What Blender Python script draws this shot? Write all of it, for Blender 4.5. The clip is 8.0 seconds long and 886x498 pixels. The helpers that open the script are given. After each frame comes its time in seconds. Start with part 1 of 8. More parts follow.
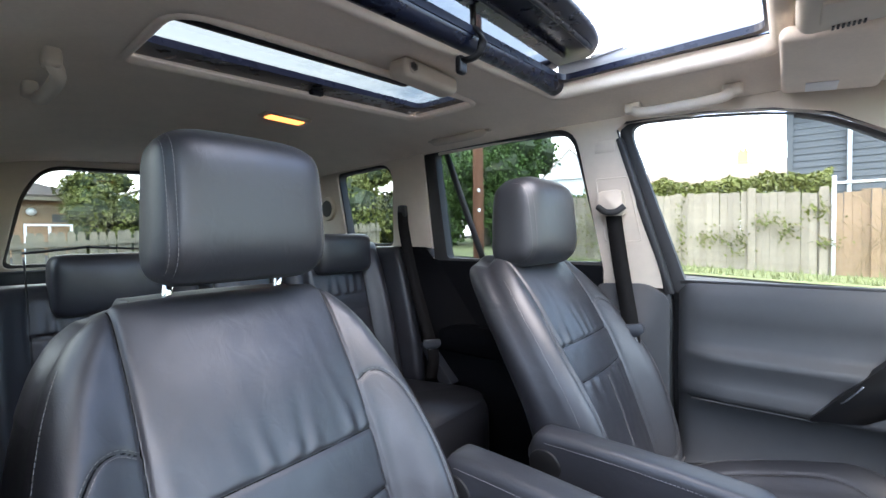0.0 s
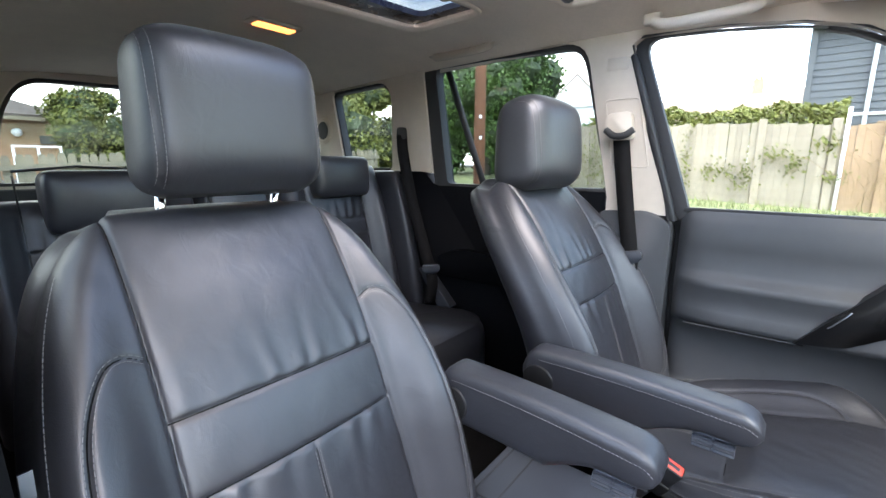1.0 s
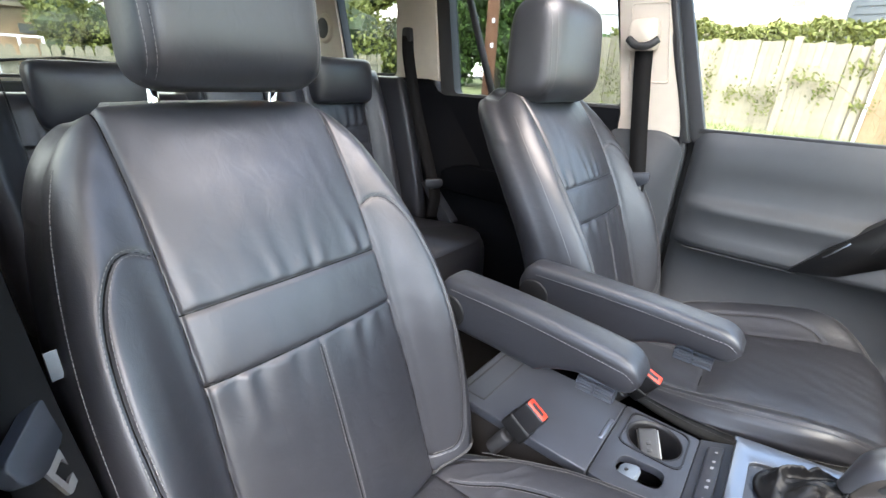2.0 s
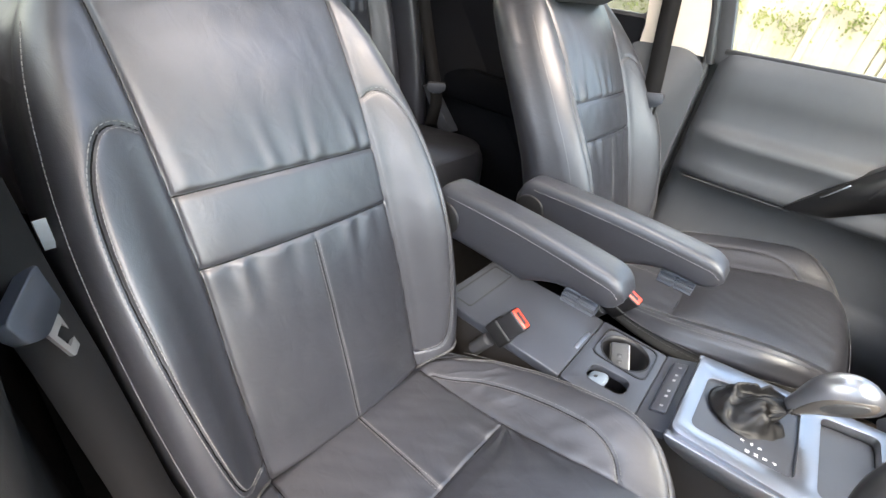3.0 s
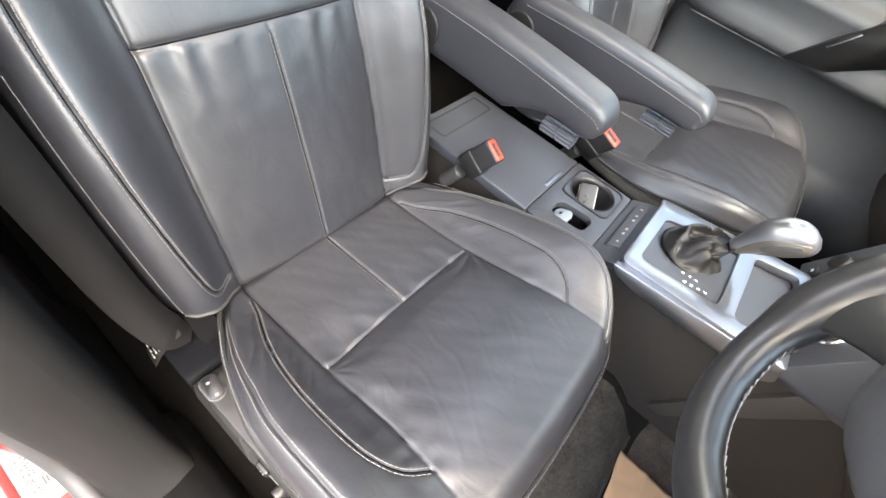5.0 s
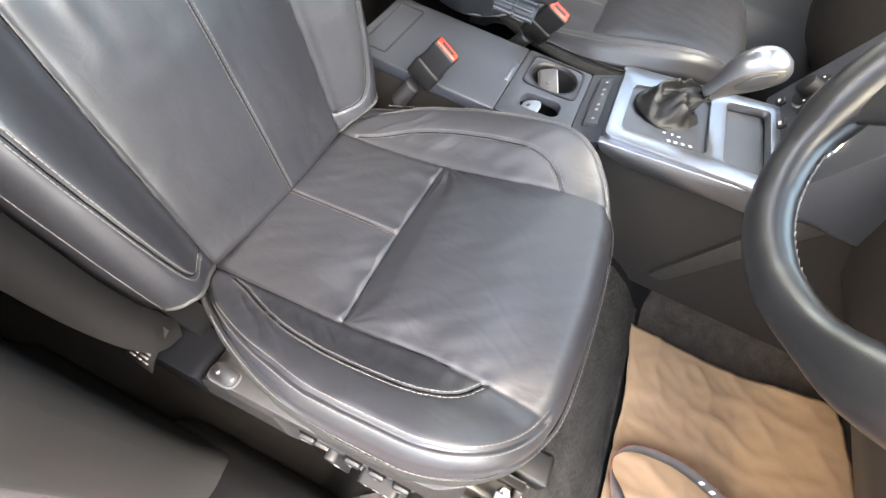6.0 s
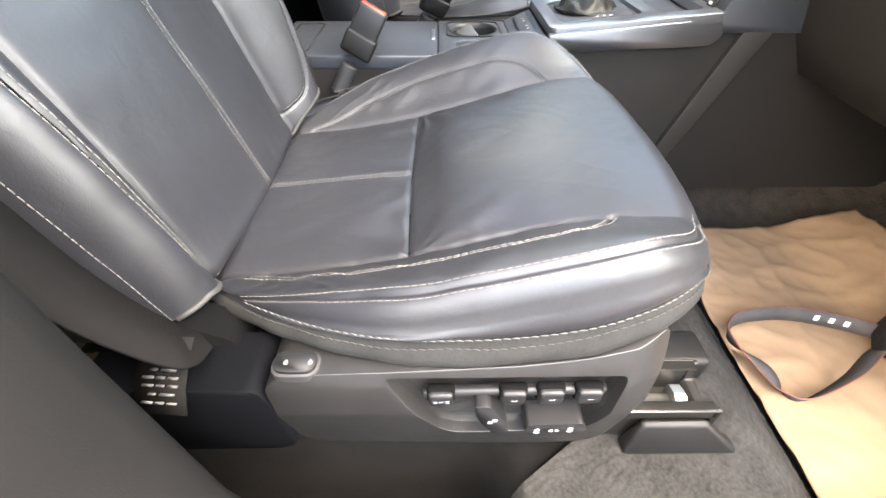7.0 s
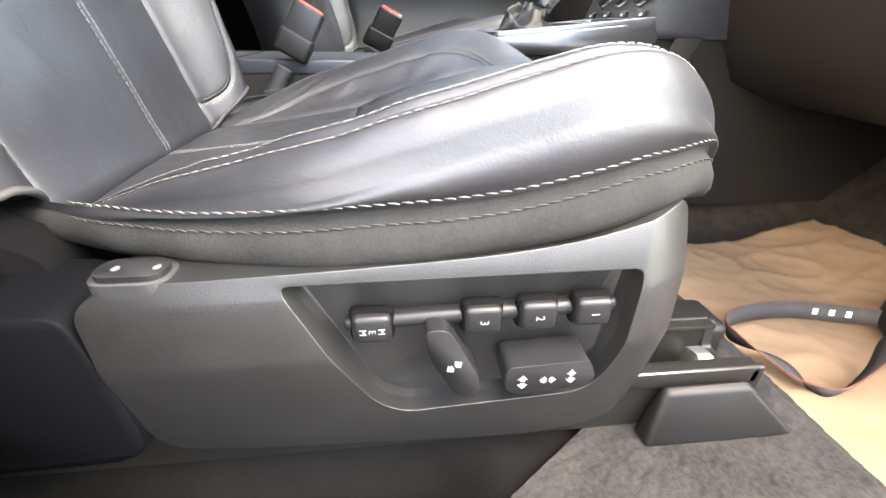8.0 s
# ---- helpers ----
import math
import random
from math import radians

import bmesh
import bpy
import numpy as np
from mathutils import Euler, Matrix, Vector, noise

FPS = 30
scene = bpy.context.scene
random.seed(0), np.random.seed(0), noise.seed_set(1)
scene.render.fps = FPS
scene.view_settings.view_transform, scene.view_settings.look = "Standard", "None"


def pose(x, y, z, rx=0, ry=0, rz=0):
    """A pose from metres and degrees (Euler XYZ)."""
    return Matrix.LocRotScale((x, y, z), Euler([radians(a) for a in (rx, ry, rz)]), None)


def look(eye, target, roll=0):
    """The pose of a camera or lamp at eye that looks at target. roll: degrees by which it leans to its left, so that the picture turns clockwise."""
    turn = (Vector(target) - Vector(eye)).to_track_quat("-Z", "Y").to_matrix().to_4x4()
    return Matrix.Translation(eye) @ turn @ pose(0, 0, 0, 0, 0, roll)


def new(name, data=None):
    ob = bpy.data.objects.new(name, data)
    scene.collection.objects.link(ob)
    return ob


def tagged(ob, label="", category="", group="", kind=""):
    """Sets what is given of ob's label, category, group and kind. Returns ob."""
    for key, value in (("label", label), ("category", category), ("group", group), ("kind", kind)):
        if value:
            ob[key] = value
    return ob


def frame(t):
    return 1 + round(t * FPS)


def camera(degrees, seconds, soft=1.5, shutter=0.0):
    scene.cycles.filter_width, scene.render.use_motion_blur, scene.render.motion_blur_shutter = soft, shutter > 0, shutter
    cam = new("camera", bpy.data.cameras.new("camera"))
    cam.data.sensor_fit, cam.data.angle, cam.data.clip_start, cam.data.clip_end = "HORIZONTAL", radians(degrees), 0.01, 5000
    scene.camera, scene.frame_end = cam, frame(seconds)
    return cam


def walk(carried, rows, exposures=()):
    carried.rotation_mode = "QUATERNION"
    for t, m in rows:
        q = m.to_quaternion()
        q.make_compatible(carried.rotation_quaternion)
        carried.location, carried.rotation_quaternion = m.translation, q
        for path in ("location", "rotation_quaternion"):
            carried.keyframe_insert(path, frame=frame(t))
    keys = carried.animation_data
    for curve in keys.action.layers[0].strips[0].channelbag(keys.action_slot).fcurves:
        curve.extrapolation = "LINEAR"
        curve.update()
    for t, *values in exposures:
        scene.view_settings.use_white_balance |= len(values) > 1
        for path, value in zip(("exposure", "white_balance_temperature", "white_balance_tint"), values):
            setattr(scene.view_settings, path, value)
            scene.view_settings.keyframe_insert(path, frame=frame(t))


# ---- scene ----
cam = camera(92.6, 8.0)
EXPOSURES = [(0.0, 3.66, 6600, 14), (1.5, 4.04, 7050, 13), (3.0, 4.58, 8000, 12), (4.5, 4.86, 8550, 11), (5.8, 4.8, 8300, 11), (6.5, 4.92, 8400, 11), (8.0, 4.8, 8300, 11)]
PATH = [
    (0, (-0.648, -0.359, 1.444), (0.903, 0.902, 1.386), -0.8),
    (0.5, (-0.645, -0.347, 1.435), (0.899, 0.904, 1.21), -0.2),
    (1, (-0.639, -0.347, 1.424), (0.886, 0.888, 1.04), 0.1),
    (1.5, (-0.636, -0.35, 1.416), (0.854, 0.862, 0.858), 0.6),
    (2.8, (-0.647, -0.337, 1.406), (0.714, 0.687, 0.358), 7.1),
    (3, (-0.644, -0.339, 1.397), (0.698, 0.651, 0.293), 8.4),
    (3.5, (-0.64, -0.346, 1.391), (0.642, 0.546, 0.141), 10.8),
    (4, (-0.638, -0.351, 1.378), (0.59, 0.428, 0.005), 13.8),
    (4.5, (-0.642, -0.353, 1.363), (0.537, 0.286, -0.121), 17.4),
    (5.8, (-0.662, -0.344, 1.306), (0.383, -0.04, -0.371), 19.6),
    (6, (-0.673, -0.319, 1.285), (0.394, -0.113, -0.394), 16.4),
    (6.5, (-0.747, -0.231, 1.204), (0.51, -0.214, -0.351), 6.2),
    (7, (-0.811, -0.221, 1.06), (0.666, -0.242, -0.288), 0.4),
    (7.5, (-0.83, -0.222, 0.962), (0.844, -0.352, -0.124), 0.4),
    (8, (-0.818, -0.237, 0.879), (0.936, -0.453, -0.058), 1.2),
]
walk(cam, [(t, look(eye, target, roll)) for t, eye, target, roll in PATH], EXPOSURES)

# ---- world, sun, exposure ----
CLOUD = 8.0
world = bpy.data.worlds.new("world")
scene.world = world
world.use_nodes = True
wn = world.node_tree.nodes
sky = wn.new("ShaderNodeTexSky")
sky.sky_type, sky.sun_disc = "NISHITA", False
sky.sun_elevation, sky.sun_rotation = radians(60), radians(213)
sky.dust_density, sky.air_density = 1.2, 1.15
wt = wn.new("ShaderNodeTexCoord")
wmap = wn.new("ShaderNodeMapping")
wmap.inputs["Scale"].default_value = (1.0, 1.0, 2.2)
wnoise = wn.new("ShaderNodeTexNoise")
wnoise.inputs["Scale"].default_value, wnoise.inputs["Detail"].default_value, wnoise.inputs["Roughness"].default_value = 2.6, 8, 0.55
wramp = wn.new("ShaderNodeValToRGB")
wramp.color_ramp.elements[0].position, wramp.color_ramp.elements[1].position = 0.40, 0.58
# cloud lies thick towards the horizon and behind the car; it opens overhead and ahead
wdot = wn.new("ShaderNodeVectorMath")
wdot.operation = "DOT_PRODUCT"
wdot.inputs[1].default_value = (0.05, 0.28, -0.25)
wadd = wn.new("ShaderNodeMath")
wmix = wn.new("ShaderNodeMix")
wmix.data_type = "RGBA"
wmix.inputs[7].default_value = (CLOUD, CLOUD, CLOUD * 1.02, 1)
wl = world.node_tree.links
wl.new(wt.outputs["Generated"], wmap.inputs["Vector"])
wl.new(wmap.outputs[0], wnoise.inputs["Vector"])
wl.new(wt.outputs["Generated"], wdot.inputs[0])
wl.new(wdot.outputs["Value"], wadd.inputs[0])
wl.new(wnoise.outputs["Fac"], wadd.inputs[1])
wl.new(wadd.outputs[0], wramp.inputs["Fac"])
wl.new(wramp.outputs["Color"], wmix.inputs[0])
wl.new(sky.outputs[0], wmix.inputs[6])
wl.new(wmix.outputs[2], wn["Background"].inputs[0])
wn["Background"].inputs[1].default_value = 0.125
sun = new("sun", bpy.data.lights.new("sun", "SUN"))
sun.data.energy, sun.data.angle, sun.data.color = 0.75, radians(70), (1.0, 0.97, 0.94)
sun.matrix_world = look((-5.5, -8.4, 17.5), (0, 0, 0))


# ---- materials ----
def mat(name, color, rough=0.5, metal=0.0, var=0.15, scale=40.0, bump=0.0, bscale=400.0, spec=0.5, sheen=0.0, coat=0.0, obj_random=0.0, rvar=0.1, ridge=0.0, crease=0.0):
    """Procedural surface: colour varied at two scales, roughness varied, fine bump in object space (metres)."""
    m = bpy.data.materials.new(name)
    m.use_nodes = True
    nt = m.node_tree
    b = nt.nodes["Principled BSDF"]
    b.inputs["Metallic"].default_value = metal
    b.inputs["Specular IOR Level"].default_value = spec
    b.inputs["Sheen Weight"].default_value = sheen
    b.inputs["Coat Weight"].default_value = coat
    tc = nt.nodes.new("ShaderNodeTexCoord")
    n1 = nt.nodes.new("ShaderNodeTexNoise")
    n1.inputs["Scale"].default_value, n1.inputs["Detail"].default_value = scale, 6
    n2 = nt.nodes.new("ShaderNodeTexNoise")
    n2.inputs["Scale"].default_value, n2.inputs["Detail"].default_value = scale / 9, 3
    nt.links.new(tc.outputs["Object"], n1.inputs["Vector"])
    nt.links.new(tc.outputs["Object"], n2.inputs["Vector"])
    mix = nt.nodes.new("ShaderNodeMix")
    mix.data_type = "FLOAT"
    mix.inputs[0].default_value = 0.5
    nt.links.new(n1.outputs["Fac"], mix.inputs[2])
    nt.links.new(n2.outputs["Fac"], mix.inputs[3])
    ramp = nt.nodes.new("ShaderNodeValToRGB")
    ramp.color_ramp.elements[0].position, ramp.color_ramp.elements[1].position = 0.3, 0.7
    ramp.color_ramp.elements[0].color = [c * (1 - var) for c in color[:3]] + [1]
    ramp.color_ramp.elements[1].color = [min(1, c * (1 + var)) for c in color[:3]] + [1]
    nt.links.new(mix.outputs[0], ramp.inputs["Fac"])
    out = ramp.outputs["Color"]
    if obj_random:
        oi = nt.nodes.new("ShaderNodeObjectInfo")
        hsv = nt.nodes.new("ShaderNodeHueSaturation")
        mr0 = nt.nodes.new("ShaderNodeMapRange")
        mr0.inputs["To Min"].default_value, mr0.inputs["To Max"].default_value = 1 - obj_random, 1 + obj_random
        nt.links.new(oi.outputs["Random"], mr0.inputs["Value"])
        nt.links.new(mr0.outputs[0], hsv.inputs["Value"])
        nt.links.new(out, hsv.inputs["Color"])
        out = hsv.outputs["Color"]
    nt.links.new(out, b.inputs["Base Color"])
    mr = nt.nodes.new("ShaderNodeMapRange")
    mr.inputs["To Min"].default_value, mr.inputs["To Max"].default_value = max(0.02, rough - rvar), min(1, rough + rvar)
    nt.links.new(mix.outputs[0], mr.inputs["Value"])
    nt.links.new(mr.outputs[0], b.inputs["Roughness"])
    if bump:
        n3 = nt.nodes.new("ShaderNodeTexNoise" if not ridge else "ShaderNodeTexVoronoi")
        n3.inputs["Scale"].default_value = bscale
        nt.links.new(tc.outputs["Object"], n3.inputs["Vector"])
        bp = nt.nodes.new("ShaderNodeBump")
        bp.inputs["Strength"].default_value, bp.inputs["Distance"].default_value = bump, 0.3 / bscale
        nt.links.new(n3.outputs[0], bp.inputs["Height"])
        nt.links.new(bp.outputs[0], b.inputs["Normal"])
        if crease:
            # fine wrinkles of worn hide: thin ridges where two stretched noises cross their middle
            mp = nt.nodes.new("ShaderNodeMapping")
            mp.inputs["Scale"].default_value = (1.0, 0.55, 0.8)
            nt.links.new(tc.outputs["Object"], mp.inputs["Vector"])
            n4 = nt.nodes.new("ShaderNodeTexNoise")
            n4.inputs["Scale"].default_value, n4.inputs["Detail"].default_value, n4.inputs["Distortion"].default_value = 34, 5, 0.8
            nt.links.new(mp.outputs[0], n4.inputs["Vector"])
            sub, ab, inv = (nt.nodes.new("ShaderNodeMath") for _ in range(3))
            sub.operation, ab.operation, inv.operation = "SUBTRACT", "ABSOLUTE", "MULTIPLY"
            sub.inputs[1].default_value = 0.5
            inv.inputs[1].default_value = -1.0
            nt.links.new(n4.outputs["Fac"], sub.inputs[0])
            nt.links.new(sub.outputs[0], ab.inputs[0])
            nt.links.new(ab.outputs[0], inv.inputs[0])
            bp2 = nt.nodes.new("ShaderNodeBump")
            bp2.inputs["Strength"].default_value, bp2.inputs["Distance"].default_value = crease, 0.004
            nt.links.new(inv.outputs[0], bp2.inputs["Height"])
            nt.links.new(bp2.outputs[0], bp.inputs["Normal"])
    return m


LEATHER = mat("black_leather", (0.0142, 0.0148, 0.0180), 0.45, var=0.16, scale=60, bump=0.14, bscale=900, ridge=1.0, rvar=0.06, spec=0.72, crease=0.22)
LEATHER_REAR = mat("black_leather_rear", (0.022, 0.023, 0.028), 0.40, spec=0.55, var=0.18, scale=60, bump=0.15, bscale=800, ridge=1.0, rvar=0.07)
# same grey thread, darkened for outer rows that the door light overexposes
OUTTHREAD = mat("grey_thread_toned_down", (0.095, 0.0935, 0.091), 0.8, var=0.12)
THREAD = mat("grey_thread", (0.125, 0.123, 0.120), 0.8, var=0.12)
FABRIC = mat("charcoal_fabric", (0.021, 0.021, 0.0204), 0.9, spec=0.15, var=0.35, scale=380, bump=0.8, bscale=900)
PLASTIC = mat("black_grained_plastic", (0.0050, 0.0049, 0.0050), 0.50, var=0.25, scale=90, bump=0.35, bscale=2400, spec=0.3, ridge=1.0)
PLASTIC_SMOOTH = mat("black_smooth_plastic", (0.010, 0.010, 0.011), 0.42, spec=0.35, var=0.1, scale=30)
TRIMPLASTIC = mat("black_grained_trim_plastic", (0.0108, 0.0105, 0.0106), 0.38, var=0.25, scale=90, bump=0.55, bscale=1700, spec=0.62, ridge=1.0)
DOORPLASTIC = mat("dark_grey_door_plastic", (0.040, 0.042, 0.044), 0.55, spec=0.4, var=0.1, scale=30, bump=0.2, bscale=1000, ridge=1.0)
CONSOLE = mat("dark_blue_grey_plastic", (0.030, 0.033, 0.040), 0.42, var=0.1, scale=40, bump=0.15, bscale=1200, ridge=1.0)
SILVER = mat("satin_silver_trim", (0.235, 0.248, 0.275), 0.32, metal=0.9, var=0.04, scale=20)
CHROME = mat("chrome", (0.8, 0.8, 0.8), 0.08, metal=1.0, var=0.02, rvar=0.02)
IRON = mat("dull_iron", (0.028, 0.0265, 0.025), 0.45, metal=0.7, var=0.2, scale=80)
STEEL = mat("bare_steel", (0.42, 0.41, 0.39), 0.35, metal=0.9, var=0.2, scale=80)
LINER = mat("cream_headliner", (0.74, 0.64, 0.535), 0.92, var=0.06, scale=120, bump=0.3, bscale=1500)
CREAM = mat("cream_plastic", (0.52, 0.45, 0.365), 0.55, var=0.05, scale=40, bump=0.1, bscale=1000)
RUBBER = mat("black_rubber", (0.02, 0.02, 0.021), 0.6, var=0.15, scale=60, bump=0.1, bscale=700)
# carpet colour taken near black to carry the shade beside the seat
CARPET = mat("shaded_carpet", (0.0045, 0.0042, 0.0040), 0.98, spec=0.1, var=0.5, scale=300, bump=1.0, bscale=700)
PILLARPLASTIC = mat("matt_pillar_plastic", (0.0100, 0.0098, 0.0097), 0.65, var=0.12, scale=30, bump=0.2, bscale=1000, ridge=1.0, spec=0.08)
PAPER = mat("brown_kraft_paper", (0.245, 0.152, 0.089), 0.85, var=0.08, scale=25, bump=0.2, bscale=500)
RED = mat("red_plastic", (0.72, 0.06, 0.03), 0.35, var=0.08, scale=60)
REDPAINT = mat("red_car_paint", (0.20, 0.0035, 0.0035), 0.35, var=0.05, scale=20, spec=0.2, coat=0.08)
WEBBING = mat("black_webbing", (0.0065, 0.0060, 0.0060), 0.8, spec=0.12, var=0.2, scale=500, bump=0.4, bscale=1500)
WHITE = mat("white_print", (0.75, 0.75, 0.75), 0.6, var=0.05)
PALEPRINT = mat("pale_grey_print", (0.24, 0.245, 0.25), 0.6, var=0.05)
HINGE = mat("blue_black_plastic", (0.0024, 0.0027, 0.0036), 0.65, spec=0.05, var=0.1, scale=40, bump=0.15, bscale=1200, ridge=1.0)
PIPING = mat("pale_grey_piping", (0.032, 0.031, 0.031), 0.7, var=0.15, scale=200)
RIMHIDE = mat("worn_rim_leather", (0.010, 0.0105, 0.012), 0.33, var=0.15, scale=60, bump=0.10, bscale=900, ridge=1.0, spec=0.6)
# near-black that puts the shade of folds and gaps into their colour
SEAMDARK = mat("dark_seam_fold", (0.0030, 0.0030, 0.0033), 0.9, spec=0.05, var=0.1)
BOOTHIDE = mat("dark_boot_leather", (0.0048, 0.0048, 0.0052), 0.5, spec=0.35, var=0.15, scale=60, bump=0.2, bscale=900, ridge=1.0)
GREYPAINT = mat("grey_channel_paint", (0.30, 0.31, 0.33), 0.45, var=0.05)
GLOSSBLACK = mat("gloss_black_plastic", (0.004, 0.004, 0.0042), 0.30, var=0.1, scale=40, spec=0.4, rvar=0.03)
NAVY = mat("dark_navy_frame", (0.006, 0.008, 0.018), 0.28, spec=0.3, var=0.1)


def glass(name, tint, rough=0.0):
    m = bpy.data.materials.new(name)
    m.use_nodes = True
    nt = m.node_tree
    nt.nodes.remove(nt.nodes["Principled BSDF"])
    tr, gl, mx, fr, pw, ml = (nt.nodes.new(k) for k in ("ShaderNodeBsdfTransparent", "ShaderNodeBsdfGlossy", "ShaderNodeMixShader", "ShaderNodeLayerWeight", "ShaderNodeMath", "ShaderNodeMath"))
    tr.inputs["Color"].default_value = (*tint, 1)
    gl.inputs["Roughness"].default_value = rough
    pw.operation, ml.operation = "POWER", "MULTIPLY_ADD"
    pw.inputs[1].default_value = 5.0
    ml.inputs[1].default_value, ml.inputs[2].default_value = 0.5, 0.010
    nt.links.new(fr.outputs["Facing"], pw.inputs[0])
    nt.links.new(pw.outputs[0], ml.inputs[0])
    nt.links.new(ml.outputs[0], mx.inputs[0])
    nt.links.new(tr.outputs[0], mx.inputs[1])
    nt.links.new(gl.outputs[0], mx.inputs[2])
    nt.links.new(mx.outputs[0], nt.nodes["Material Output"].inputs["Surface"])
    return m


GLASS = glass("clear_glass", (0.80, 0.84, 0.83))
GLASS_DARK = glass("tinted_glass", (0.55, 0.60, 0.60))
GLASS_ROOF = glass("tinted_roof_glass", (0.26, 0.29, 0.30))
GLASS_PANEL = glass("tinted_panel_glass", (0.22, 0.26, 0.30))


# ---- mesh helpers ----
def part(name, bm, material, parent=None, label="", smooth=True):
    me = bpy.data.meshes.new(name)
    bm.to_mesh(me)
    bm.free()
    me.materials.append(material)
    if smooth:
        for p in me.polygons:
            p.use_smooth = True
    ob = new(name, me)
    if parent:
        ob.parent = parent
    if label:
        ob["label"] = label
    return ob


def thing(name, at=(0, 0, 0), label="", category="", group="", kind=""):
    ob = new(name)
    ob.empty_display_size = 0.05
    ob.matrix_world = Matrix.Translation(at)
    return tagged(ob, label, category, group, kind)


def lerp(a, b, t):
    return a + (b - a) * t


def pl(t, pts):
    """Smooth (monotone cubic) value at t of the table pts of (t, value)."""
    if t <= pts[0][0]:
        return pts[0][1]
    if t >= pts[-1][0]:
        return pts[-1][1]
    for i in range(len(pts) - 1):
        if t <= pts[i + 1][0]:
            (a, va), (b, vb) = pts[i], pts[i + 1]
            h = b - a
            d = (vb - va) / h
            m0 = d if i == 0 else 0.5 * (d + (va - pts[i - 1][1]) / (a - pts[i - 1][0]))
            m1 = d if i + 2 >= len(pts) else 0.5 * (d + (pts[i + 2][1] - vb) / (pts[i + 2][0] - b))
            if i and d * (va - pts[i - 1][1]) <= 0:
                m0 = 0
            if i + 2 < len(pts) and d * (pts[i + 2][1] - vb) <= 0:
                m1 = 0
            u = (t - a) / h
            return (2 * u**3 - 3 * u**2 + 1) * va + (u**3 - 2 * u**2 + u) * h * m0 + (3 * u**2 - 2 * u**3) * vb + (u**3 - u**2) * h * m1


def box(bm, lo, hi, bevel=0.0, seg=2, m=None):
    c = [(a + b) / 2 for a, b in zip(lo, hi)]
    s = [abs(b - a) for a, b in zip(lo, hi)]
    r = bmesh.ops.create_cube(bm, size=1.0, matrix=Matrix.Translation(c) @ Matrix.Diagonal((*s, 1)))
    vs = r["verts"]
    if bevel:
        es = list({e for v in vs for e in v.link_edges})
        rr = bmesh.ops.bevel(bm, geom=es, offset=min(bevel, min(s) * 0.49), segments=seg, profile=0.5, affect="EDGES")
        vs = list({v for f in rr["faces"] for v in f.verts} | {v for v in vs if v.is_valid})
    if m is not None:
        bmesh.ops.transform(bm, matrix=m, verts=vs)
    return vs


def loft(bm, rings, closed=True, cap=True):
    """Quads between rings of equally many points."""
    vv = [[bm.verts.new(p) for p in r] for r in rings]
    n = len(rings[0])
    for a, b in zip(vv, vv[1:]):
        for i in range(n if closed else n - 1):
            j = (i + 1) % n
            bm.faces.new((a[i], a[j], b[j], b[i]))
    if cap and closed:
        bm.faces.new(list(reversed(vv[0])))
        bm.faces.new(vv[-1])
    return vv


def prism(bm, pts, axis, a, b, bevel=0.0, seg=2):
    """Polygon pts (2D) pushed along an axis from a to b. axis x: (y, z), y: (x, z), z: (x, y)."""
    def mk(p, w):
        return {"x": (w, p[0], p[1]), "y": (p[0], w, p[1]), "z": (p[0], p[1], w)}[axis]
    vv = loft(bm, [[mk(p, a) for p in pts], [mk(p, b) for p in pts]])
    if bevel:
        es = list({e for r in vv for v in r for e in v.link_edges})
        bmesh.ops.bevel(bm, geom=es, offset=bevel, segments=seg, profile=0.5, affect="EDGES", clamp_overlap=True)
    bmesh.ops.recalc_face_normals(bm, faces=bm.faces)


def tube(bm, pts, r, n=10, flat=1.0, up=(0, 0, 1), cap=True):
    """Round (or flattened) tube along points; r a number or a list."""
    pts = [Vector(p) for p in pts]
    rings = []
    for i, p in enumerate(pts):
        d = (pts[min(i + 1, len(pts) - 1)] - pts[max(i - 1, 0)]).normalized()
        s = d.cross(Vector(up))
        s = s.normalized() if s.length > 1e-5 else d.orthogonal().normalized()
        u = s.cross(d)
        rr = r[i] if isinstance(r, (list, tuple)) else r
        rings.append([p + s * (math.cos(k * math.tau / n) * rr) + u * (math.sin(k * math.tau / n) * rr * flat) for k in range(n)])
    loft(bm, rings, cap=cap)


def curve_pts(ctrl, n):
    """n points on a Catmull-Rom curve through ctrl."""
    c = [Vector(p) for p in ctrl]
    c = [c[0] * 2 - c[1]] + c + [c[-1] * 2 - c[-2]]
    out = []
    for k in range(n):
        t = k / (n - 1) * (len(c) - 3)
        i = min(int(t), len(c) - 4)
        u = t - i
        p0, p1, p2, p3 = c[i:i + 4]
        out.append(0.5 * (2 * p1 + (p2 - p0) * u + (2 * p0 - 5 * p1 + 4 * p2 - p3) * u * u + (3 * p1 - p0 - 3 * p2 + p3) * u**3))
    return out


def resample(pts, step):
    pts = [Vector(p) for p in pts]
    out, left = [pts[0]], step
    for a, b in zip(pts, pts[1:]):
        d = (b - a).length
        while left <= d:
            out.append(a.lerp(b, left / d))
            left += step
        left -= d
    return out


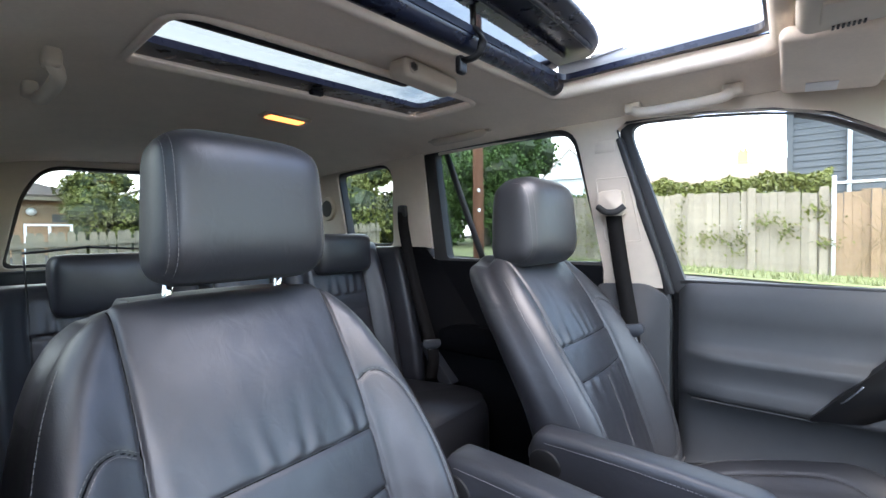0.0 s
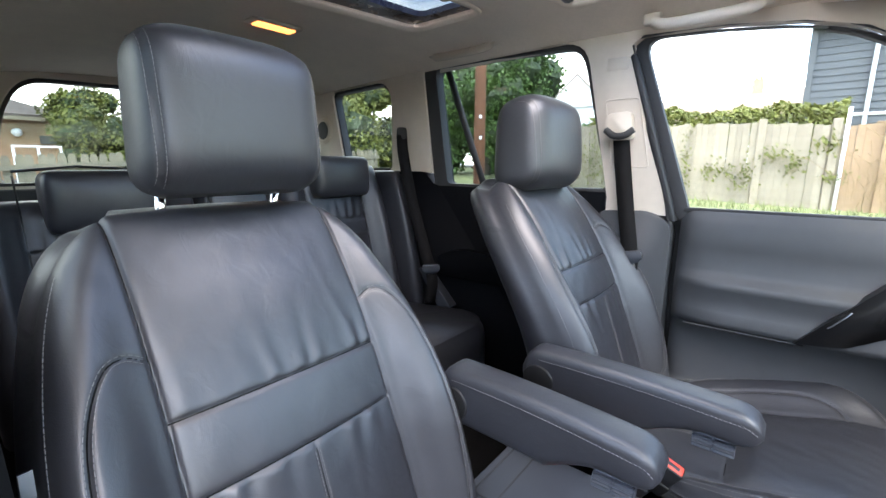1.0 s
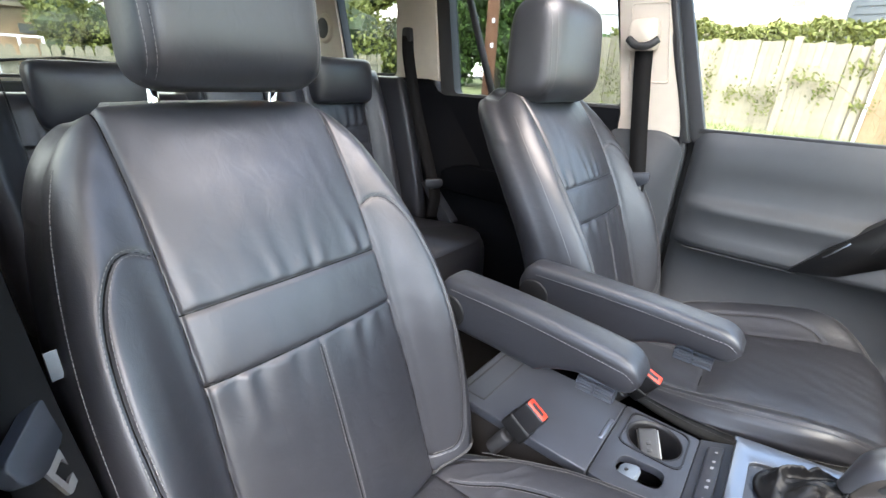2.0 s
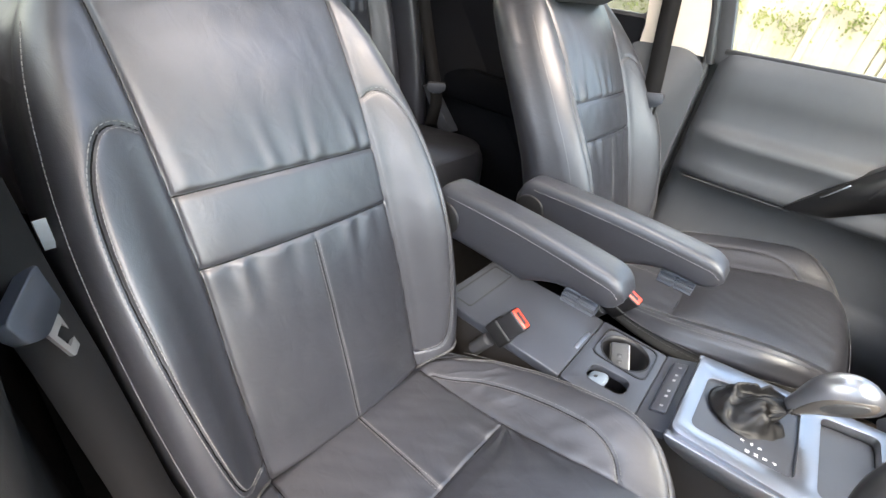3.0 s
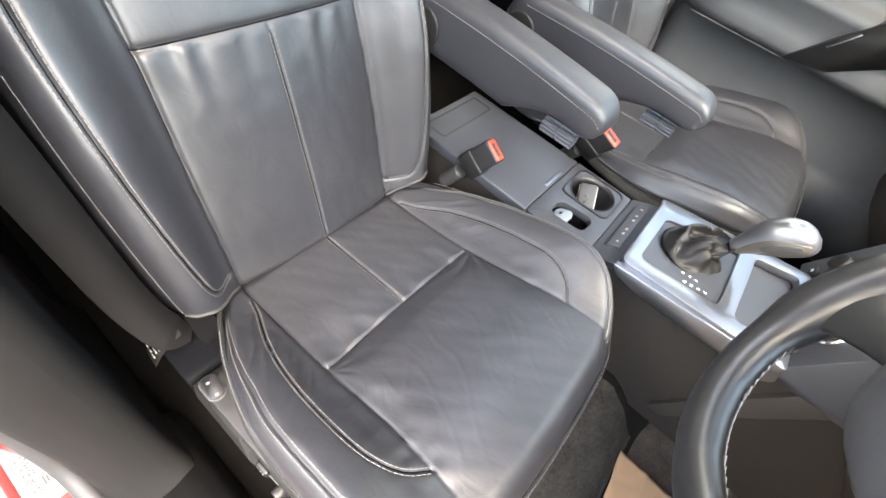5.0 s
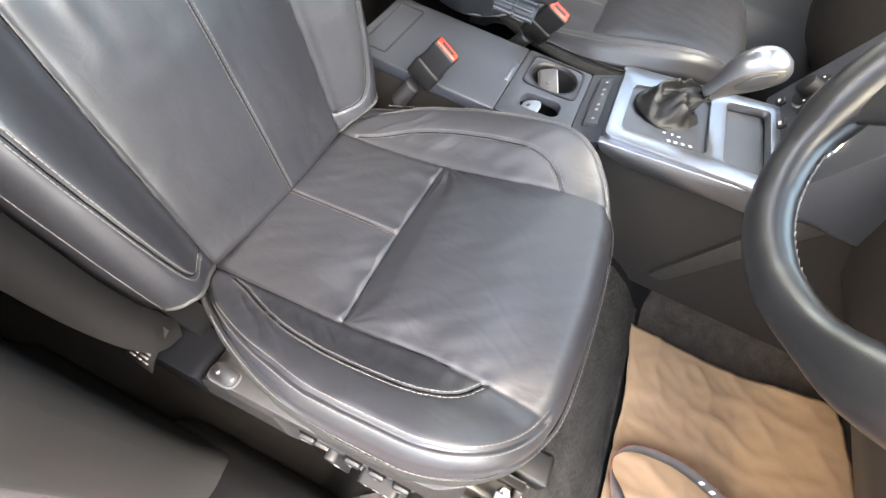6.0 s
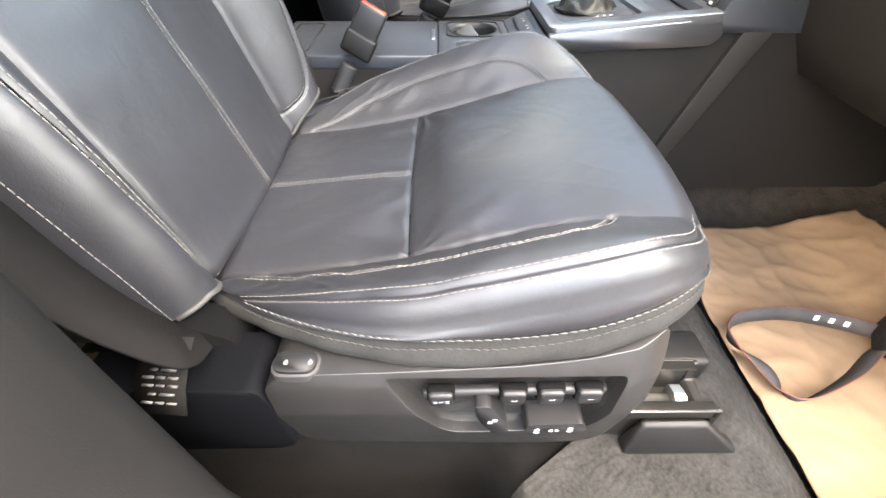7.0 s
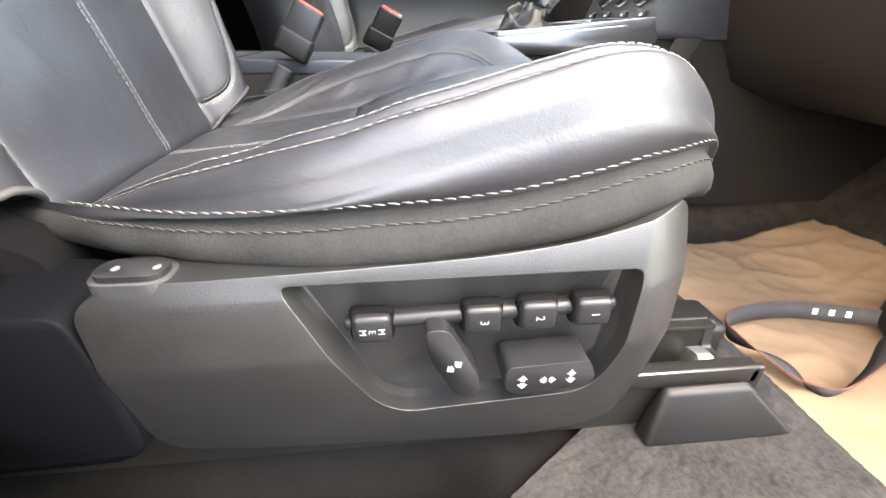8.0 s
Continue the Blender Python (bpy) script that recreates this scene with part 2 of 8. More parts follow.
def slab_with_holes(bm, outer, holes, axis, a, b):
    """Plate (polygon with holes) between a and b along an axis."""
    def mk(p, w):
        return {"x": (w, p[0], p[1]), "y": (p[0], w, p[1]), "z": (p[0], p[1], w)}[axis]
    loops = [outer] + list(holes)
    for w in (a, b):
        edges = []
        for lp in loops:
            vs = [bm.verts.new(mk(p, w)) for p in lp]
            edges += [bm.edges.new((vs[i], vs[(i + 1) % len(vs)])) for i in range(len(vs))]
        bmesh.ops.triangle_fill(bm, use_beauty=True, use_dissolve=False, edges=edges)
    for lp in loops:
        r0, r1 = [bm.verts.new(mk(p, a)) for p in lp], [bm.verts.new(mk(p, b)) for p in lp]
        for i in range(len(lp)):
            j = (i + 1) % len(lp)
            bm.faces.new((r0[i], r0[j], r1[j], r1[i]))
    bmesh.ops.remove_doubles(bm, verts=bm.verts, dist=1e-5)
    bmesh.ops.recalc_face_normals(bm, faces=bm.faces)


def rounded(pts, r, n=5):
    """Polygon with its corners rounded by radius r (a number or one for each corner)."""
    out = []
    k = len(pts)
    for i in range(k):
        rr = r[i] if isinstance(r, (list, tuple)) else r
        p, a, b = Vector(pts[i]), Vector(pts[i - 1]), Vector(pts[(i + 1) % k])
        da, db = (a - p), (b - p)
        q = min(rr, da.length * 0.49, db.length * 0.49)
        p0, p2 = p + da.normalized() * q, p + db.normalized() * q
        for j in range(n + 1):
            t = j / n
            out.append(tuple(p0 * (1 - t)**2 + p * 2 * t * (1 - t) + p2 * t * t))
    return out


# ---- front seats ----
def rrect(x, y, hw, y1, r):
    """Distance inside a plan that is square at y0 and rounded by r at the end y1 (y1 < y0)."""
    cy = y1 + r
    ax = abs(x)
    if y >= cy:
        hw = pl(y, CUSH_SIDE)
    if y < cy and ax > hw - r:
        return r - math.hypot(ax - (hw - r), y - cy)
    return min(hw - ax, y - y1)


CUSH_LINE = [(-0.50, 0.040), (-0.46, 0.070), (-0.42, 0.083), (-0.37, 0.080), (-0.28, 0.056), (-0.19, 0.030), (-0.10, 0.012), (0.0, 0.0), (0.06, -0.012)]
CUSH_HW, CUSH_FRONT, CUSH_R = 0.266, -0.461, 0.145
CUSH_SIDE = [(-0.25, 0.266), (-0.20, 0.263), (-0.15, 0.252), (-0.11, 0.239), (-0.08, 0.226), (-0.05, 0.211), (-0.02, 0.194), (0.055, 0.165)]


def seg_dist(px, py, pts):
    best = 9.0
    for (ax, ay), (bx, by) in zip(pts, pts[1:]):
        dx, dy = bx - ax, by - ay
        t = max(0, min(1, ((px - ax) * dx + (py - ay) * dy) / (dx * dx + dy * dy + 1e-12)))
        best = min(best, math.hypot(px - ax - t * dx, py - ay - t * dy))
    return best


def flat2(ctrl, n):
    return [(p.x, p.y) for p in curve_pts([(a, b, 0) for a, b in ctrl], n)]


def groove(d, depth=0.0036, width=0.0042):
    return depth * (0.72 * math.exp(-(d / (0.40 * width)) ** 2) + 0.28 * math.exp(-(d / (1.1 * width)) ** 2)) if d < 6 * width else 0.0


BOLSTER_SEAM = flat2([(0.157, -0.03), (0.164, -0.055), (0.176, -0.085), (0.187, -0.115), (0.197, -0.16), (0.203, -0.22), (0.202, -0.30), (0.186, -0.345), (0.158, -0.368)], 28)


CREASE = [1.0]


def cush_taper(y):
    """1 along the cushion, falling to 0.3 where its upper and lower side seams meet by the backrest."""
    return 0.3 + 0.7 * max(0.0, min(1.0, (-y - 0.035) / 0.13))


def cush_top(x, y):
    """Height of the cushion over the crease at (x, y)."""
    z = pl(y, CUSH_LINE) - 0.012 * max(0.0, min(1.0, (y + 0.010) / 0.025)) ** 1.5
    ax = abs(x)
    pw = 0.153 + 0.010 * max(0, min(1, (-y - 0.3) / 0.15))
    fade = 1 - 0.85 * max(0, min(1, (-y - 0.24) / 0.16))
    # side rolls
    k = pl(y, [(-0.465, 0.25), (-0.43, 0.62), (-0.36, 1.06), (-0.25, 1.15), (-0.1, 1.02), (0.0, 0.70), (0.06, 0.5)])
    if ax > pw:
        z += k * pl(ax - pw, [(0.0, 0.0), (0.02, 0.010), (0.05, 0.029), (0.075, 0.041), (0.10, 0.046), (0.125, 0.044)])
        z -= fade * groove(ax - pw, 0.005, 0.005)
    else:
        z -= fade * groove(pw - ax, 0.005, 0.005)
        z += 0.006 * (1 - (ax / pw) ** 2) * (1 if y > -0.19 else 0.7 + 0.7 * fade)
    if ax < pw:
        dy = y + 0.193 - 0.004 * math.cos(x * 9)
        edge_ = min(1, (pw - ax) / 0.04)
        z -= groove(abs(dy), 0.005, 0.005) * min(1, (pw - ax) / 0.008)
        # the rear panel dips towards the cross seam, the front one swells up behind it
        z -= 0.0085 * edge_ * (math.exp(-(dy / 0.045) ** 2) if dy > 0 else math.exp(-(dy / 0.028) ** 2))
        if y < -0.195:
            z += 0.005 * fade * min(1, (-0.195 - y) / 0.03) * pl((pw - ax) / 0.035, [(0.0, 0.0), (0.25, 0.16), (0.5, 0.5), (0.75, 0.84), (1.0, 1.0)])
        if y > -0.19:
            z -= groove(ax, 0.003, 0.004)
    if y < -0.195 and ax < pw:
        rx, ry = pw - ax, -0.197 - y
        rr = math.hypot(rx, ry)
        an = math.atan2(ry, rx)
        z += (0.0027 if x > 0 else 0.0009) * math.sin(an * 13 + 3 * noise.noise(Vector((x * 9, y * 9, 6)))) * math.exp(-rr / (0.075 if x > 0 else 0.055)) * min(1, rr / 0.02) * CREASE[0]
    if y > -0.19 and ax < pw:
        dn = y + 0.19
        z += 0.0022 * math.sin(x * 120 + 4 * noise.noise(Vector((x * 16, y * 6, 3)))) * math.exp(-dn / 0.022) * min(1, dn / 0.008) * CREASE[0]
    # creased hide along the panel edges
    wr = noise.noise(Vector((x * 14, y * 60, 3.1)))
    z += 0.0022 * wr * math.exp(-((ax - pw - 0.02) / 0.03) ** 2) * (1 if y > -0.40 else 0.3) * (1 if x < 0 else 0.25) * CREASE[0] * min(1, max(0, (cush_hw(y) - ax - 0.012) / 0.03))
    if ax > 0.165 and y > -0.22:
        # sitting creases of the outer bolster's rear
        cr = noise.noise(Vector(((ax + y * 0.9) * 55, (ax - y) * 9, 2.4)))
        z += 0.0040 * (1 - abs(cr)) ** 4 * min(1, (ax - 0.165) / 0.02) * min(1, (y + 0.22) / 0.06) * (1 if x < 0 else 0.4) * CREASE[0] * min(1, max(0, (cush_hw(y) - ax - 0.012) / 0.03))
    if y < -0.22 and ax < pw:
        fine = noise.noise(Vector((x * 5 + y * 8, x * 22 - y * 16, 5.2)))
        z += 0.0005 * (1 - abs(fine)) ** 18 * min(1, (-0.22 - y) / 0.05, (pw - ax) / 0.03) * max(0, min(1, (y + 0.42) / 0.05)) * CREASE[0]
    z += 0.0016 * noise.noise(Vector((x * 9, y * 9, 7.7)))
    z += 0.0009 * noise.noise(Vector((x * 45 + y * 30, y * 22, 1.7)))
    if ax > 0.155:
        z -= groove(seg_dist(ax, y, BOLSTER_SEAM), 0.004, 0.004)
    d = rrect(x, y, CUSH_HW, CUSH_FRONT, CUSH_R)
    rear = cush_taper(y)
    z -= groove(abs(d - 0.0165 * rear), 0.004, 0.004) * (1 if ax > 0.16 else max(0, 1 - (0.16 - ax) / 0.02))
    R = (0.030 + 0.008 * max(0, min(1, (0.23 - ax) / 0.08))) * (0.2 + 0.8 * rear)
    if d < R:
        q = 1 - max(d, 0) / R
        z -= R * (1 - math.sqrt(max(0, 1 - q * q)))
    return z


def cush_hw(y):
    cy = CUSH_FRONT + CUSH_R
    if y >= cy:
        return pl(y, CUSH_SIDE)
    return CUSH_HW - CUSH_R + math.sqrt(max(0, CUSH_R**2 - (y - cy) ** 2))


BACK_LINE = [(-0.05, (-0.030, -0.04)), (0.0, (0.0, 0.0)), (0.10, (0.030, 0.095)), (0.20, (0.061, 0.190)), (0.34, (0.107, 0.322)),
             (0.424, (0.140, 0.400)), (0.52, (0.185, 0.485)), (0.60, (0.228, 0.552)), (0.67, (0.272, 0.606)), (0.74, (0.325, 0.652))]
BACK_Y = [(s, p[0]) for s, p in BACK_LINE]
BACK_Z = [(s, p[1]) for s, p in BACK_LINE]
BACK_TOP = 0.705
BACK_HW = [(-0.03, 0.238), (0.05, 0.247), (0.15, 0.254), (0.28, 0.258), (0.40, 0.254), (0.50, 0.240), (0.58, 0.221), (0.63, 0.202), (0.675, 0.174), (0.695, 0.150), (0.705, 0.118)]
PANEL_HW = [(-0.05, 0.153), (0.2, 0.150), (0.34, 0.146), (0.43, 0.146), (0.55, 0.146), (0.64, 0.147), (0.72, 0.148)]
INSERT = flat2([(0.150, 0.498), (0.170, 0.506), (0.193, 0.492), (0.215, 0.44), (0.224, 0.36), (0.222, 0.26), (0.214, 0.16), (0.203, 0.08), (0.190, 0.045), (0.168, 0.034), (0.154, 0.036)], 44)


def back_depth(x, s, side):
    """How far the backrest's hide stands forward of its middle line."""
    ax = abs(x)
    pw = pl(s, PANEL_HW)
    hw = pl(s, BACK_HW)
    d = 0.0
    k = pl(s, [(-0.05, 0.6), (0.08, 0.85), (0.25, 0.95), (0.36, 0.75), (0.45, 0.48), (0.55, 0.22), (0.64, 0.08), (0.705, 0.0)])
    if ax > pw:
        t = (ax - pw) / max(0.03, hw - pw)
        d += k * 0.062 * pl(t, [(0, 0), (0.15, 0.16), (0.45, 0.80), (0.65, 1.0), (0.85, 0.93), (1.0, 0.65)])
        d -= groove(ax - pw, 0.006, 0.006)
        d -= groove(seg_dist(ax, s, INSERT), 0.0045, 0.0045)
    else:
        d -= groove(pw - ax, 0.006, 0.006)
        d += 0.014 * (1 - (ax / pw) ** 2) * pl(s, [(0.50, 1.0), (0.56, 0.9), (0.62, 0.7), (0.68, 0.5), (0.705, 0.45)])
        for sm in (0.424, 0.336):
            d -= groove(abs(s - sm), 0.0042, 0.006)
        if s < 0.336:
            d -= groove(ax, 0.0028, 0.004)
        # gathers running out of the seams
        up = s - 0.424
        if 0 < up < 0.16:
            g = math.sin(x * 150 + 5 * noise.noise(Vector((x * 20, s * 6, 2)))) * (0.45 + 0.55 * noise.noise(Vector((x * 16, 0.3, 5))))
            d += 0.0062 * g * math.exp(-up / 0.045) * min(1, up / 0.012) * (0.5 + 0.8 * min(1, max(0, (side * x + 0.05) / 0.15)))
        dn = 0.336 - s
        if 0 < dn < 0.12:
            g = math.sin(x * 130 + 2.0 + 5 * noise.noise(Vector((x * 18, s * 5, 9))))
            d += 0.0034 * g * math.exp(-dn / 0.03) * min(1, dn / 0.01) * min(1, ax / 0.05)
    d += 0.0018 * noise.noise(Vector((x * 9, s * 9, 4.2))) + 0.0007 * noise.noise(Vector((x * 40, s * 30, 8.2)))
    e = hw - ax
    e = min(e, (BACK_TOP - s) * 1.0 + 0.004)
    if s < 0.014:
        d -= 0.014 * (1 - math.sqrt(max(0, 1 - min(1, (0.014 - s) / 0.018) ** 2)))
    R = 0.045
    if e < R:
        q = 1 - max(e, 0) / R
        d -= R * (1 - math.sqrt(max(0, 1 - q * q)))
    return d


def back_point(x, s, lift=0.0, side=1):
    y, z = pl(s, BACK_Y), pl(s, BACK_Z)
    y2, z2 = pl(s + 0.01, BACK_Y), pl(s + 0.01, BACK_Z)
    y1, z1 = pl(s - 0.01, BACK_Y), pl(s - 0.01, BACK_Z)
    t = Vector((0, y2 - y1, z2 - z1)).normalized()
    n = Vector((0, -t.z, t.y))
    return Vector((x, y, z)) + n * (back_depth(x, s, side) + lift)


def cush_point(x, y, lift=0.0):
    bow = 0.020 * max(0, 1 - (x / 0.27) ** 2) * max(0, min(1, (-y - 0.22) / 0.22)) ** 1.5
    return Vector((x, y - bow, cush_top(x, y) + lift))


def stitches(bm, fn, line, gap=0.0, step=0.0060, size=(0.0047, 0.0009, 0.0006)):
    """Small raised stitches along line (2D) on the surface fn, shifted sideways by gap."""
    pts = [Vector((a, b, 0)) for a, b in line]
    run = resample(pts, step)
    for i in range(len(run) - 1):
        a, b = run[i], run[i + 1]
        d = (b - a).normalized()
        o = Vector((-d.y, d.x, 0)) * gap
        p0, p1 = a + o, a + o + d * size[0]
        q0, q1 = fn(p0.x, p0.y, 0.0004), fn(p1.x, p1.y, 0.0004)
        ax = (q1 - q0)
        if ax.length < 1e-5:
            continue
        ax.normalize()
        w = ax.cross(Vector((0.0, -0.6, 0.8))).normalized()
        u = w.cross(ax).normalized()
        c = [bm.verts.new(q) for q in (q0 + w * size[1] * 0.5, q0 - w * size[1] * 0.5, q1 - w * size[1] * 0.5, q1 + w * size[1] * 0.5)]
        t = [bm.verts.new(q) for q in (q0.lerp(q1, 0.15) + u * size[2], q1.lerp(q0, 0.15) + u * size[2])]
        for f in ((c[0], c[1], t[0]), (c[1], c[2], t[1], t[0]), (c[2], c[3], t[1]), (c[3], c[0], t[0], t[1])):
            bm.faces.new(f)


def grid_mesh(rows):
    bm = bmesh.new()
    vv = [[bm.verts.new(p) for p in r] for r in rows]
    for a, b in zip(vv, vv[1:]):
        for i in range(len(a) - 1):
            bm.faces.new((a[i], a[i + 1], b[i + 1], b[i]))
    bmesh.ops.recalc_face_normals(bm, faces=bm.faces)
    return bm, vv


def steps(a, b, n):
    return [a + (b - a) * i / (n - 1) for i in range(n)]


def mx(bm, m):
    """Mirror a part across the seat's middle for the passenger's seat."""
    if m < 0:
        bmesh.ops.transform(bm, matrix=Matrix.Diagonal((-1, 1, 1, 1)), verts=bm.verts)
        bmesh.ops.reverse_faces(bm, faces=bm.faces)
    return bm


def front_seat(at, m, label, fine, hr_drop=0.0, hr_scale=1.0, thick=0.14):
    seat = thing("front_seat", at, label, "car seat", "front seats")
    nx, ny = (230, 230) if fine else (140, 140)
    CREASE[0] = 1.0 if fine else 0.12
    # cushion: hide over the top, then the side band down to the lower seam, then a fabric band
    ys = steps(0.055, CUSH_FRONT, ny)
    sx = [math.sin(t * math.pi / 2) * 0.35 + t * 0.65 for t in steps(-1, 1, nx)]
    rows = [[cush_point(s * cush_hw(y), y) for s in sx] for y in ys]
    bm, vv = grid_mesh(rows)
    rim = [r[0] for r in vv] + vv[-1][1:] + [r[-1] for r in reversed(vv[:-1])]
    low = [(-0.463, 0.044), (-0.43, 0.066), (-0.37, 0.070), (-0.343, 0.066), (-0.29, 0.055), (-0.20, 0.047), (-0.14, 0.041), (-0.09, 0.038), (-0.04, 0.034), (0.055, 0.020)]
    ring_prev = rim
    cen = Vector((0, -0.2, 0))
    lowz = [pl(v.co.y, low) for v in rim]
    base = [v.co.copy() for v in rim]
    for k in range(1, 9):
        t = k / 8
        ring = []
        for i, p in enumerate(base):
            o = Vector((p.x, p.y + 0.2, 0))
            o = o.normalized() if o.length > 0.01 else Vector((0, -1, 0))
            out = 0.004 * math.sin(math.pi * min(1, t * 1.05))
            ring.append(bm.verts.new((p.x + o.x * out, p.y + o.y * out * (1 if p.y < -0.3 else 0.2), lerp(p.z, lowz[i], t))))
        for i in range(len(base) - 1):
            bm.faces.new((ring_prev[i], ring_prev[i + 1], ring[i + 1], ring[i]))
        ring_prev = ring
    bmesh.ops.recalc_face_normals(bm, faces=bm.faces)
    edge = [v.co.copy() for v in ring_prev]
    part("seat_cushion", mx(bm, m), LEATHER, seat, "black leather seat cushion with stitched panels")
    # fabric band under the lower seam
    bot = [(-0.463, 0.020), (-0.40, 0.042), (-0.34, 0.034), (-0.29, 0.026), (-0.20, 0.017), (-0.13, 0.016), (-0.08, 0.013), (0.0, 0.010), (0.055, 0.004)]

    def skirt(p, out, t, dz=0.0):
        o = Vector((p.x, p.y + 0.2, 0)).normalized()
        wv = 0.0018 * noise.noise(Vector((p.x * 30, p.y * 30, t * 2)))
        return Vector((p.x + o.x * (out + wv), p.y + o.y * (out + wv), lerp(p.z, pl(p.y, bot), t) + dz))
    bm, _ = grid_mesh([[skirt(p, 0, 0) for p in edge], [skirt(p, -0.0015, 0, -0.003) for p in edge], [skirt(p, 0.0035, 0.25) for p in edge], [skirt(p, 0.007, 0.55) for p in edge],
                       [skirt(p, 0.0075, 0.80) for p in edge], [skirt(p, 0.004, 1.0) for p in edge], [skirt(p, -0.03, 1.0, -0.012) for p in edge]])
    part("cushion_skirt", mx(bm, m), FABRIC, seat, "charcoal fabric band under the cushion")
    # backrest
    ss = steps(-0.03, BACK_TOP, int(ny * 1.2))
    def foot(x):
        return 0.034 * min(1, max(0, (abs(x) - 0.155) / 0.06))
    rows = [[back_point(s * pl(t, BACK_HW), max(t, foot(s * pl(t, BACK_HW))) + 1e-4 * t, 0, 1) for s in sx] for t in ss]
    bm, vv = grid_mesh(rows)
    rim = [r[0] for r in vv] + vv[-1][1:] + [r[-1] for r in reversed(vv[:-1])]
    base = [v.co.copy() for v in rim]
    prev = rim
    for k in range(1, 9):
        t = k / 8
        ring = []
        for p in base:
            h = max(0, min(1, p.z / 0.6))
            back = Vector((0, thick - 0.030 * h, 0.0 - 0.012 * h))
            q = p + back * t
            bulge = 0.010 * math.sin(math.pi * t) * (1 if abs(p.x) > 0.1 else 0.3)
            side_n = 1 if p.x > 0 else -1
            ring.append(bm.verts.new((q.x + side_n * bulge - side_n * 0.02 * t * t, q.y, q.z + (0.008 * math.sin(math.pi * t) if p.z > 0.5 else 0))))
        for i in range(len(base) - 1):
            bm.faces.new((prev[i], prev[i + 1], ring[i + 1], ring[i]))
        prev = ring
    half = len(ss)
    n = len(prev)
    for i in range(half - 1):
        bm.faces.new((prev[i], prev[i + 1], prev[n - 2 - i], prev[n - 1 - i]))
    mid = prev[half - 1:n - half + 1]
    if len(mid) > 2:
        bm.faces.new(mid)
    bmesh.ops.recalc_face_normals(bm, faces=bm.faces)
    part("backrest", mx(bm, m), LEATHER, seat, "black leather backrest with padded side bolsters")
    # pale piping under the bolsters' feet
    for g in (-1, 1):
        bm = bmesh.new()
        tube(bm, [back_point(g * lerp(0.152, 0.236, t), foot(lerp(0.152, 0.236, t)), 0.0005) for t in steps(0, 1, 18)], 0.0026, 8)
        part("bolster_piping", mx(bm, m), PIPING, seat, "grey fabric piping at the bolster's foot")
    # stitching: one part for each seam run
    def seam(fn, line, gap=0.0, parent=None, thread=THREAD):
        bm = bmesh.new()
        stitches(bm, fn, line, gap)
        part("seam_stitching", mx(bm, m), thread, parent or seat, "pale grey seam stitching")

    def bp(x, s, lift=0.0):
        return back_point(x, s, lift, 1)
    for gap in (0.0034, -0.0034):
        for g in (-1, 1):
            seam(cush_point, [(g * a, b) for a, b in BOLSTER_SEAM], gap)
            seam(bp, [(g * a, b) for a, b in INSERT], gap)
        seam(cush_point, [(0, -0.004), (0, -0.188)], gap)
        seam(bp, [(0, 0.006), (0, 0.328)], gap)
    for g in (-1, 1):
        for off in (0.0118, 0.0212):
            line = [(g * (pl(y, CUSH_SIDE) - off * cush_taper(y)), y) for y in steps(-0.045, CUSH_FRONT + CUSH_R, 40)]
            for a in steps(0, 78, 24):
                ra = CUSH_R - off
                line.append((g * (CUSH_HW - CUSH_R + ra * math.cos(radians(a))), CUSH_FRONT + CUSH_R - ra * math.sin(radians(a))))
            seam(cush_point, line)
        seam(bp, [(g * (pl(s, BACK_HW) - 0.008), s) for s in steps(0.035, 0.62, 60)], thread=OUTTHREAD)
    # dark tubes laid in the panel seams, drawing the shade of their folds
    def fold_line(fn, line, lift=0.0002):
        bm = bmesh.new()
        tube(bm, [fn(a, b, lift) for a, b in line], 0.0011, 6)
        part("seam_fold_shade", mx(bm, m), SEAMDARK, seat)
    for g in (-1, 1):
        fold_line(bp, [(g * pl(s, PANEL_HW), s) for s in steps(0.0, 0.690, 120)])
        fold_line(cush_point, [(g * (0.153 + 0.010 * max(0, min(1, (-y - 0.3) / 0.15))), y) for y in steps(-0.005, -0.330, 80)])
    for s in (0.424, 0.336):
        fold_line(bp, [(x, s) for x in steps(-0.146, 0.146, 60)])
    fold_line(cush_point, [(x, -0.193 + 0.004 * math.cos(x * 9)) for x in steps(-0.153, 0.153, 60)])
    fold_line(bp, [(0, s) for s in steps(0.008, 0.326, 60)])
    fold_line(cush_point, [(0, y) for y in steps(-0.006, -0.186, 40)])
    for g in (-1, 1):
        fold_line(bp, [(g * a, b) for a, b in INSERT])
        fold_line(cush_point, [(g * a, b) for a, b in BOLSTER_SEAM])
    # lower seam of the cushion's side: one row on the hide, one on the fabric
    run = []
    for p in edge:
        o = Vector((p.x, p.y + 0.2, 0)).normalized()
        run.append(p + Vector((o.x * 0.0036, o.y * 0.0036, 0.0035)))
    for k, line in enumerate((run, [skirt(p, 0.0042, 0.24) for p in edge])):
        bm = bmesh.new()
        rs = resample(line, 0.0068)
        for a, b in zip(rs, rs[1:]):
            if a.y < -0.055:
                dv = (b - a).normalized()
                tube(bm, [a + Vector((0, 0, 0.0005)), a.lerp(b, 0.5) + Vector((-dv.y, dv.x, 0)) * 0.0002, a + dv * 0.0060 - Vector((0, 0, 0.0005))], [0.0003, 0.0006 - 0.0001 * k, 0.0003], 5)
        part("side_stitching", mx(bm, m), OUTTHREAD if k == 0 else PIPING, seat, "pale grey seam stitching")
    # headrest on two chrome posts
    hr_o = Vector((0.010, 0.272, 0.734 - hr_drop))
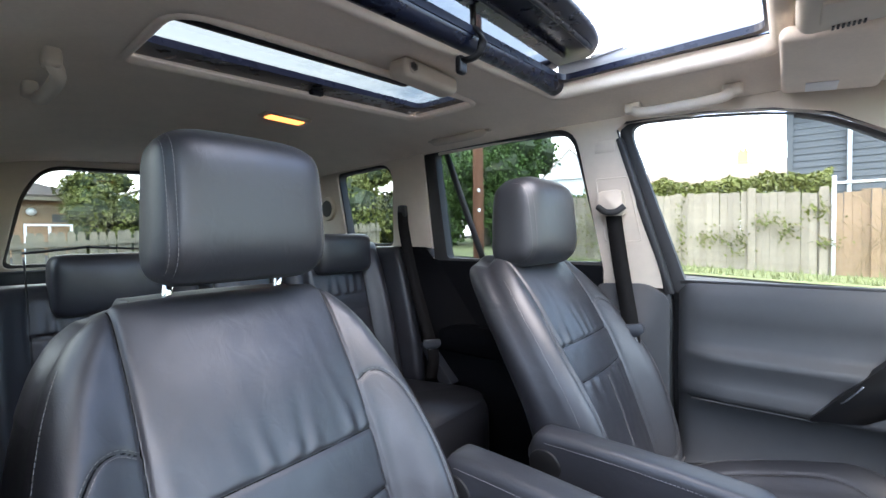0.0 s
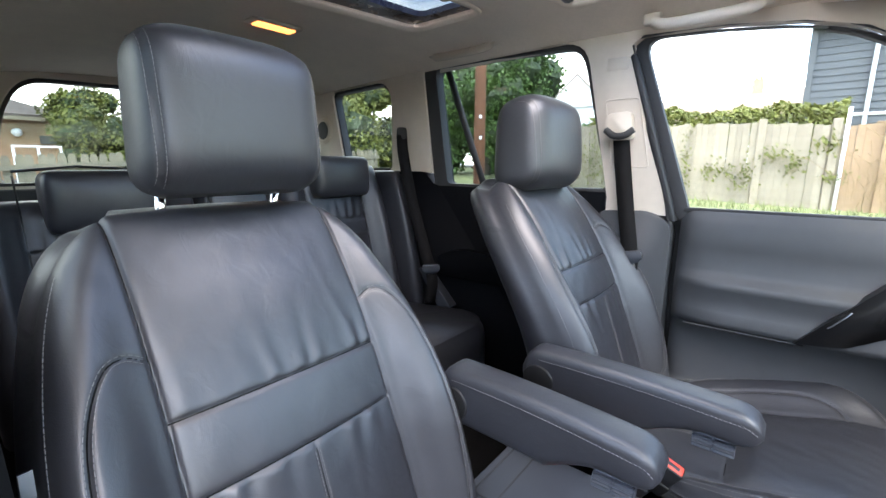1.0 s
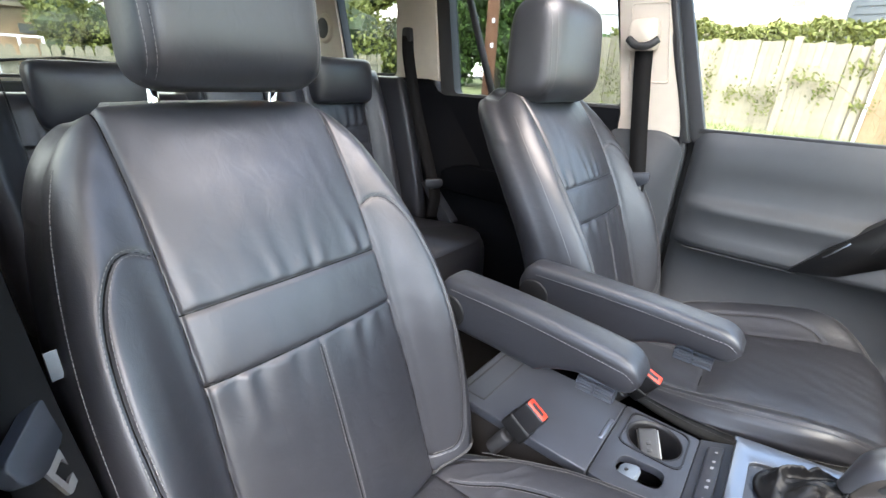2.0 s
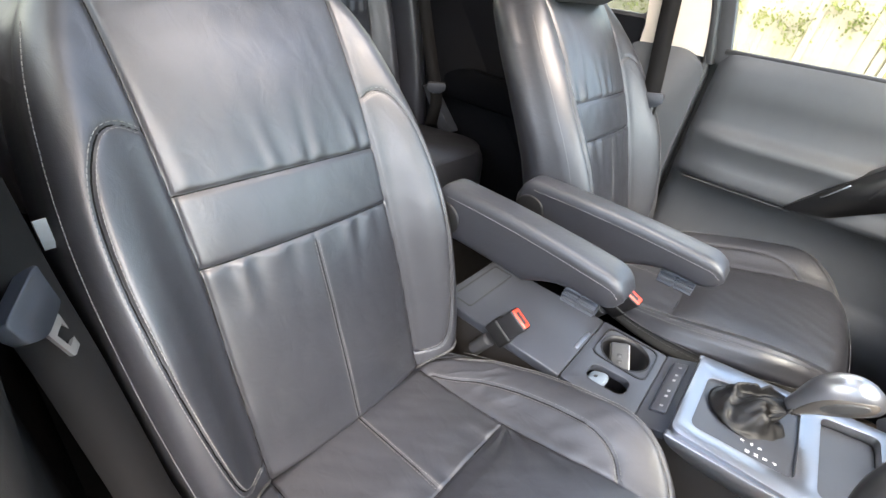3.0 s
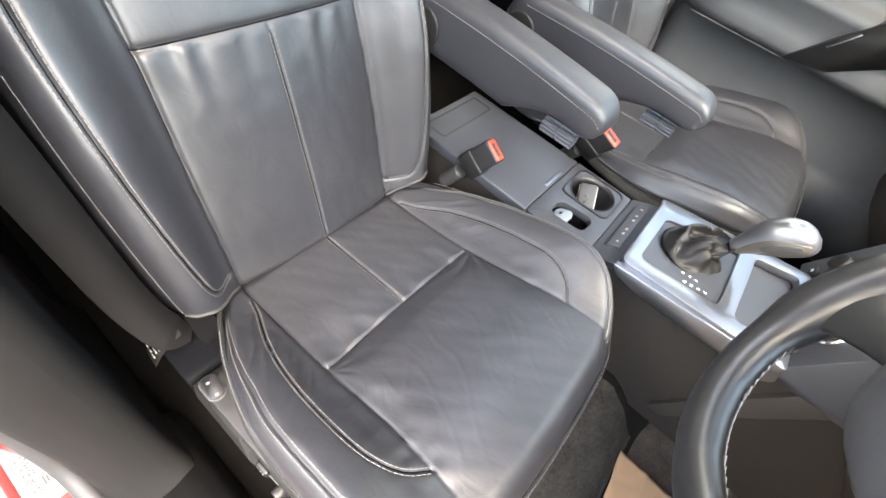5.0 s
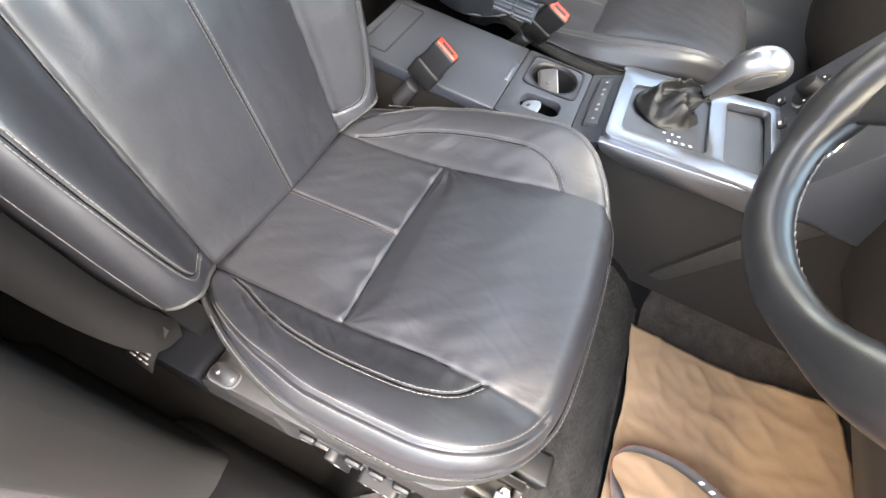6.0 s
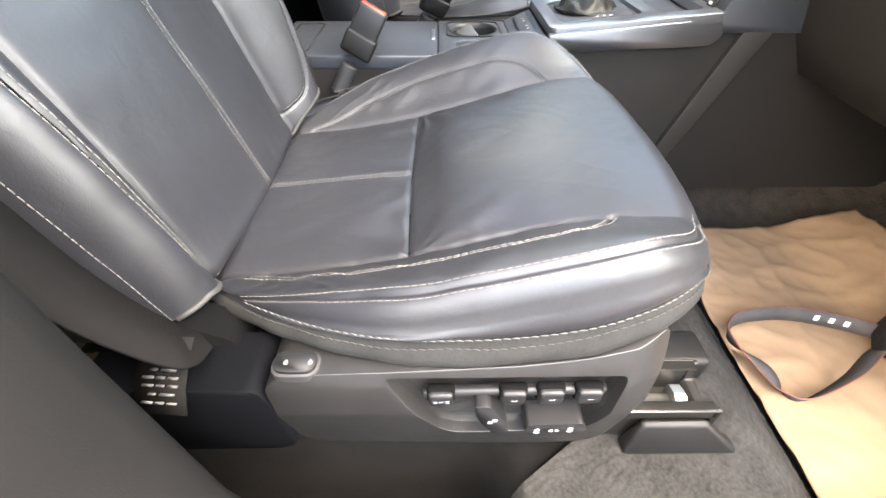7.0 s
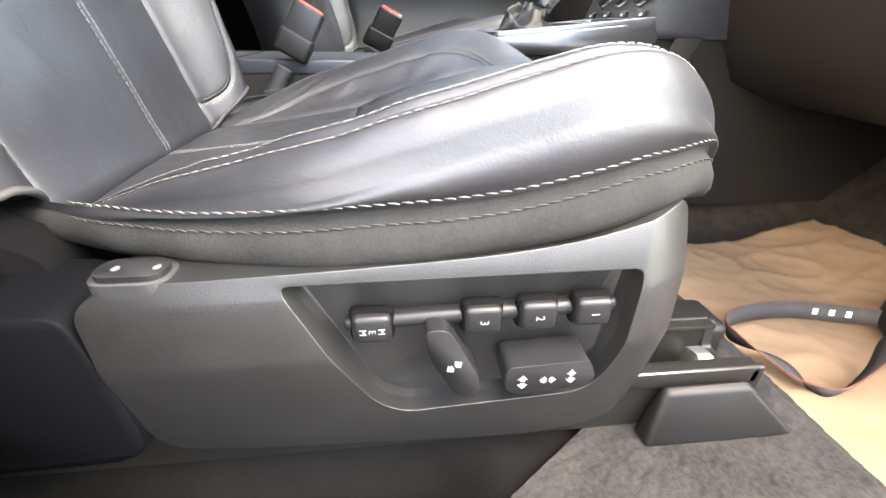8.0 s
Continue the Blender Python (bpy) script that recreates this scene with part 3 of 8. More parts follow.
    lean = Matrix.Rotation(radians(-9), 4, "X")
    H, W, D = 0.100 * hr_scale, 0.120 * hr_scale, 0.060 * hr_scale
    rings = []
    nu, nv = 56, 40
    for j in range(nv + 1):
        t = -1 + 2 * j / nv
        z = H * (math.sin(t * math.pi / 2) * 0.5 + t * 0.5)
        tz = z / H
        ring = []
        ww = W * (1 - 0.03 * tz) * (1 - abs(tz) ** 9 * 0.26)
        dd = D * (1 - abs(tz) ** 5 * 0.55)
        for k in range(nu):
            a = k / nu * math.tau
            c, s = math.cos(a), math.sin(a)
            ex = 0.27
            px = ww * math.copysign(abs(c) ** ex, c)
            py = dd * math.copysign(abs(s) ** 0.62, s) * (1.0 - 0.16 * (1 + tz) if s > 0 else 1.0)
            py += -0.012 * (1 - (px / W) ** 2) - 0.010 * tz
            for sg in (-1, 1):
                if s < 0.3:
                    py += groove(abs(px - sg * W * 0.885), 0.004, 0.004)
            ring.append(hr_o + lean @ Vector((px, py, z)))
        rings.append(ring)
    bm = bmesh.new()
    loft(bm, rings)
    bmesh.ops.recalc_face_normals(bm, faces=bm.faces)
    hr = part("headrest", mx(bm, m), LEATHER, seat, "black leather headrest with stitched edges")

    def hr_face(x, z, lift):
        tz = z / H
        ww = W * (1 - 0.03 * tz) * (1 - abs(tz) ** 9 * 0.26)
        dd = D * (1 - abs(tz) ** 5 * 0.55)
        c = min(1, abs(x) / ww) ** (1 / 0.27)
        s = math.sqrt(max(0, 1 - c * c))
        py = -dd * s ** 0.62 - 0.012 * (1 - (x / W) ** 2) - 0.010 * tz
        return hr_o + lean @ Vector((x, py - lift - 0.0004, z))
    for sg in (-1, 1):
        for o in (0.852, 0.918):
            seam(hr_face, [(sg * W * o, z) for z in steps(-0.92 * H, 0.90 * H, 40)], 0.0, hr)
    for sg in (-1, 1):
        bm = bmesh.new()
        tube(bm, [hr_o + Vector((sg * 0.083, 0.062, -0.185)), hr_o + Vector((sg * 0.083, 0.035, -0.08))], 0.0065, 14)
        part("headrest_post", mx(bm, m), CHROME, seat, "polished chrome headrest post")
        bm = bmesh.new()
        tube(bm, [hr_o + Vector((sg * 0.083, 0.058, -0.150)), hr_o + Vector((sg * 0.083, 0.052, -0.128))], [0.016, 0.013], 18)
        part("post_collar", mx(bm, m), PLASTIC_SMOOTH, seat)
    return seat


DRIVER = Vector((-0.36, 0.0, 0.75))
PASSENGER = Vector((0.445, -0.105, 0.778))
driver_seat = front_seat(DRIVER, 1, "black leather driver's seat with pale grey stitching and power controls", True)
passenger_seat = front_seat(PASSENGER, -1, "black leather passenger seat with pale grey stitching beside the door", False, 0.036, 1.15, 0.095)
passenger_seat.scale = (1.07, 1.10, 1.0)


# ---- car shell ----
FLOOR_Z = 0.565
MID = 0.035


def bevel_sharp(bm, off, seg=2, deg=35):
    es = [e for e in bm.edges if len(e.link_faces) == 2 and e.calc_face_angle(0) > radians(deg)]
    bmesh.ops.bevel(bm, geom=es, offset=off, segments=seg, profile=0.5, affect="EDGES", clamp_overlap=True)


def section_loft(bm, sections):
    """Loft of closed sections, capped, normals outward."""
    loft(bm, sections)
    bmesh.ops.recalc_face_normals(bm, faces=bm.faces)


def side_x(x, s):
    """x of the passenger side, or mirrored to the driver's side."""
    return x if s > 0 else 2 * MID - x


floor = thing("car_floor", (0, 0, 0), "dark carpeted floor of the car", "floor", kind="structure")
bm = bmesh.new()
nx, ny = 100, 140
rows = []
for j in range(ny + 1):
    y = lerp(-1.45, 1.98, j / ny)
    row = []
    for i in range(nx + 1):
        x = lerp(-0.72, 0.79, i / nx)
        well = min(1, max(0, (-0.600 - x) / 0.035)) * min(1, max(0, (y + 0.30) / 0.05))
        z = FLOOR_Z + (0.038 - 0.115 * well) * min(1, max(0, (y + 0.60) / 0.05)) * min(1, max(0, (0.30 - y) / 0.2)) + 0.0025 * noise.noise(Vector((x * 12, y * 12, 0))) + max(0, -y - 1.10) * 0.75 - 0.059 * min(1, max(0, (-0.60 - y) / 0.05)) + 0.16 * max(0, -y - 0.89)
        z += 0.10 * math.exp(-((x - MID) / 0.10) ** 4) * (1 if y < 0.9 else 0)
        if y > 1.15:
            z += 0.16 * min(1, (y - 1.15) / 0.05)
        row.append(Vector((x, y, z)))
    rows.append(row)
bm, _ = grid_mesh(rows)
part("carpet", bm, CARPET, floor)
def carpet_z(x, y):
    well = min(1, max(0, (-0.600 - x) / 0.035)) * min(1, max(0, (y + 0.30) / 0.05))
    return FLOOR_Z + (0.038 - 0.115 * well) * min(1, max(0, (y + 0.60) / 0.05)) + 0.0025 * noise.noise(Vector((x * 12, y * 12, 0))) - 0.059 * min(1, max(0, (-0.60 - y) / 0.05)) + 0.10 * math.exp(-((x - MID) / 0.10) ** 4)


# lighter copy of the carpet; its slanted edge draws the seat's shadow line
bm, _ = grid_mesh([[Vector((x, y, carpet_z(x, y) + 0.009 + 0.002 * noise.noise(Vector((x, y, 0)) * 170))) for y in (lerp(-0.374 + 1.45 * max(0, -0.611 - x), -0.655, t) for t in steps(0, 1, 140))] for x in steps(-0.712, -0.11, 180)])
part("lit_carpet", bm, mat("lit_pile_carpet", (0.0205, 0.0196, 0.0187), 0.98, spec=0.1, var=0.6, scale=260, bump=1.0, bscale=650), floor, "same pile carpet ahead of the seat, lighter where light reaches it")
# brown copy of the carpet: light bounced off the paper is in its colour
bm, _ = grid_mesh([[v + Vector((0, 0, 0.004)) for v in r] for r in rows if r[0].y < -0.645])
part("footwell_carpet", bm, mat("bounce_lit_carpet", (0.032, 0.026, 0.022), 0.98, spec=0.1, var=0.5, scale=300, bump=1.0, bscale=700), floor, "footwell carpet with warm bounced light in its colour")
bm = bmesh.new()
box(bm, (-0.72, -1.5, FLOOR_Z - 0.14), (0.79, 1.98, FLOOR_Z - 0.085))
part("floor_pan", bm, RUBBER, floor, smooth=False)

# headliner with two roof openings
ceiling = tagged(new("ceiling"), "cream fabric headliner with two glass roof openings", "ceiling", kind="structure")


ROOF_TILT = 0.06


def roof_z(x, y):
    """Underside of the roof: bowed across and along, and leaning with the car towards the driver."""
    return 1.842 + ROOF_TILT * (x - MID) - 0.075 * abs((x - MID) / 0.66) ** 4 - 0.030 * ((y - 0.3) / 1.3) ** 2 - (0.25 * (-0.42 - y) ** 1.3 if y < -0.42 else 0)


def lean_roof(bm):
    for v in bm.verts:
        v.co.z += ROOF_TILT * (v.co.x - MID)
    return bm


HOLES = [(-0.450, 0.520, -0.335, 0.165), (-0.385, 0.455, 0.400, 0.665)]
bm = bmesh.new()
xs = sorted(set(steps(-0.665, 0.735, 40)) | {a for h in HOLES for a in h[:2]})
ysr = sorted(set(steps(-0.72, 1.95, 60)) | {a for h in HOLES for a in h[2:]})
grid = [[(bm.verts.new((x, y, roof_z(x, y))), bm.verts.new((x, y, roof_z(x, y) + 0.03))) for x in xs] for y in ysr]


def open_cell(i, j):
    if not (0 <= i < len(xs) - 1 and 0 <= j < len(ysr) - 1):
        return True
    cx, cy = (xs[i] + xs[i + 1]) / 2, (ysr[j] + ysr[j + 1]) / 2
    return any(a < cx < b and c < cy < d for a, b, c, d in HOLES)


for j in range(len(ysr) - 1):
    for i in range(len(xs) - 1):
        if open_cell(i, j):
            continue
        q = (grid[j][i], grid[j][i + 1], grid[j + 1][i + 1], grid[j + 1][i])
        bm.faces.new([v[0] for v in reversed(q)])
        bm.faces.new([v[1] for v in q])
        for (a, b), (di, dj) in zip(((0, 1), (1, 2), (2, 3), (3, 0)), ((0, -1), (1, 0), (0, 1), (-1, 0))):
            if open_cell(i + di, j + dj):
                bm.faces.new((q[a][0], q[b][0], q[b][1], q[a][1]))
bmesh.ops.recalc_face_normals(bm, faces=bm.faces)
me = bpy.data.meshes.new("ceiling")
bm.to_mesh(me)
bm.free()
me.materials.append(LINER)
for p in me.polygons:
    p.use_smooth = abs(p.normal.z) > 0.6
ceiling_mesh = new("headliner", me)
ceiling_mesh.parent = ceiling


def roof_trim(name, material, hole, r, drop, label):
    x0, x1, y0, y1 = hole
    loop = rounded([(x0, y0), (x1, y0), (x1, y1), (x0, y1)], 0.05, 5)
    loop = loop + [loop[0], loop[1]]
    pts = [(p[0], p[1], roof_z(p[0], p[1]) + drop) for p in loop]
    bm = bmesh.new()
    tube(bm, pts, r, 10, cap=False)
    return part(name, bm, material, ceiling, label)


roof_trim("opening_lip", LINER, (-0.468, 0.538, -0.350, 0.183), 0.022, 0.012, "")
roof_trim("opening_lip", LINER, (-0.392, 0.462, 0.393, 0.673), 0.010, 0.004, "")


def roof_ring(name, hole, inset, z0, z1, material, parent):
    x0, x1, y0, y1 = hole
    bm = bmesh.new()
    slab_with_holes(bm, rounded([(x0, y0), (x1, y0), (x1, y1), (x0, y1)], 0.02), [rounded([(x0 + inset[0], y0 + inset[2]), (x1 - inset[1], y0 + inset[2]), (x1 - inset[1], y1 - inset[3]), (x0 + inset[0], y1 - inset[3])], 0.03)], "z", z0, z1)
    return part(name, lean_roof(bm), material, parent, smooth=False)


# dark outer roof skin over the headliner
shell = thing("car_roof", (0, 0, 0), "dark gloss outer roof of the car", "car roof", kind="structure")
bm = bmesh.new()
top = [[bm.verts.new((x, y, roof_z(x, y) + 0.0325)) for x in xs] for y in ysr]
for j in range(len(ysr) - 1):
    for i in range(len(xs) - 1):
        if not open_cell(i, j):
            bm.faces.new((top[j][i], top[j][i + 1], top[j + 1][i + 1], top[j + 1][i]))
bmesh.ops.recalc_face_normals(bm, faces=bm.faces)
bmesh.ops.solidify(bm, geom=list(bm.faces), thickness=-0.0015)
part("roof_skin", bm, NAVY, shell)


rear_roof = thing("rear_roof_glass", (0, 0, 0), "fixed tinted rear roof glass in a dark frame", "roof window")
roof_ring("frame", (-0.382, 0.452, 0.403, 0.662), (0.004, 0.045, 0.012, 0.075), 1.846, 1.862, NAVY, rear_roof)
bm = bmesh.new()
box(bm, (-0.380, 0.405, 1.876), (0.45, 0.660, 1.881))
part("pane", lean_roof(bm), GLASS_ROOF, rear_roof, smooth=False).visible_shadow = False
bm = bmesh.new()
box(bm, (0.02, 0.628, 1.832), (0.06, 0.645, 1.846), 0.004)
part("blind_catch", lean_roof(bm), NAVY, rear_roof)
bm = bmesh.new()
prism(bm, rounded([(0.403, 1.828), (0.425, 1.828), (0.425, 1.850), (0.403, 1.850)], 0.006, 3), "x", -0.378, 0.16, 0.003)
part("blind_rail", lean_roof(bm), PLASTIC_SMOOTH, rear_roof, "dark rail of the rear sun blind")
front_roof = thing("sunroof", (0, 0, 0), "open sliding sunroof with a dark tinted glass panel", "sunroof")
roof_ring("frame", (-0.445, 0.515, -0.330, 0.160), (0.02, 0.022, 0.010, 0.03), 1.846, 1.862, NAVY, front_roof)
# the raised panel: a dark border round a tinted pane, its front corners rounded off
PANEL_FRONT = [(0.0, 0.0), (0.55, 0.004), (0.75, 0.014), (0.88, 0.034), (0.96, 0.070), (1.0, 0.125)]


def panel_ring(x, ya, yb, drop=0.0):
    e = abs((x - MID) / 0.52)
    z = 1.934 - 0.014 * e ** 2 - drop
    return [(x, ya, z - 0.004), (x, ya + 0.006, z - 0.014), (x, yb, z - 0.012), (x, yb, z), (x, ya + 0.008, z), (x, ya + 0.001, z - 0.001)]


bm = bmesh.new()
section_loft(bm, [panel_ring(x, -0.004 + pl(abs((x - MID) / 0.52), PANEL_FRONT), 0.168) for x in steps(MID - 0.518, MID + 0.518, 60)])
panel = part("panel_border", lean_roof(bm), NAVY, front_roof, "dark navy border of the raised sliding glass panel")
for sg in (-1, 1):
    bm = bmesh.new()
    section_loft(bm, [panel_ring(x, 0.168, 0.46, 0.0015) for x in steps(MID + sg * 0.468, MID + sg * 0.518, 6)])
    part("panel_border", lean_roof(bm), NAVY, front_roof)
bm = bmesh.new()
section_loft(bm, [[(x, 0.150, 1.9375 - 0.014 * e2), (x, 0.46, 1.9375 - 0.014 * e2), (x, 0.46, 1.9415 - 0.014 * e2), (x, 0.150, 1.9415 - 0.014 * e2)] for x, e2 in ((q, ((q - MID) / 0.52) ** 2) for q in steps(MID - 0.51, MID + 0.51, 12))])
part("pane", lean_roof(bm), GLASS_PANEL, front_roof, "tinted pane of the sliding panel", smooth=False).visible_shadow = False
for yy, zz, rr in ((0.045, 1.918, 0.007), (0.120, 1.917, 0.006)):
    bm = bmesh.new()
    tube(bm, [(x, yy, zz - 0.014 * ((x - MID) / 0.52) ** 2) for x in steps(MID - 0.44, MID + 0.44, 24)], rr, 8)
    part("stiffening_rib", lean_roof(bm), NAVY, panel)
for sg in (-1, 1):
    bm = bmesh.new()
    box(bm, (MID + sg * 0.488 - 0.005, -0.325, 1.8665), (MID + sg * 0.488 + 0.005, 0.155, 1.900), 0.002, 1)
    part("side_channel", lean_roof(bm), GREYPAINT, front_roof, "grey roof channel")
bm = bmesh.new()
loft(bm, [[(MID + 0.478, y, z), (MID + 0.483, y, z), (MID + 0.483, y, z + 0.010), (MID + 0.478, y, z + 0.010)] for y, z in ((-0.30, 1.935), (-0.05, 1.902), (0.06, 1.892))])
bmesh.ops.recalc_face_normals(bm, faces=bm.faces)
part("wind_deflector_arm", lean_roof(bm), GREYPAINT, front_roof, "thin grey arm of the wind deflector", smooth=False)
bm = bmesh.new()
tube(bm, [(x, 0.158, 1.848 - 0.010 * ((x - MID) / 0.48) ** 4) for x in steps(-0.445, 0.505, 24)], 0.026, 16)
part("blind_roller", lean_roof(bm), NAVY, front_roof, "dark roller of the sun blind")
bm = bmesh.new()
box(bm, (0.085, 0.150, 1.862), (0.100, 0.158, 1.925), 0.002, 1)
part("lift_arm", lean_roof(bm), IRON, front_roof)
hook = thing("blind_hook", (0.070, 0.150, 1.836), "black plastic hook on the sunroof's blind roller", "hook")
bm = bmesh.new()
tube(bm, [Vector((0.004 * math.sin(a * 2), 0.034 * math.cos(a), 0.030 * math.sin(a))) for a in steps(-0.4, math.tau - 1.2, 22)], [0.010] * 22, 10, flat=0.6)
part("ring", bm, PLASTIC_SMOOTH, hook)
bm = bmesh.new()
box(bm, (-0.012, 0.01, -0.055), (0.012, 0.028, -0.018), 0.006, 3)
part("tongue", bm, PLASTIC_SMOOTH, hook)

mic = thing("sensor_box", (0.118, 0.312, 1.815), "cream plastic sensor box with a slotted grille on the roof bar", "sensor")
bm = bmesh.new()
box(bm, (-0.095, -0.030, -0.016), (0.095, 0.030, 0.026), 0.014, 4)
part("housing", bm, CREAM, mic)
bm = bmesh.new()
bmesh.ops.create_cone(bm, cap_ends=True, segments=28, radius1=0.013, radius2=0.013, depth=0.004, matrix=Matrix.Translation((-0.072, -0.0302, 0.004)) @ Matrix.Rotation(radians(90), 4, "X"))
grille = part("grille", bm, CREAM, mic)
for k in range(5):
    bm = bmesh.new()
    h = 0.010 - 0.0022 * abs(k - 2)
    box(bm, (-0.072 + (k - 2) * 0.0045 - 0.0011, -0.0335, 0.004 - h), (-0.072 + (k - 2) * 0.0045 + 0.0011, -0.0318, 0.004 + h))
    part("slot", bm, RUBBER, grille, smooth=False)

dome = thing("dome_lamp", (0.105, 0.905, roof_z(0.105, 0.905)), "lit warm interior lamp in the headliner", "ceiling lamp")
bm = bmesh.new()
box(bm, (-0.080, -0.032, -0.010), (0.080, 0.032, 0.004), 0.009, 3)
part("bezel", bm, CREAM, dome)
LAMP = bpy.data.materials.new("warm_lit_lens")
LAMP.use_nodes = True
pb = LAMP.node_tree.nodes["Principled BSDF"]
pb.inputs["Base Color"].default_value = (0.9, 0.7, 0.4, 1)
pb.inputs["Emission Color"].default_value = (1.0, 0.30, 0.07, 1)
pb.inputs["Emission Strength"].default_value = 0.32
bm = bmesh.new()
box(bm, (-0.060, -0.020, -0.0145), (0.060, 0.020, -0.008), 0.003, 2)
part("lens", bm, LAMP, dome, "glowing amber lens")


def grab_handle(s, y0, y1, z, x):
    h = thing("grab_handle", (side_x(x, s), (y0 + y1) / 2, z), "cream plastic folding grab handle on the roof rail", "grab handle", "grab handles")
    L = abs(y1 - y0) / 2
    bm = bmesh.new()
    tube(bm, curve_pts([(0.0, -L, 0.004), (-0.012 * s, -L + 0.025, -0.012), (-0.014 * s, 0, -0.015), (-0.012 * s, L - 0.025, -0.012), (0.0, L, 0.004)], 18), 0.011, 12, flat=1.3)
    part("grip", bm, CREAM, h)
    for e in (-1, 1):
        bm = bmesh.new()
        box(bm, (-0.012, e * L - 0.022, -0.008), (0.012, e * L + 0.022, 0.022), 0.007, 3)
        part("mount", bm, CREAM, h)


grab_handle(1, -0.015, -0.250, 1.796, 0.645)
grab_handle(1, 0.485, 0.735, 1.826, 0.645)
grab_handle(-1, 0.58, 0.80, 1.738, 0.575)

# overhead console and sun visor
ohc = thing("overhead_console", (0.10, -0.46, 1.794), "cream overhead console with slotted vents", "overhead console")
bm = bmesh.new()
box(bm, (-0.19, -0.11, -0.030), (0.19, 0.093, 0.05), 0.022, 4)
part("housing", bm, CREAM, ohc)
bm = bmesh.new()
box(bm, (0.055, -0.03, -0.036), (0.135, 0.065, -0.028), 0.006, 3)
part("lamp_cover", bm, CREAM, ohc)
for xx in (0.036, 0.164):
    for k in range(7):
        bm = bmesh.new()
        box(bm, (xx - 0.007, 0.046 - k * 0.006, -0.0325), (xx + 0.007, 0.049 - k * 0.006, -0.0295))
        part("vent_slot", bm, RUBBER, ohc, smooth=False)
visor = thing("sun_visor", (0.500, -0.43, 1.782), "cream folded sun visor with a white label", "sun visor")
bm = bmesh.new()
box(bm, (-0.185, -0.085, -0.014), (0.185, 0.085, 0.014), 0.012, 4, Matrix.Rotation(radians(7), 4, "X"))
part("panel", bm, LINER, visor)
bm = bmesh.new()
box(bm, (0.095, -0.015, -0.0168), (0.165, 0.040, -0.0145), 0.0005, 1, Matrix.Rotation(radians(7), 4, "X"))
part("label", bm, WHITE, visor, "white paper label")


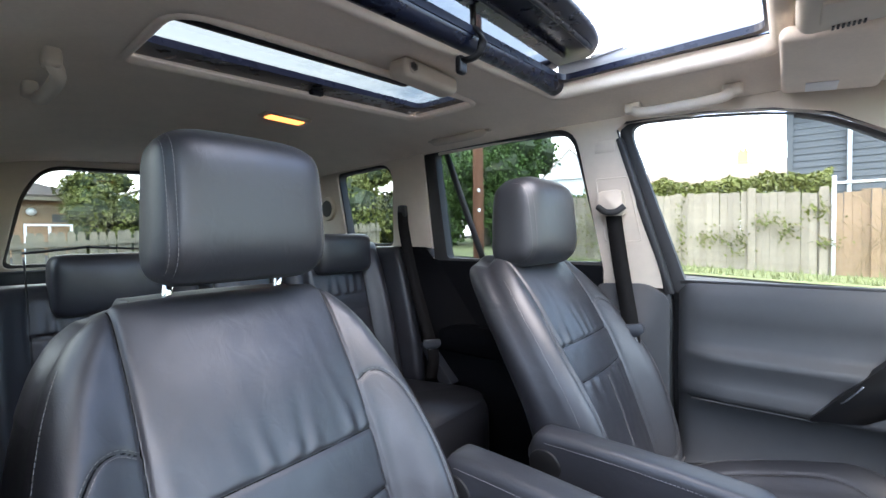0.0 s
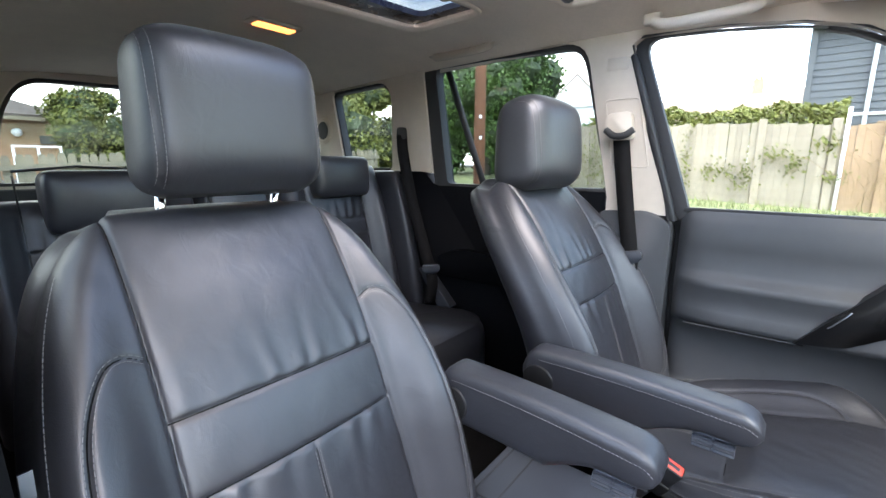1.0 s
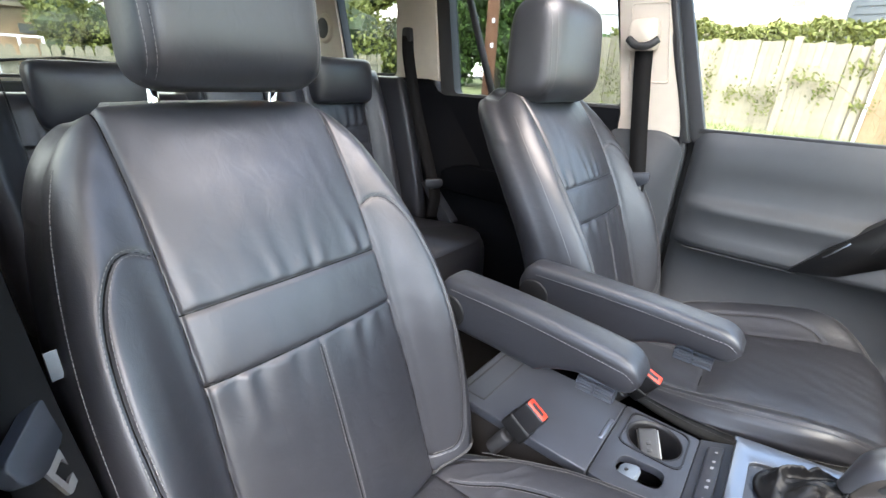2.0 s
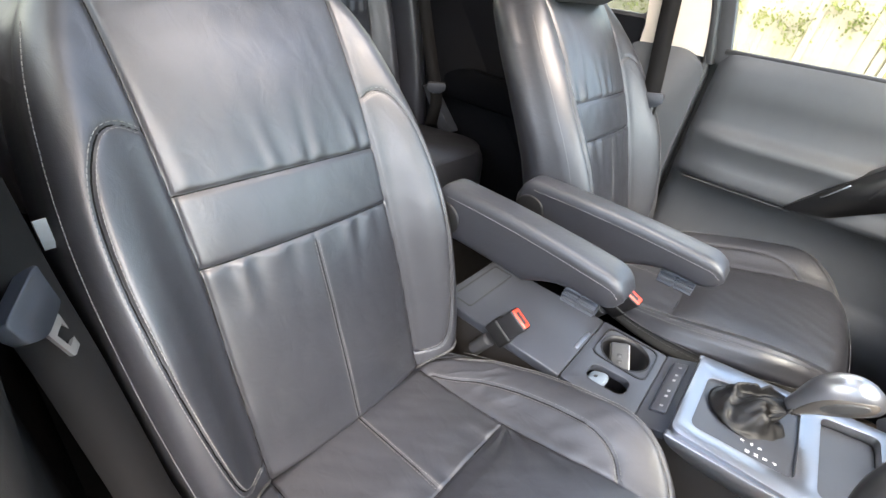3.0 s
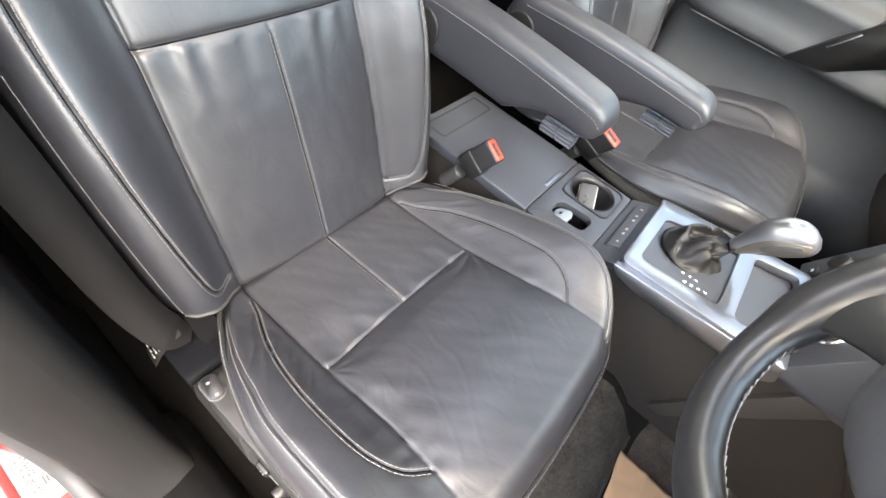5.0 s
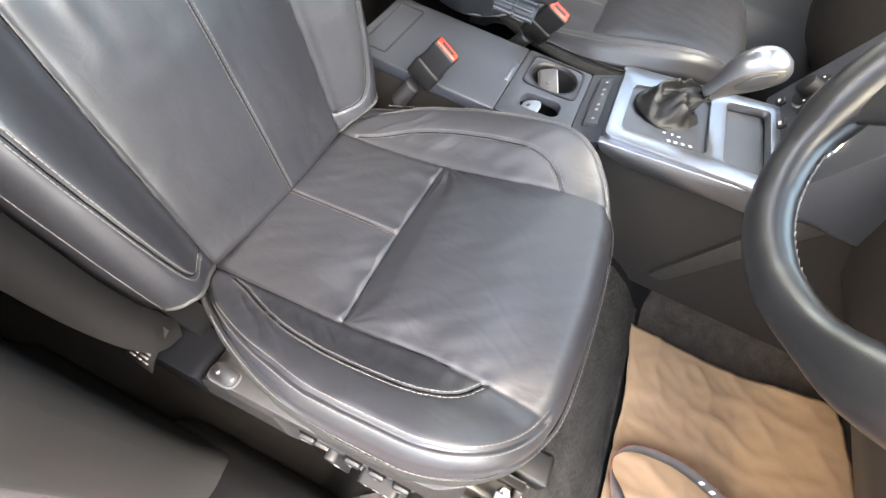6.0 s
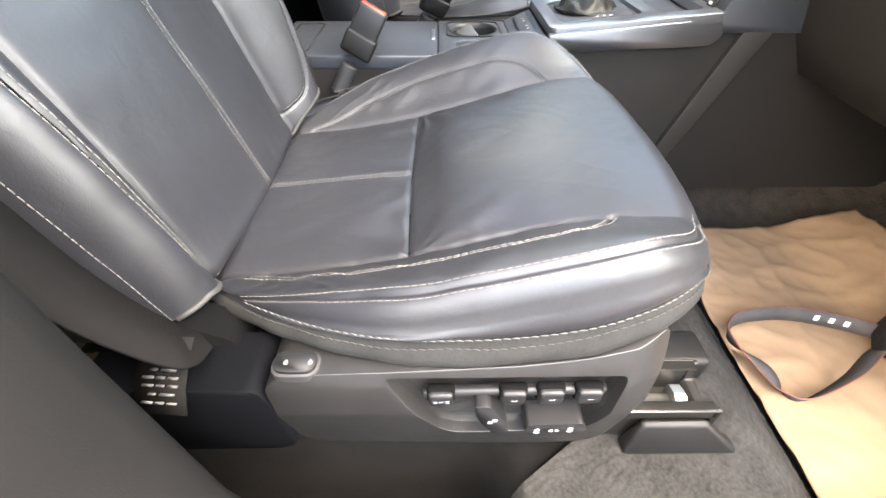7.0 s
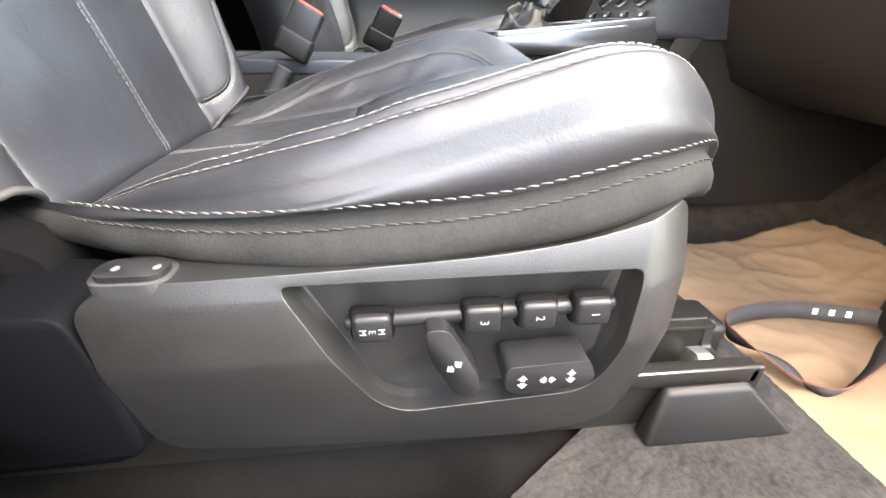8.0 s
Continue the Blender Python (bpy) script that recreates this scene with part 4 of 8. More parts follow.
# side walls, pillars and window frames
def side_wall(s):
    nm = "wall_east" if s > 0 else "wall_west"
    w = thing(nm, (0, 0, 0), "cream pillar trim over dark plastic lower trim with side windows", "wall", kind="structure")
    X0, X1 = side_x(0.705, s), side_x(0.745, s)
    a, b = min(X0, X1), max(X0, X1)
    front = rounded([(-0.106, 1.27), (0.059, 1.786), (-0.183, 1.772), (-0.33, 1.753), (-0.44, 1.722), (-0.56, 1.645), (-1.10, 1.27)], [0.02, 0.055, 0.06, 0.06, 0.06, 0.10, 0.02])
    rear = rounded([(0.083, 1.30), (0.182, 1.797), (0.50, 1.806), (0.848, 1.806), (0.786, 1.30)], [0.02, 0.075, 0.1, 0.03, 0.02])
    cargo = rounded([(1.03, 1.405), (1.36, 1.405), (1.442, 1.775), (1.03, 1.785)], [0.03, 0.03, 0.035, 0.10])
    outer = [(-0.092, 1.285), (0.090, 1.285), (0.850, 1.402), (1.96, 1.41), (1.96, 1.84), (-0.45, 1.84), (-1.25, 1.31), (-1.10, 1.275), (-0.56, 1.648), (-0.44, 1.725), (-0.33, 1.756), (-0.183, 1.775), (0.020, 1.785), (0.050, 1.762)]
    # the rear opening is cut out of the trim down to its lower edge
    cut = [p for p in rear if p[1] > 1.32]
    k0 = min(range(len(cut)), key=lambda i: cut[i][0] + cut[i][1])
    cut = cut[k0:] + cut[:k0]
    outer = outer[:2] + [(0.089, 1.33)] + [p for p in cut] + [(0.800, 1.395)] + outer[2:]
    if s < 0:
        def low(p):
            return (p[0], p[1] - 0.085 * max(0.0, p[1] - 1.285) / 0.545)
        front, rear, cargo, outer = ([low(p) for p in q] for q in (front, rear, cargo, outer))
        outer[0] = (0.010, 1.365)
    bm = bmesh.new()
    slab_with_holes(bm, outer, [cargo], "x", a, b)
    bevel_sharp(bm, 0.006, 2, 50)
    part("pillar_trim", bm, CREAM, w)
    # dark lower parts behind the front door
    bm = bmesh.new()
    c, d = sorted((side_x(0.712 if s > 0 else 0.775, s), side_x(0.82, s)))
    prism(bm, rounded([(0.105, 0.50), (1.96, 0.50), (1.96, 1.412), (0.85, 1.404), (0.79, 1.346), (0.095, 1.346)], [0.01, 0.01, 0.01, 0.03, 0.02, 0.01], 3), "x", c, d, 0.008, 2)
    part("lower_trim", bm, HINGE, w)
    # rear door's armrest and pocket
    if s > 0:
        bm = bmesh.new()
        prism(bm, rounded([(0.14, 0.985), (0.74, 0.985), (0.755, 1.06), (0.66, 1.10), (0.14, 1.085)], [0.02, 0.03, 0.03, 0.05, 0.02], 4), "x", 0.675, 0.718, 0.014, 3)
        part("rear_armrest", bm, HINGE, w, "dark plastic rear door armrest")
    # window seals
    for nm2, poly, wd in (("rear_window_frame", rear, (0.012, 0.060)), ("front_window_frame", front, (0.030, 0.012)), ("cargo_window_frame", cargo, (0.008, 0.008))):
        if s < 0 and nm2 == "front_window_frame":
            continue
        cy, cz = sum(p[0] for p in poly) / len(poly), sum(p[1] for p in poly) / len(poly)
        inner = []
        for p in poly:
            q = wd[1] if (p[0] > cy) == (nm2 != "front_window_frame") else wd[0]
            if nm2 == "front_window_frame":
                q = 0.034 if p[0] > -0.16 else 0.014
            top = 0.004 if nm2 == "front_window_frame" and p[1] > cz else 0.012
            if nm2 == "rear_window_frame" and p[1] < cz:
                top = -0.055
            inner.append((p[0] - math.copysign(q, p[0] - cy), p[1] - math.copysign(top, p[1] - cz)))
        bm = bmesh.new()
        e, f = sorted((side_x(0.732 if "front" in nm2 else 0.714, s), side_x(0.760, s)))
        slab_with_holes(bm, poly, [inner], "x", e, f)
        bevel_sharp(bm, 0.004, 2, 50)
        part(nm2, bm, RUBBER, w)
        bm = bmesh.new()
        e, f = sorted((side_x(0.752, s), side_x(0.756, s)))
        prism(bm, inner, "x", e, f)
        g = part(nm2.replace("frame", "pane"), bm, GLASS if "front" in nm2 else GLASS_DARK, w, smooth=False)
        g.visible_shadow = False
    bm = bmesh.new()
    e = side_x(0.745, s)
    tube(bm, [(e, 0.752, 1.80), (e, 0.662, 1.575), (e, 0.565, 1.34)], 0.014, 8, flat=0.8, up=(1, 0, 0))
    part("window_divider", bm, RUBBER, w)
    return w


wall_e = side_wall(1)
side_wall(-1)

# recessed slots of the belt guide and speaker on the passenger side
bm = bmesh.new()
slab_with_holes(bm, rounded([(0.115, 1.62), (0.015, 1.62), (-0.025, 1.42), (0.085, 1.42)], 0.012), [rounded([(0.111, 1.616), (0.019, 1.616), (-0.020, 1.424), (0.081, 1.424)], 0.010)], "x", 0.7035, 0.706)
part("belt_slot_edge", bm, CREAM, wall_e)
bm = bmesh.new()
box(bm, (0.7030, 0.055, 1.700), (0.7065, 0.115, 1.735), 0.001, 1)
part("airbag_badge", bm, CREAM, wall_e)
spk = thing("cargo_speaker", (0.700, 1.510, 1.598), "round black speaker in a cream bezel", "speaker")
for rr, dep, mm, nm in ((0.066, 0.016, CREAM, "bezel"), (0.050, 0.020, RUBBER, "cone")):
    bm = bmesh.new()
    bmesh.ops.create_cone(bm, cap_ends=True, segments=32, radius1=rr, radius2=rr * 0.86, depth=dep, matrix=Matrix.Rotation(radians(-90), 4, "Y"))
    bevel_sharp(bm, 0.003)
    part(nm, bm, mm, spk)


# passenger door
def door_panel():
    d = thing("front_door", (0, 0, 0), "dark grey plastic front passenger door with an armrest and black handle", "car door")
    prof = [(0.760, 1.300), (0.742, 1.308), (0.722, 1.300), (0.706, 1.270), (0.700, 1.215), (0.7015, 1.205), (0.699, 1.150), (0.690, 1.132), (0.668, 1.122), (0.660, 1.112), (0.662, 1.100),
            (0.676, 1.070), (0.668, 1.040), (0.660, 1.015), (0.664, 1.000), (0.690, 0.992), (0.704, 0.986), (0.704, 0.90), (0.702, 0.82), (0.690, 0.80), (0.668, 0.79), (0.664, 0.70), (0.676, 0.63), (0.70, 0.60), (0.77, 0.60)]
    secs = []
    for y in steps(-0.118, -1.12, 34):
        k = min(1, (-0.118 - y) / 0.06)
        rnd = 0.022 * (1 - math.sqrt(max(0, 1 - (1 - k) ** 2)))
        tap = 0.03 * max(0, (-y - 0.55) / 0.55) ** 2
        arm = min(1, max(0.25, (-y - 0.10) / 0.12))
        secs.append([(lerp(0.703, x, arm) + rnd - tap if z < 1.15 and z > 0.98 and x < 0.70 else x + rnd - tap, y, z) for x, z in prof])
    bm = bmesh.new()
    section_loft(bm, secs)
    part("door_panel", bm, DOORPLASTIC, d)
    bm = bmesh.new()
    box(bm, (0.7300, -1.10, 1.298), (0.752, -0.12, 1.3105), 0.003, 2)
    part("window_seal", bm, RUBBER, d, "black rubber window seal")
    # handle recess
    bm = bmesh.new()
    prism(bm, rounded([(-0.400, 1.000), (-0.492, 1.012), (-0.552, 1.050), (-0.640, 1.105), (-0.690, 1.190), (-0.560, 1.190), (-0.510, 1.132), (-0.470, 1.084)], [0.006, 0.01, 0.02, 0.02, 0.02, 0.02, 0.02, 0.02], 4), "x", 0.6535, 0.69, 0.0018)
    part("handle_recess", bm, GLOSSBLACK, d, "gloss black handle recess")
    bm = bmesh.new()
    tube(bm, curve_pts([(0.6530, -0.457, 1.054), (0.6495, -0.464, 1.062), (0.6495, -0.484, 1.088), (0.6530, -0.492, 1.099)], 14), 0.0026, 10, flat=0.6)
    part("handle", bm, SILVER, d, "slim bright door lever")
    bm = bmesh.new()
    prism(bm, rounded([(-0.530, 1.075), (-0.575, 1.090), (-0.600, 1.130), (-0.545, 1.120)], 0.012, 4), "x", 0.6520, 0.656, 0.001)
    part("switch_plate", bm, BOOTHIDE, d)
    bm = bmesh.new()
    tube(bm, [(0.668, y, 0.994) for y in steps(-0.16, -0.42, 12)], 0.0028, 6)
    part("seam_strip", bm, RUBBER, d)
    bm = bmesh.new()
    box(bm, (0.762, -1.16, 0.50), (0.780, 0.11, 1.30))
    part("door_core", bm, PLASTIC, d, smooth=False)
    bm = bmesh.new()
    box(bm, (0.783, -1.16, 0.50), (0.80, -0.10, 1.29))
    part("door_skin", bm, REDPAINT, d, "red painted outer skin", smooth=False)
    return d


door_panel()
# pillar foot and door seal on the passenger side
bm = bmesh.new()
prism(bm, rounded([(-0.100, 0.55), (0.105, 0.55), (0.105, 1.290), (-0.040, 1.298), (-0.100, 1.262)], [0.004, 0.004, 0.02, 0.03, 0.03], 5), "x", 0.692, 0.760, 0.014, 4)
part("pillar_foot", bm, DOORPLASTIC, wall_e)
bm = bmesh.new()
tube(bm, curve_pts([(0.712, -0.088, 0.60), (0.712, -0.088, 0.95), (0.712, -0.090, 1.27), (0.712, -0.024, 1.50), (0.712, 0.046, 1.735), (0.712, 0.010, 1.785), (0.712, -0.33, 1.760), (0.712, -0.55, 1.662), (0.712, -1.05, 1.31)], 60), [0.010] * 24 + [0.006] * 36, 10)
part("door_seal", bm, RUBBER, wall_e)
bm = bmesh.new()
prism(bm, [(-0.108, 1.27), (-0.092, 1.27), (0.052, 1.735), (0.037, 1.742)], "x", 0.701, 0.750, 0.004)
part("pillar_seal", bm, RUBBER, wall_e)

# tailgate with its window
gate = thing("tailgate", (0, 0, 0), "tailgate with dark lower trim and a rear window", "tailgate", kind="structure")
bm = bmesh.new()
win = rounded([(-0.465, 1.345), (0.535, 1.345), (0.475, 1.780), (-0.330, 1.752), (-0.405, 1.64)], [0.03, 0.05, 0.06, 0.07, 0.10])
slab_with_holes(bm, [(-0.68, 1.30), (0.75, 1.30), (0.75, 1.86), (-0.68, 1.775)], [win], "y", 1.92, 1.96)
bevel_sharp(bm, 0.006, 2, 50)
part("upper_trim", bm, CREAM, gate)
bm = bmesh.new()
box(bm, (-0.68, 1.90, 0.50), (0.75, 1.97, 1.335), 0.012, 3)
part("lower_trim", bm, DOORPLASTIC, gate)
bm = bmesh.new()
slab_with_holes(bm, win, [[(x * 0.975, z - math.copysign(0.012, z - 1.55)) for x, z in win]], "y", 1.94, 1.99)
part("window_seal", bm, RUBBER, gate, smooth=False)
bm = bmesh.new()
prism(bm, win, "y", 1.972, 1.976)
part("pane", bm, GLASS_DARK, gate, smooth=False).visible_shadow = False
bm = bmesh.new()
tube(bm, [(-0.40, 2.0, 1.40), (-0.20, 2.0, 1.42), (0.03, 2.0, 1.405)], 0.006, 6)
part("wiper", bm, RUBBER, gate)
bm = bmesh.new()
box(bm, (-0.70, 1.975, 0.50), (0.77, 2.02, 1.33), 0.02, 3)
part("outer_skin", bm, REDPAINT, gate, "red painted outer skin")

# driver's side: pillar foot, sill, rubber seal, red body
pil = thing("door_pillar", (0, 0, 0), "dark plastic door pillar and sill trim at the open driver's door", "pillar", kind="structure")
bm = bmesh.new()
secs = []
for z, y0, y1, xi, xo in ((0.55, -0.19, 0.28, -0.690, -0.795), (0.60, -0.13, 0.25, -0.695, -0.792), (0.66, -0.106, 0.21, -0.700, -0.788), (0.74, -0.088, 0.17, -0.700, -0.785), (0.90, -0.078, 0.14, -0.697, -0.780), (1.04, -0.068, 0.12, -0.692, -0.775), (1.15, -0.048, 0.115, -0.675, -0.765), (1.262, -0.045, 0.105, -0.650, -0.750), (1.36, -0.035, 0.12, -0.642, -0.745)):
    secs.append([(p[0], p[1], z) for p in rounded([(xi, y0 + 0.01), (xi, y1), (xo, y1), (xo, y0 + 0.02), ((xi + xo) / 2, y0)], 0.03, 4)])
section_loft(bm, secs)
part("pillar_foot", bm, PILLARPLASTIC, pil)
bm = bmesh.new()
prism(bm, rounded([(-0.672, 0.50), (-0.682, 0.585), (-0.71, 0.602), (-0.755, 0.600), (-0.788, 0.585), (-0.795, 0.545)], 0.012, 4), "y", -1.30, -0.02)
part("sill_trim", bm, PLASTIC, pil)
bm = bmesh.new()
tube(bm, curve_pts([(-0.800, -1.25, 0.600), (-0.800, -0.6, 0.600), (-0.800, -0.20, 0.603), (-0.800, -0.06, 0.635), (-0.797, -0.010, 0.72), (-0.787, 0.0, 0.9), (-0.775, 0.005, 1.25), (-0.745, 0.04, 1.5), (-0.700, 0.075, 1.76)], 70), 0.014, 12)
part("door_seal", bm, RUBBER, pil, "black rubber door seal")
bm = bmesh.new()
prism(bm, rounded([(-0.805, 0.40), (-0.805, 0.572), (-0.835, 0.580), (-0.870, 0.570), (-0.895, 0.535), (-0.905, 0.40)], 0.014, 4), "y", -1.35, 1.9)
part("red_sill", bm, REDPAINT, pil, "red painted body sill")
bm = bmesh.new()
prism(bm, rounded([(-0.805, 0.03), (-0.805, 0.20), (-0.865, 0.20), (-0.850, 0.06)], 0.012, 4), "z", 0.575, 1.30)
part("red_pillar", bm, REDPAINT, pil, "red painted door pillar")
# warning sticker on the red sill
YELLOW = mat("yellow_print", (0.22, 0.15, 0.006), 0.7, spec=0.1, var=0.04)
PAPERWHITE = mat("white_sticker", (0.22, 0.22, 0.215), 0.7, spec=0.1, var=0.03)


def text_obj(txt, size, m, material, parent, ext=0.0002):
    c = bpy.data.curves.new("lettering", "FONT")
    c.body, c.size, c.align_x, c.align_y, c.extrude = txt, size, "CENTER", "CENTER", ext
    ob = bpy.data.objects.new("lettering_curve", c)
    scene.collection.objects.link(ob)
    bpy.context.view_layer.update()
    me = bpy.data.meshes.new_from_object(ob.evaluated_get(bpy.context.evaluated_depsgraph_get()))
    bpy.data.objects.remove(ob)
    bpy.data.curves.remove(c)
    me.transform(m)
    me.materials.clear()
    me.materials.append(material)
    t = new("lettering", me)
    t.parent = parent
    return t


stk = thing("warning_sticker", (-0.8375, 0.030, 0.5812), "white and yellow warning sticker on the red sill", "sticker")
bm = bmesh.new()
prism(bm, rounded([(-0.018, -0.055), (0.030, -0.055), (0.030, 0.062), (-0.030, 0.062), (-0.030, -0.04)], 0.008, 4), "z", 0, 0.0006)
part("sheet", bm, PAPERWHITE, stk, smooth=False)
bm = bmesh.new()
box(bm, (0.012, -0.050, 0.0004), (0.029, 0.058, 0.0012))
part("band", bm, YELLOW, stk, "yellow warning band", smooth=False)
bm = bmesh.new()
bmesh.ops.create_cone(bm, cap_ends=True, segments=20, radius1=0.006, radius2=0.006, depth=0.0006, matrix=Matrix.Translation((-0.005, 0.045, 0.0012)))
part("dot", bm, RUBBER, stk, smooth=False)
text_obj("AIRBAG", 0.019, Matrix.Translation((-0.012, 0.0, 0.0012)) @ Matrix.Rotation(radians(90), 4, "Z"), RUBBER, stk)
for k, yy in enumerate((0.02, -0.02)):
    for q in range(3):
        bm = bmesh.new()
        box(bm, (-0.004 + q * 0.004, yy - 0.008 + q * 0.002, 0.0005), (-0.0015 + q * 0.004, yy + 0.008 - q * 0.003, 0.0012))
        part("pictogram_bar", bm, RUBBER, stk, smooth=False)


# ---- seat belts ----
def webbing(bm, pts, wid, across, thick=0.0014):
    """Flat strap along pts, its width lying along the given directions."""
    rings = []
    for i, p in enumerate(pts):
        p = Vector(p)
        a = Vector(across[min(i, len(across) - 1)]).normalized() * (wid[i] if isinstance(wid, list) else wid) / 2
        d = (Vector(pts[min(i + 1, len(pts) - 1)]) - Vector(pts[max(i - 1, 0)])).normalized()
        n = a.cross(d).normalized() * thick
        rings.append([p - a - n, p + a - n, p + a + n, p - a + n])
    section_loft(bm, rings)


def belt_tongue(parent, at, m):
    """Plastic tongue body with a slotted steel plate; m turns it."""
    bm = bmesh.new()
    prism(bm, rounded([(-0.034, -0.014), (0.034, -0.014), (0.036, 0.010), (0.018, 0.024), (-0.018, 0.024), (-0.036, 0.010)], 0.008, 4), "z", -0.006, 0.006, 0.003)
    bmesh.ops.transform(bm, matrix=Matrix.Translation(at) @ m, verts=bm.verts)
    t = part("tongue", bm, CONSOLE, parent, "black plastic belt tongue")
    bm = bmesh.new()
    slab_with_holes(bm, rounded([(-0.012, 0.020), (-0.013, 0.062), (0.013, 0.062), (0.012, 0.020)], 0.005, 4), [[(-0.007, 0.036), (0.007, 0.036), (0.007, 0.053), (-0.007, 0.053)]], "z", -0.0015, 0.0015)
    bmesh.ops.transform(bm, matrix=Matrix.Translation(at) @ m, verts=bm.verts)
    part("latch_plate", bm, STEEL, t, "slotted steel latch plate", smooth=False)


# driver's belt: from the pillar down past the tongue to the floor anchor
db = thing("seat_belt", (-0.63, 0.09, 0.62), "black driver's seat belt hanging beside the seat", "seat belt", "front seat belts")
db_inv = Matrix.Translation((0.63, -0.09, -0.62))


def belt_part(name, bm, material, parent, inv, label=""):
    bmesh.ops.transform(bm, matrix=inv, verts=bm.verts)
    return part(name, bm, material, parent, label)


bm = bmesh.new()
pts = curve_pts([(-0.655, 0.130, 1.60), (-0.653, 0.120, 1.40), (-0.650, 0.095, 1.20), (-0.648, 0.075, 1.125), (-0.644, 0.052, 1.05), (-0.641, 0.026, 0.95), (-0.638, 0.004, 0.87), (-0.630, -0.016, 0.815), (-0.618, -0.026, 0.785), (-0.604, -0.030, 0.772)], 60)
webbing(bm, pts, [0.047 - 0.026 * max(0.0, (i - 50) / 9) for i in range(60)], [Vector((0.96, 0.24, 0.10)).lerp(Vector((0.62, 0.72, 0.30)), max(0.0, (i - 36) / 23)) for i in range(60)])
belt_part("webbing", bm, WEBBING, db, db_inv)
ty = Vector((0.27, 0.0, -0.96)).normalized()
tx = Vector((0.48, 0.87, 0.13))
tx = (tx - ty * tx.dot(ty)).normalized()
TONGUE_M = Matrix((tx, ty, tx.cross(ty))).transposed().to_4x4()
belt_tongue(db, Vector((-0.650, 0.060, 1.132)) - Vector((-0.63, 0.09, 0.62)), TONGUE_M)
bm = bmesh.new()
box(bm, (-0.668, 0.095, 1.575), (-0.640, 0.165, 1.640), 0.008, 3)
belt_part("guide", bm, RUBBER, db, db_inv, "black belt guide")
GREYPRINT = mat("grey_print", (0.10, 0.10, 0.10), 0.7, var=0.1)
# printed label sewn on the lower webbing
bm = bmesh.new()
webbing(bm, [(-0.612, -0.012, 0.788), (-0.628, -0.010, 0.777), (-0.643, -0.009, 0.764), (-0.655, -0.009, 0.748)], 0.042, [(0.10, 0.98, -0.05)], 0.0006)
lab = belt_part("care_label", bm, WEBBING, db, db_inv, "black label with rows of white print")
along = Vector((0.10, 0.98, -0.05)).normalized()
for k in range(8):
    t = 0.12 + k * 0.105
    c = Vector((-0.6145, -0.012, 0.7880)).lerp(Vector((-0.6560, -0.009, 0.7500)), t) + Vector((-0.0007, 0, 0.0042 * math.sin(math.pi * t)))
    words = ((-0.005, 0.005), (0.005, 0.006)) if k < 2 else ((-0.010, 0.008), (0.0, 0.007), (0.010, 0.009)) if k % 3 else ((-0.006, 0.012), (0.006, 0.006))
    for off, wid in words:
        bm = bmesh.new()
        o = c + along * off
        webbing(bm, [o, o + Vector((-0.0006, 0.0005, -0.0015))], wid, [along], 0.0009)
        belt_part("print_bar", bm, GREYPRINT, lab, db_inv)

# passenger's belt
pb_ = thing("seat_belt", (0.68, 0.06, 0.62), "black passenger seat belt hanging from its cream pillar guide", "seat belt", "front seat belts")
pinv = Matrix.Translation((-0.68, -0.06, -0.62))
bm = bmesh.new()
pts = curve_pts([(0.690, 0.058, 1.535), (0.682, 0.045, 1.45), (0.672, 0.020, 1.30), (0.664, 0.000, 1.19), (0.662, -0.005, 1.12), (0.668, 0.005, 0.95), (0.676, 0.02, 0.70)], 40)
webbing(bm, pts, 0.047, [(-0.10, 0.98, 0.12)])
belt_part("webbing", bm, WEBBING, pb_, pinv)
bm = bmesh.new()
prism(bm, rounded([(0.018, 1.500), (0.100, 1.500), (0.098, 1.575), (0.028, 1.580)], 0.016, 4), "x", 0.672, 0.703, 0.008, 3)
belt_part("guide", bm, CREAM, pb_, pinv, "cream belt guide")
bm = bmesh.new()
tube(bm, curve_pts([(0.675, 0.018, 1.528), (0.668, 0.040, 1.512), (0.668, 0.070, 1.512), (0.675, 0.096, 1.530)], 12), 0.010, 10)
belt_part("guide_slot", bm, RUBBER, pb_, pinv)
belt_tongue(pb_, Vector((0.662, -0.004, 1.165)) - Vector((0.68, 0.06, 0.62)), Matrix.Rotation(radians(90), 4, "Y") @ Matrix.Rotation(radians(-100), 4, "Z"))

# rear belt on the passenger side
rb = thing("rear_seat_belt", (0.62, 0.80, 0.9), "black rear seat belt running down beside the bench", "seat belt")
rinv = Matrix.Translation((-0.62, -0.80, -0.9))
bm = bmesh.new()
pts = curve_pts([(0.690, 0.955, 1.555), (0.672, 0.930, 1.47), (0.660, 0.870, 1.28), (0.650, 0.790, 1.08), (0.640, 0.745, 0.97), (0.628, 0.75, 0.87)], 30)
webbing(bm, pts, 0.046, [(0.75, -0.62, 0.1)])
belt_part("webbing", bm, WEBBING, rb, rinv)
bm = bmesh.new()
prism(bm, rounded([(0.935, 1.535), (0.985, 1.535), (0.98, 1.585), (0.94, 1.585)], 0.01, 3), "x", 0.685, 0.705, 0.004)
belt_part("guide", bm, RUBBER, rb, rinv)
belt_tongue(rb, Vector((0.640, 0.752, 1.015)) - Vector((0.62, 0.80, 0.9)), Matrix.Rotation(radians(-40), 4, "Z") @ Matrix.Rotation(radians(90), 4, "X") @ Matrix.Rotation(radians(180), 4, "Z"))


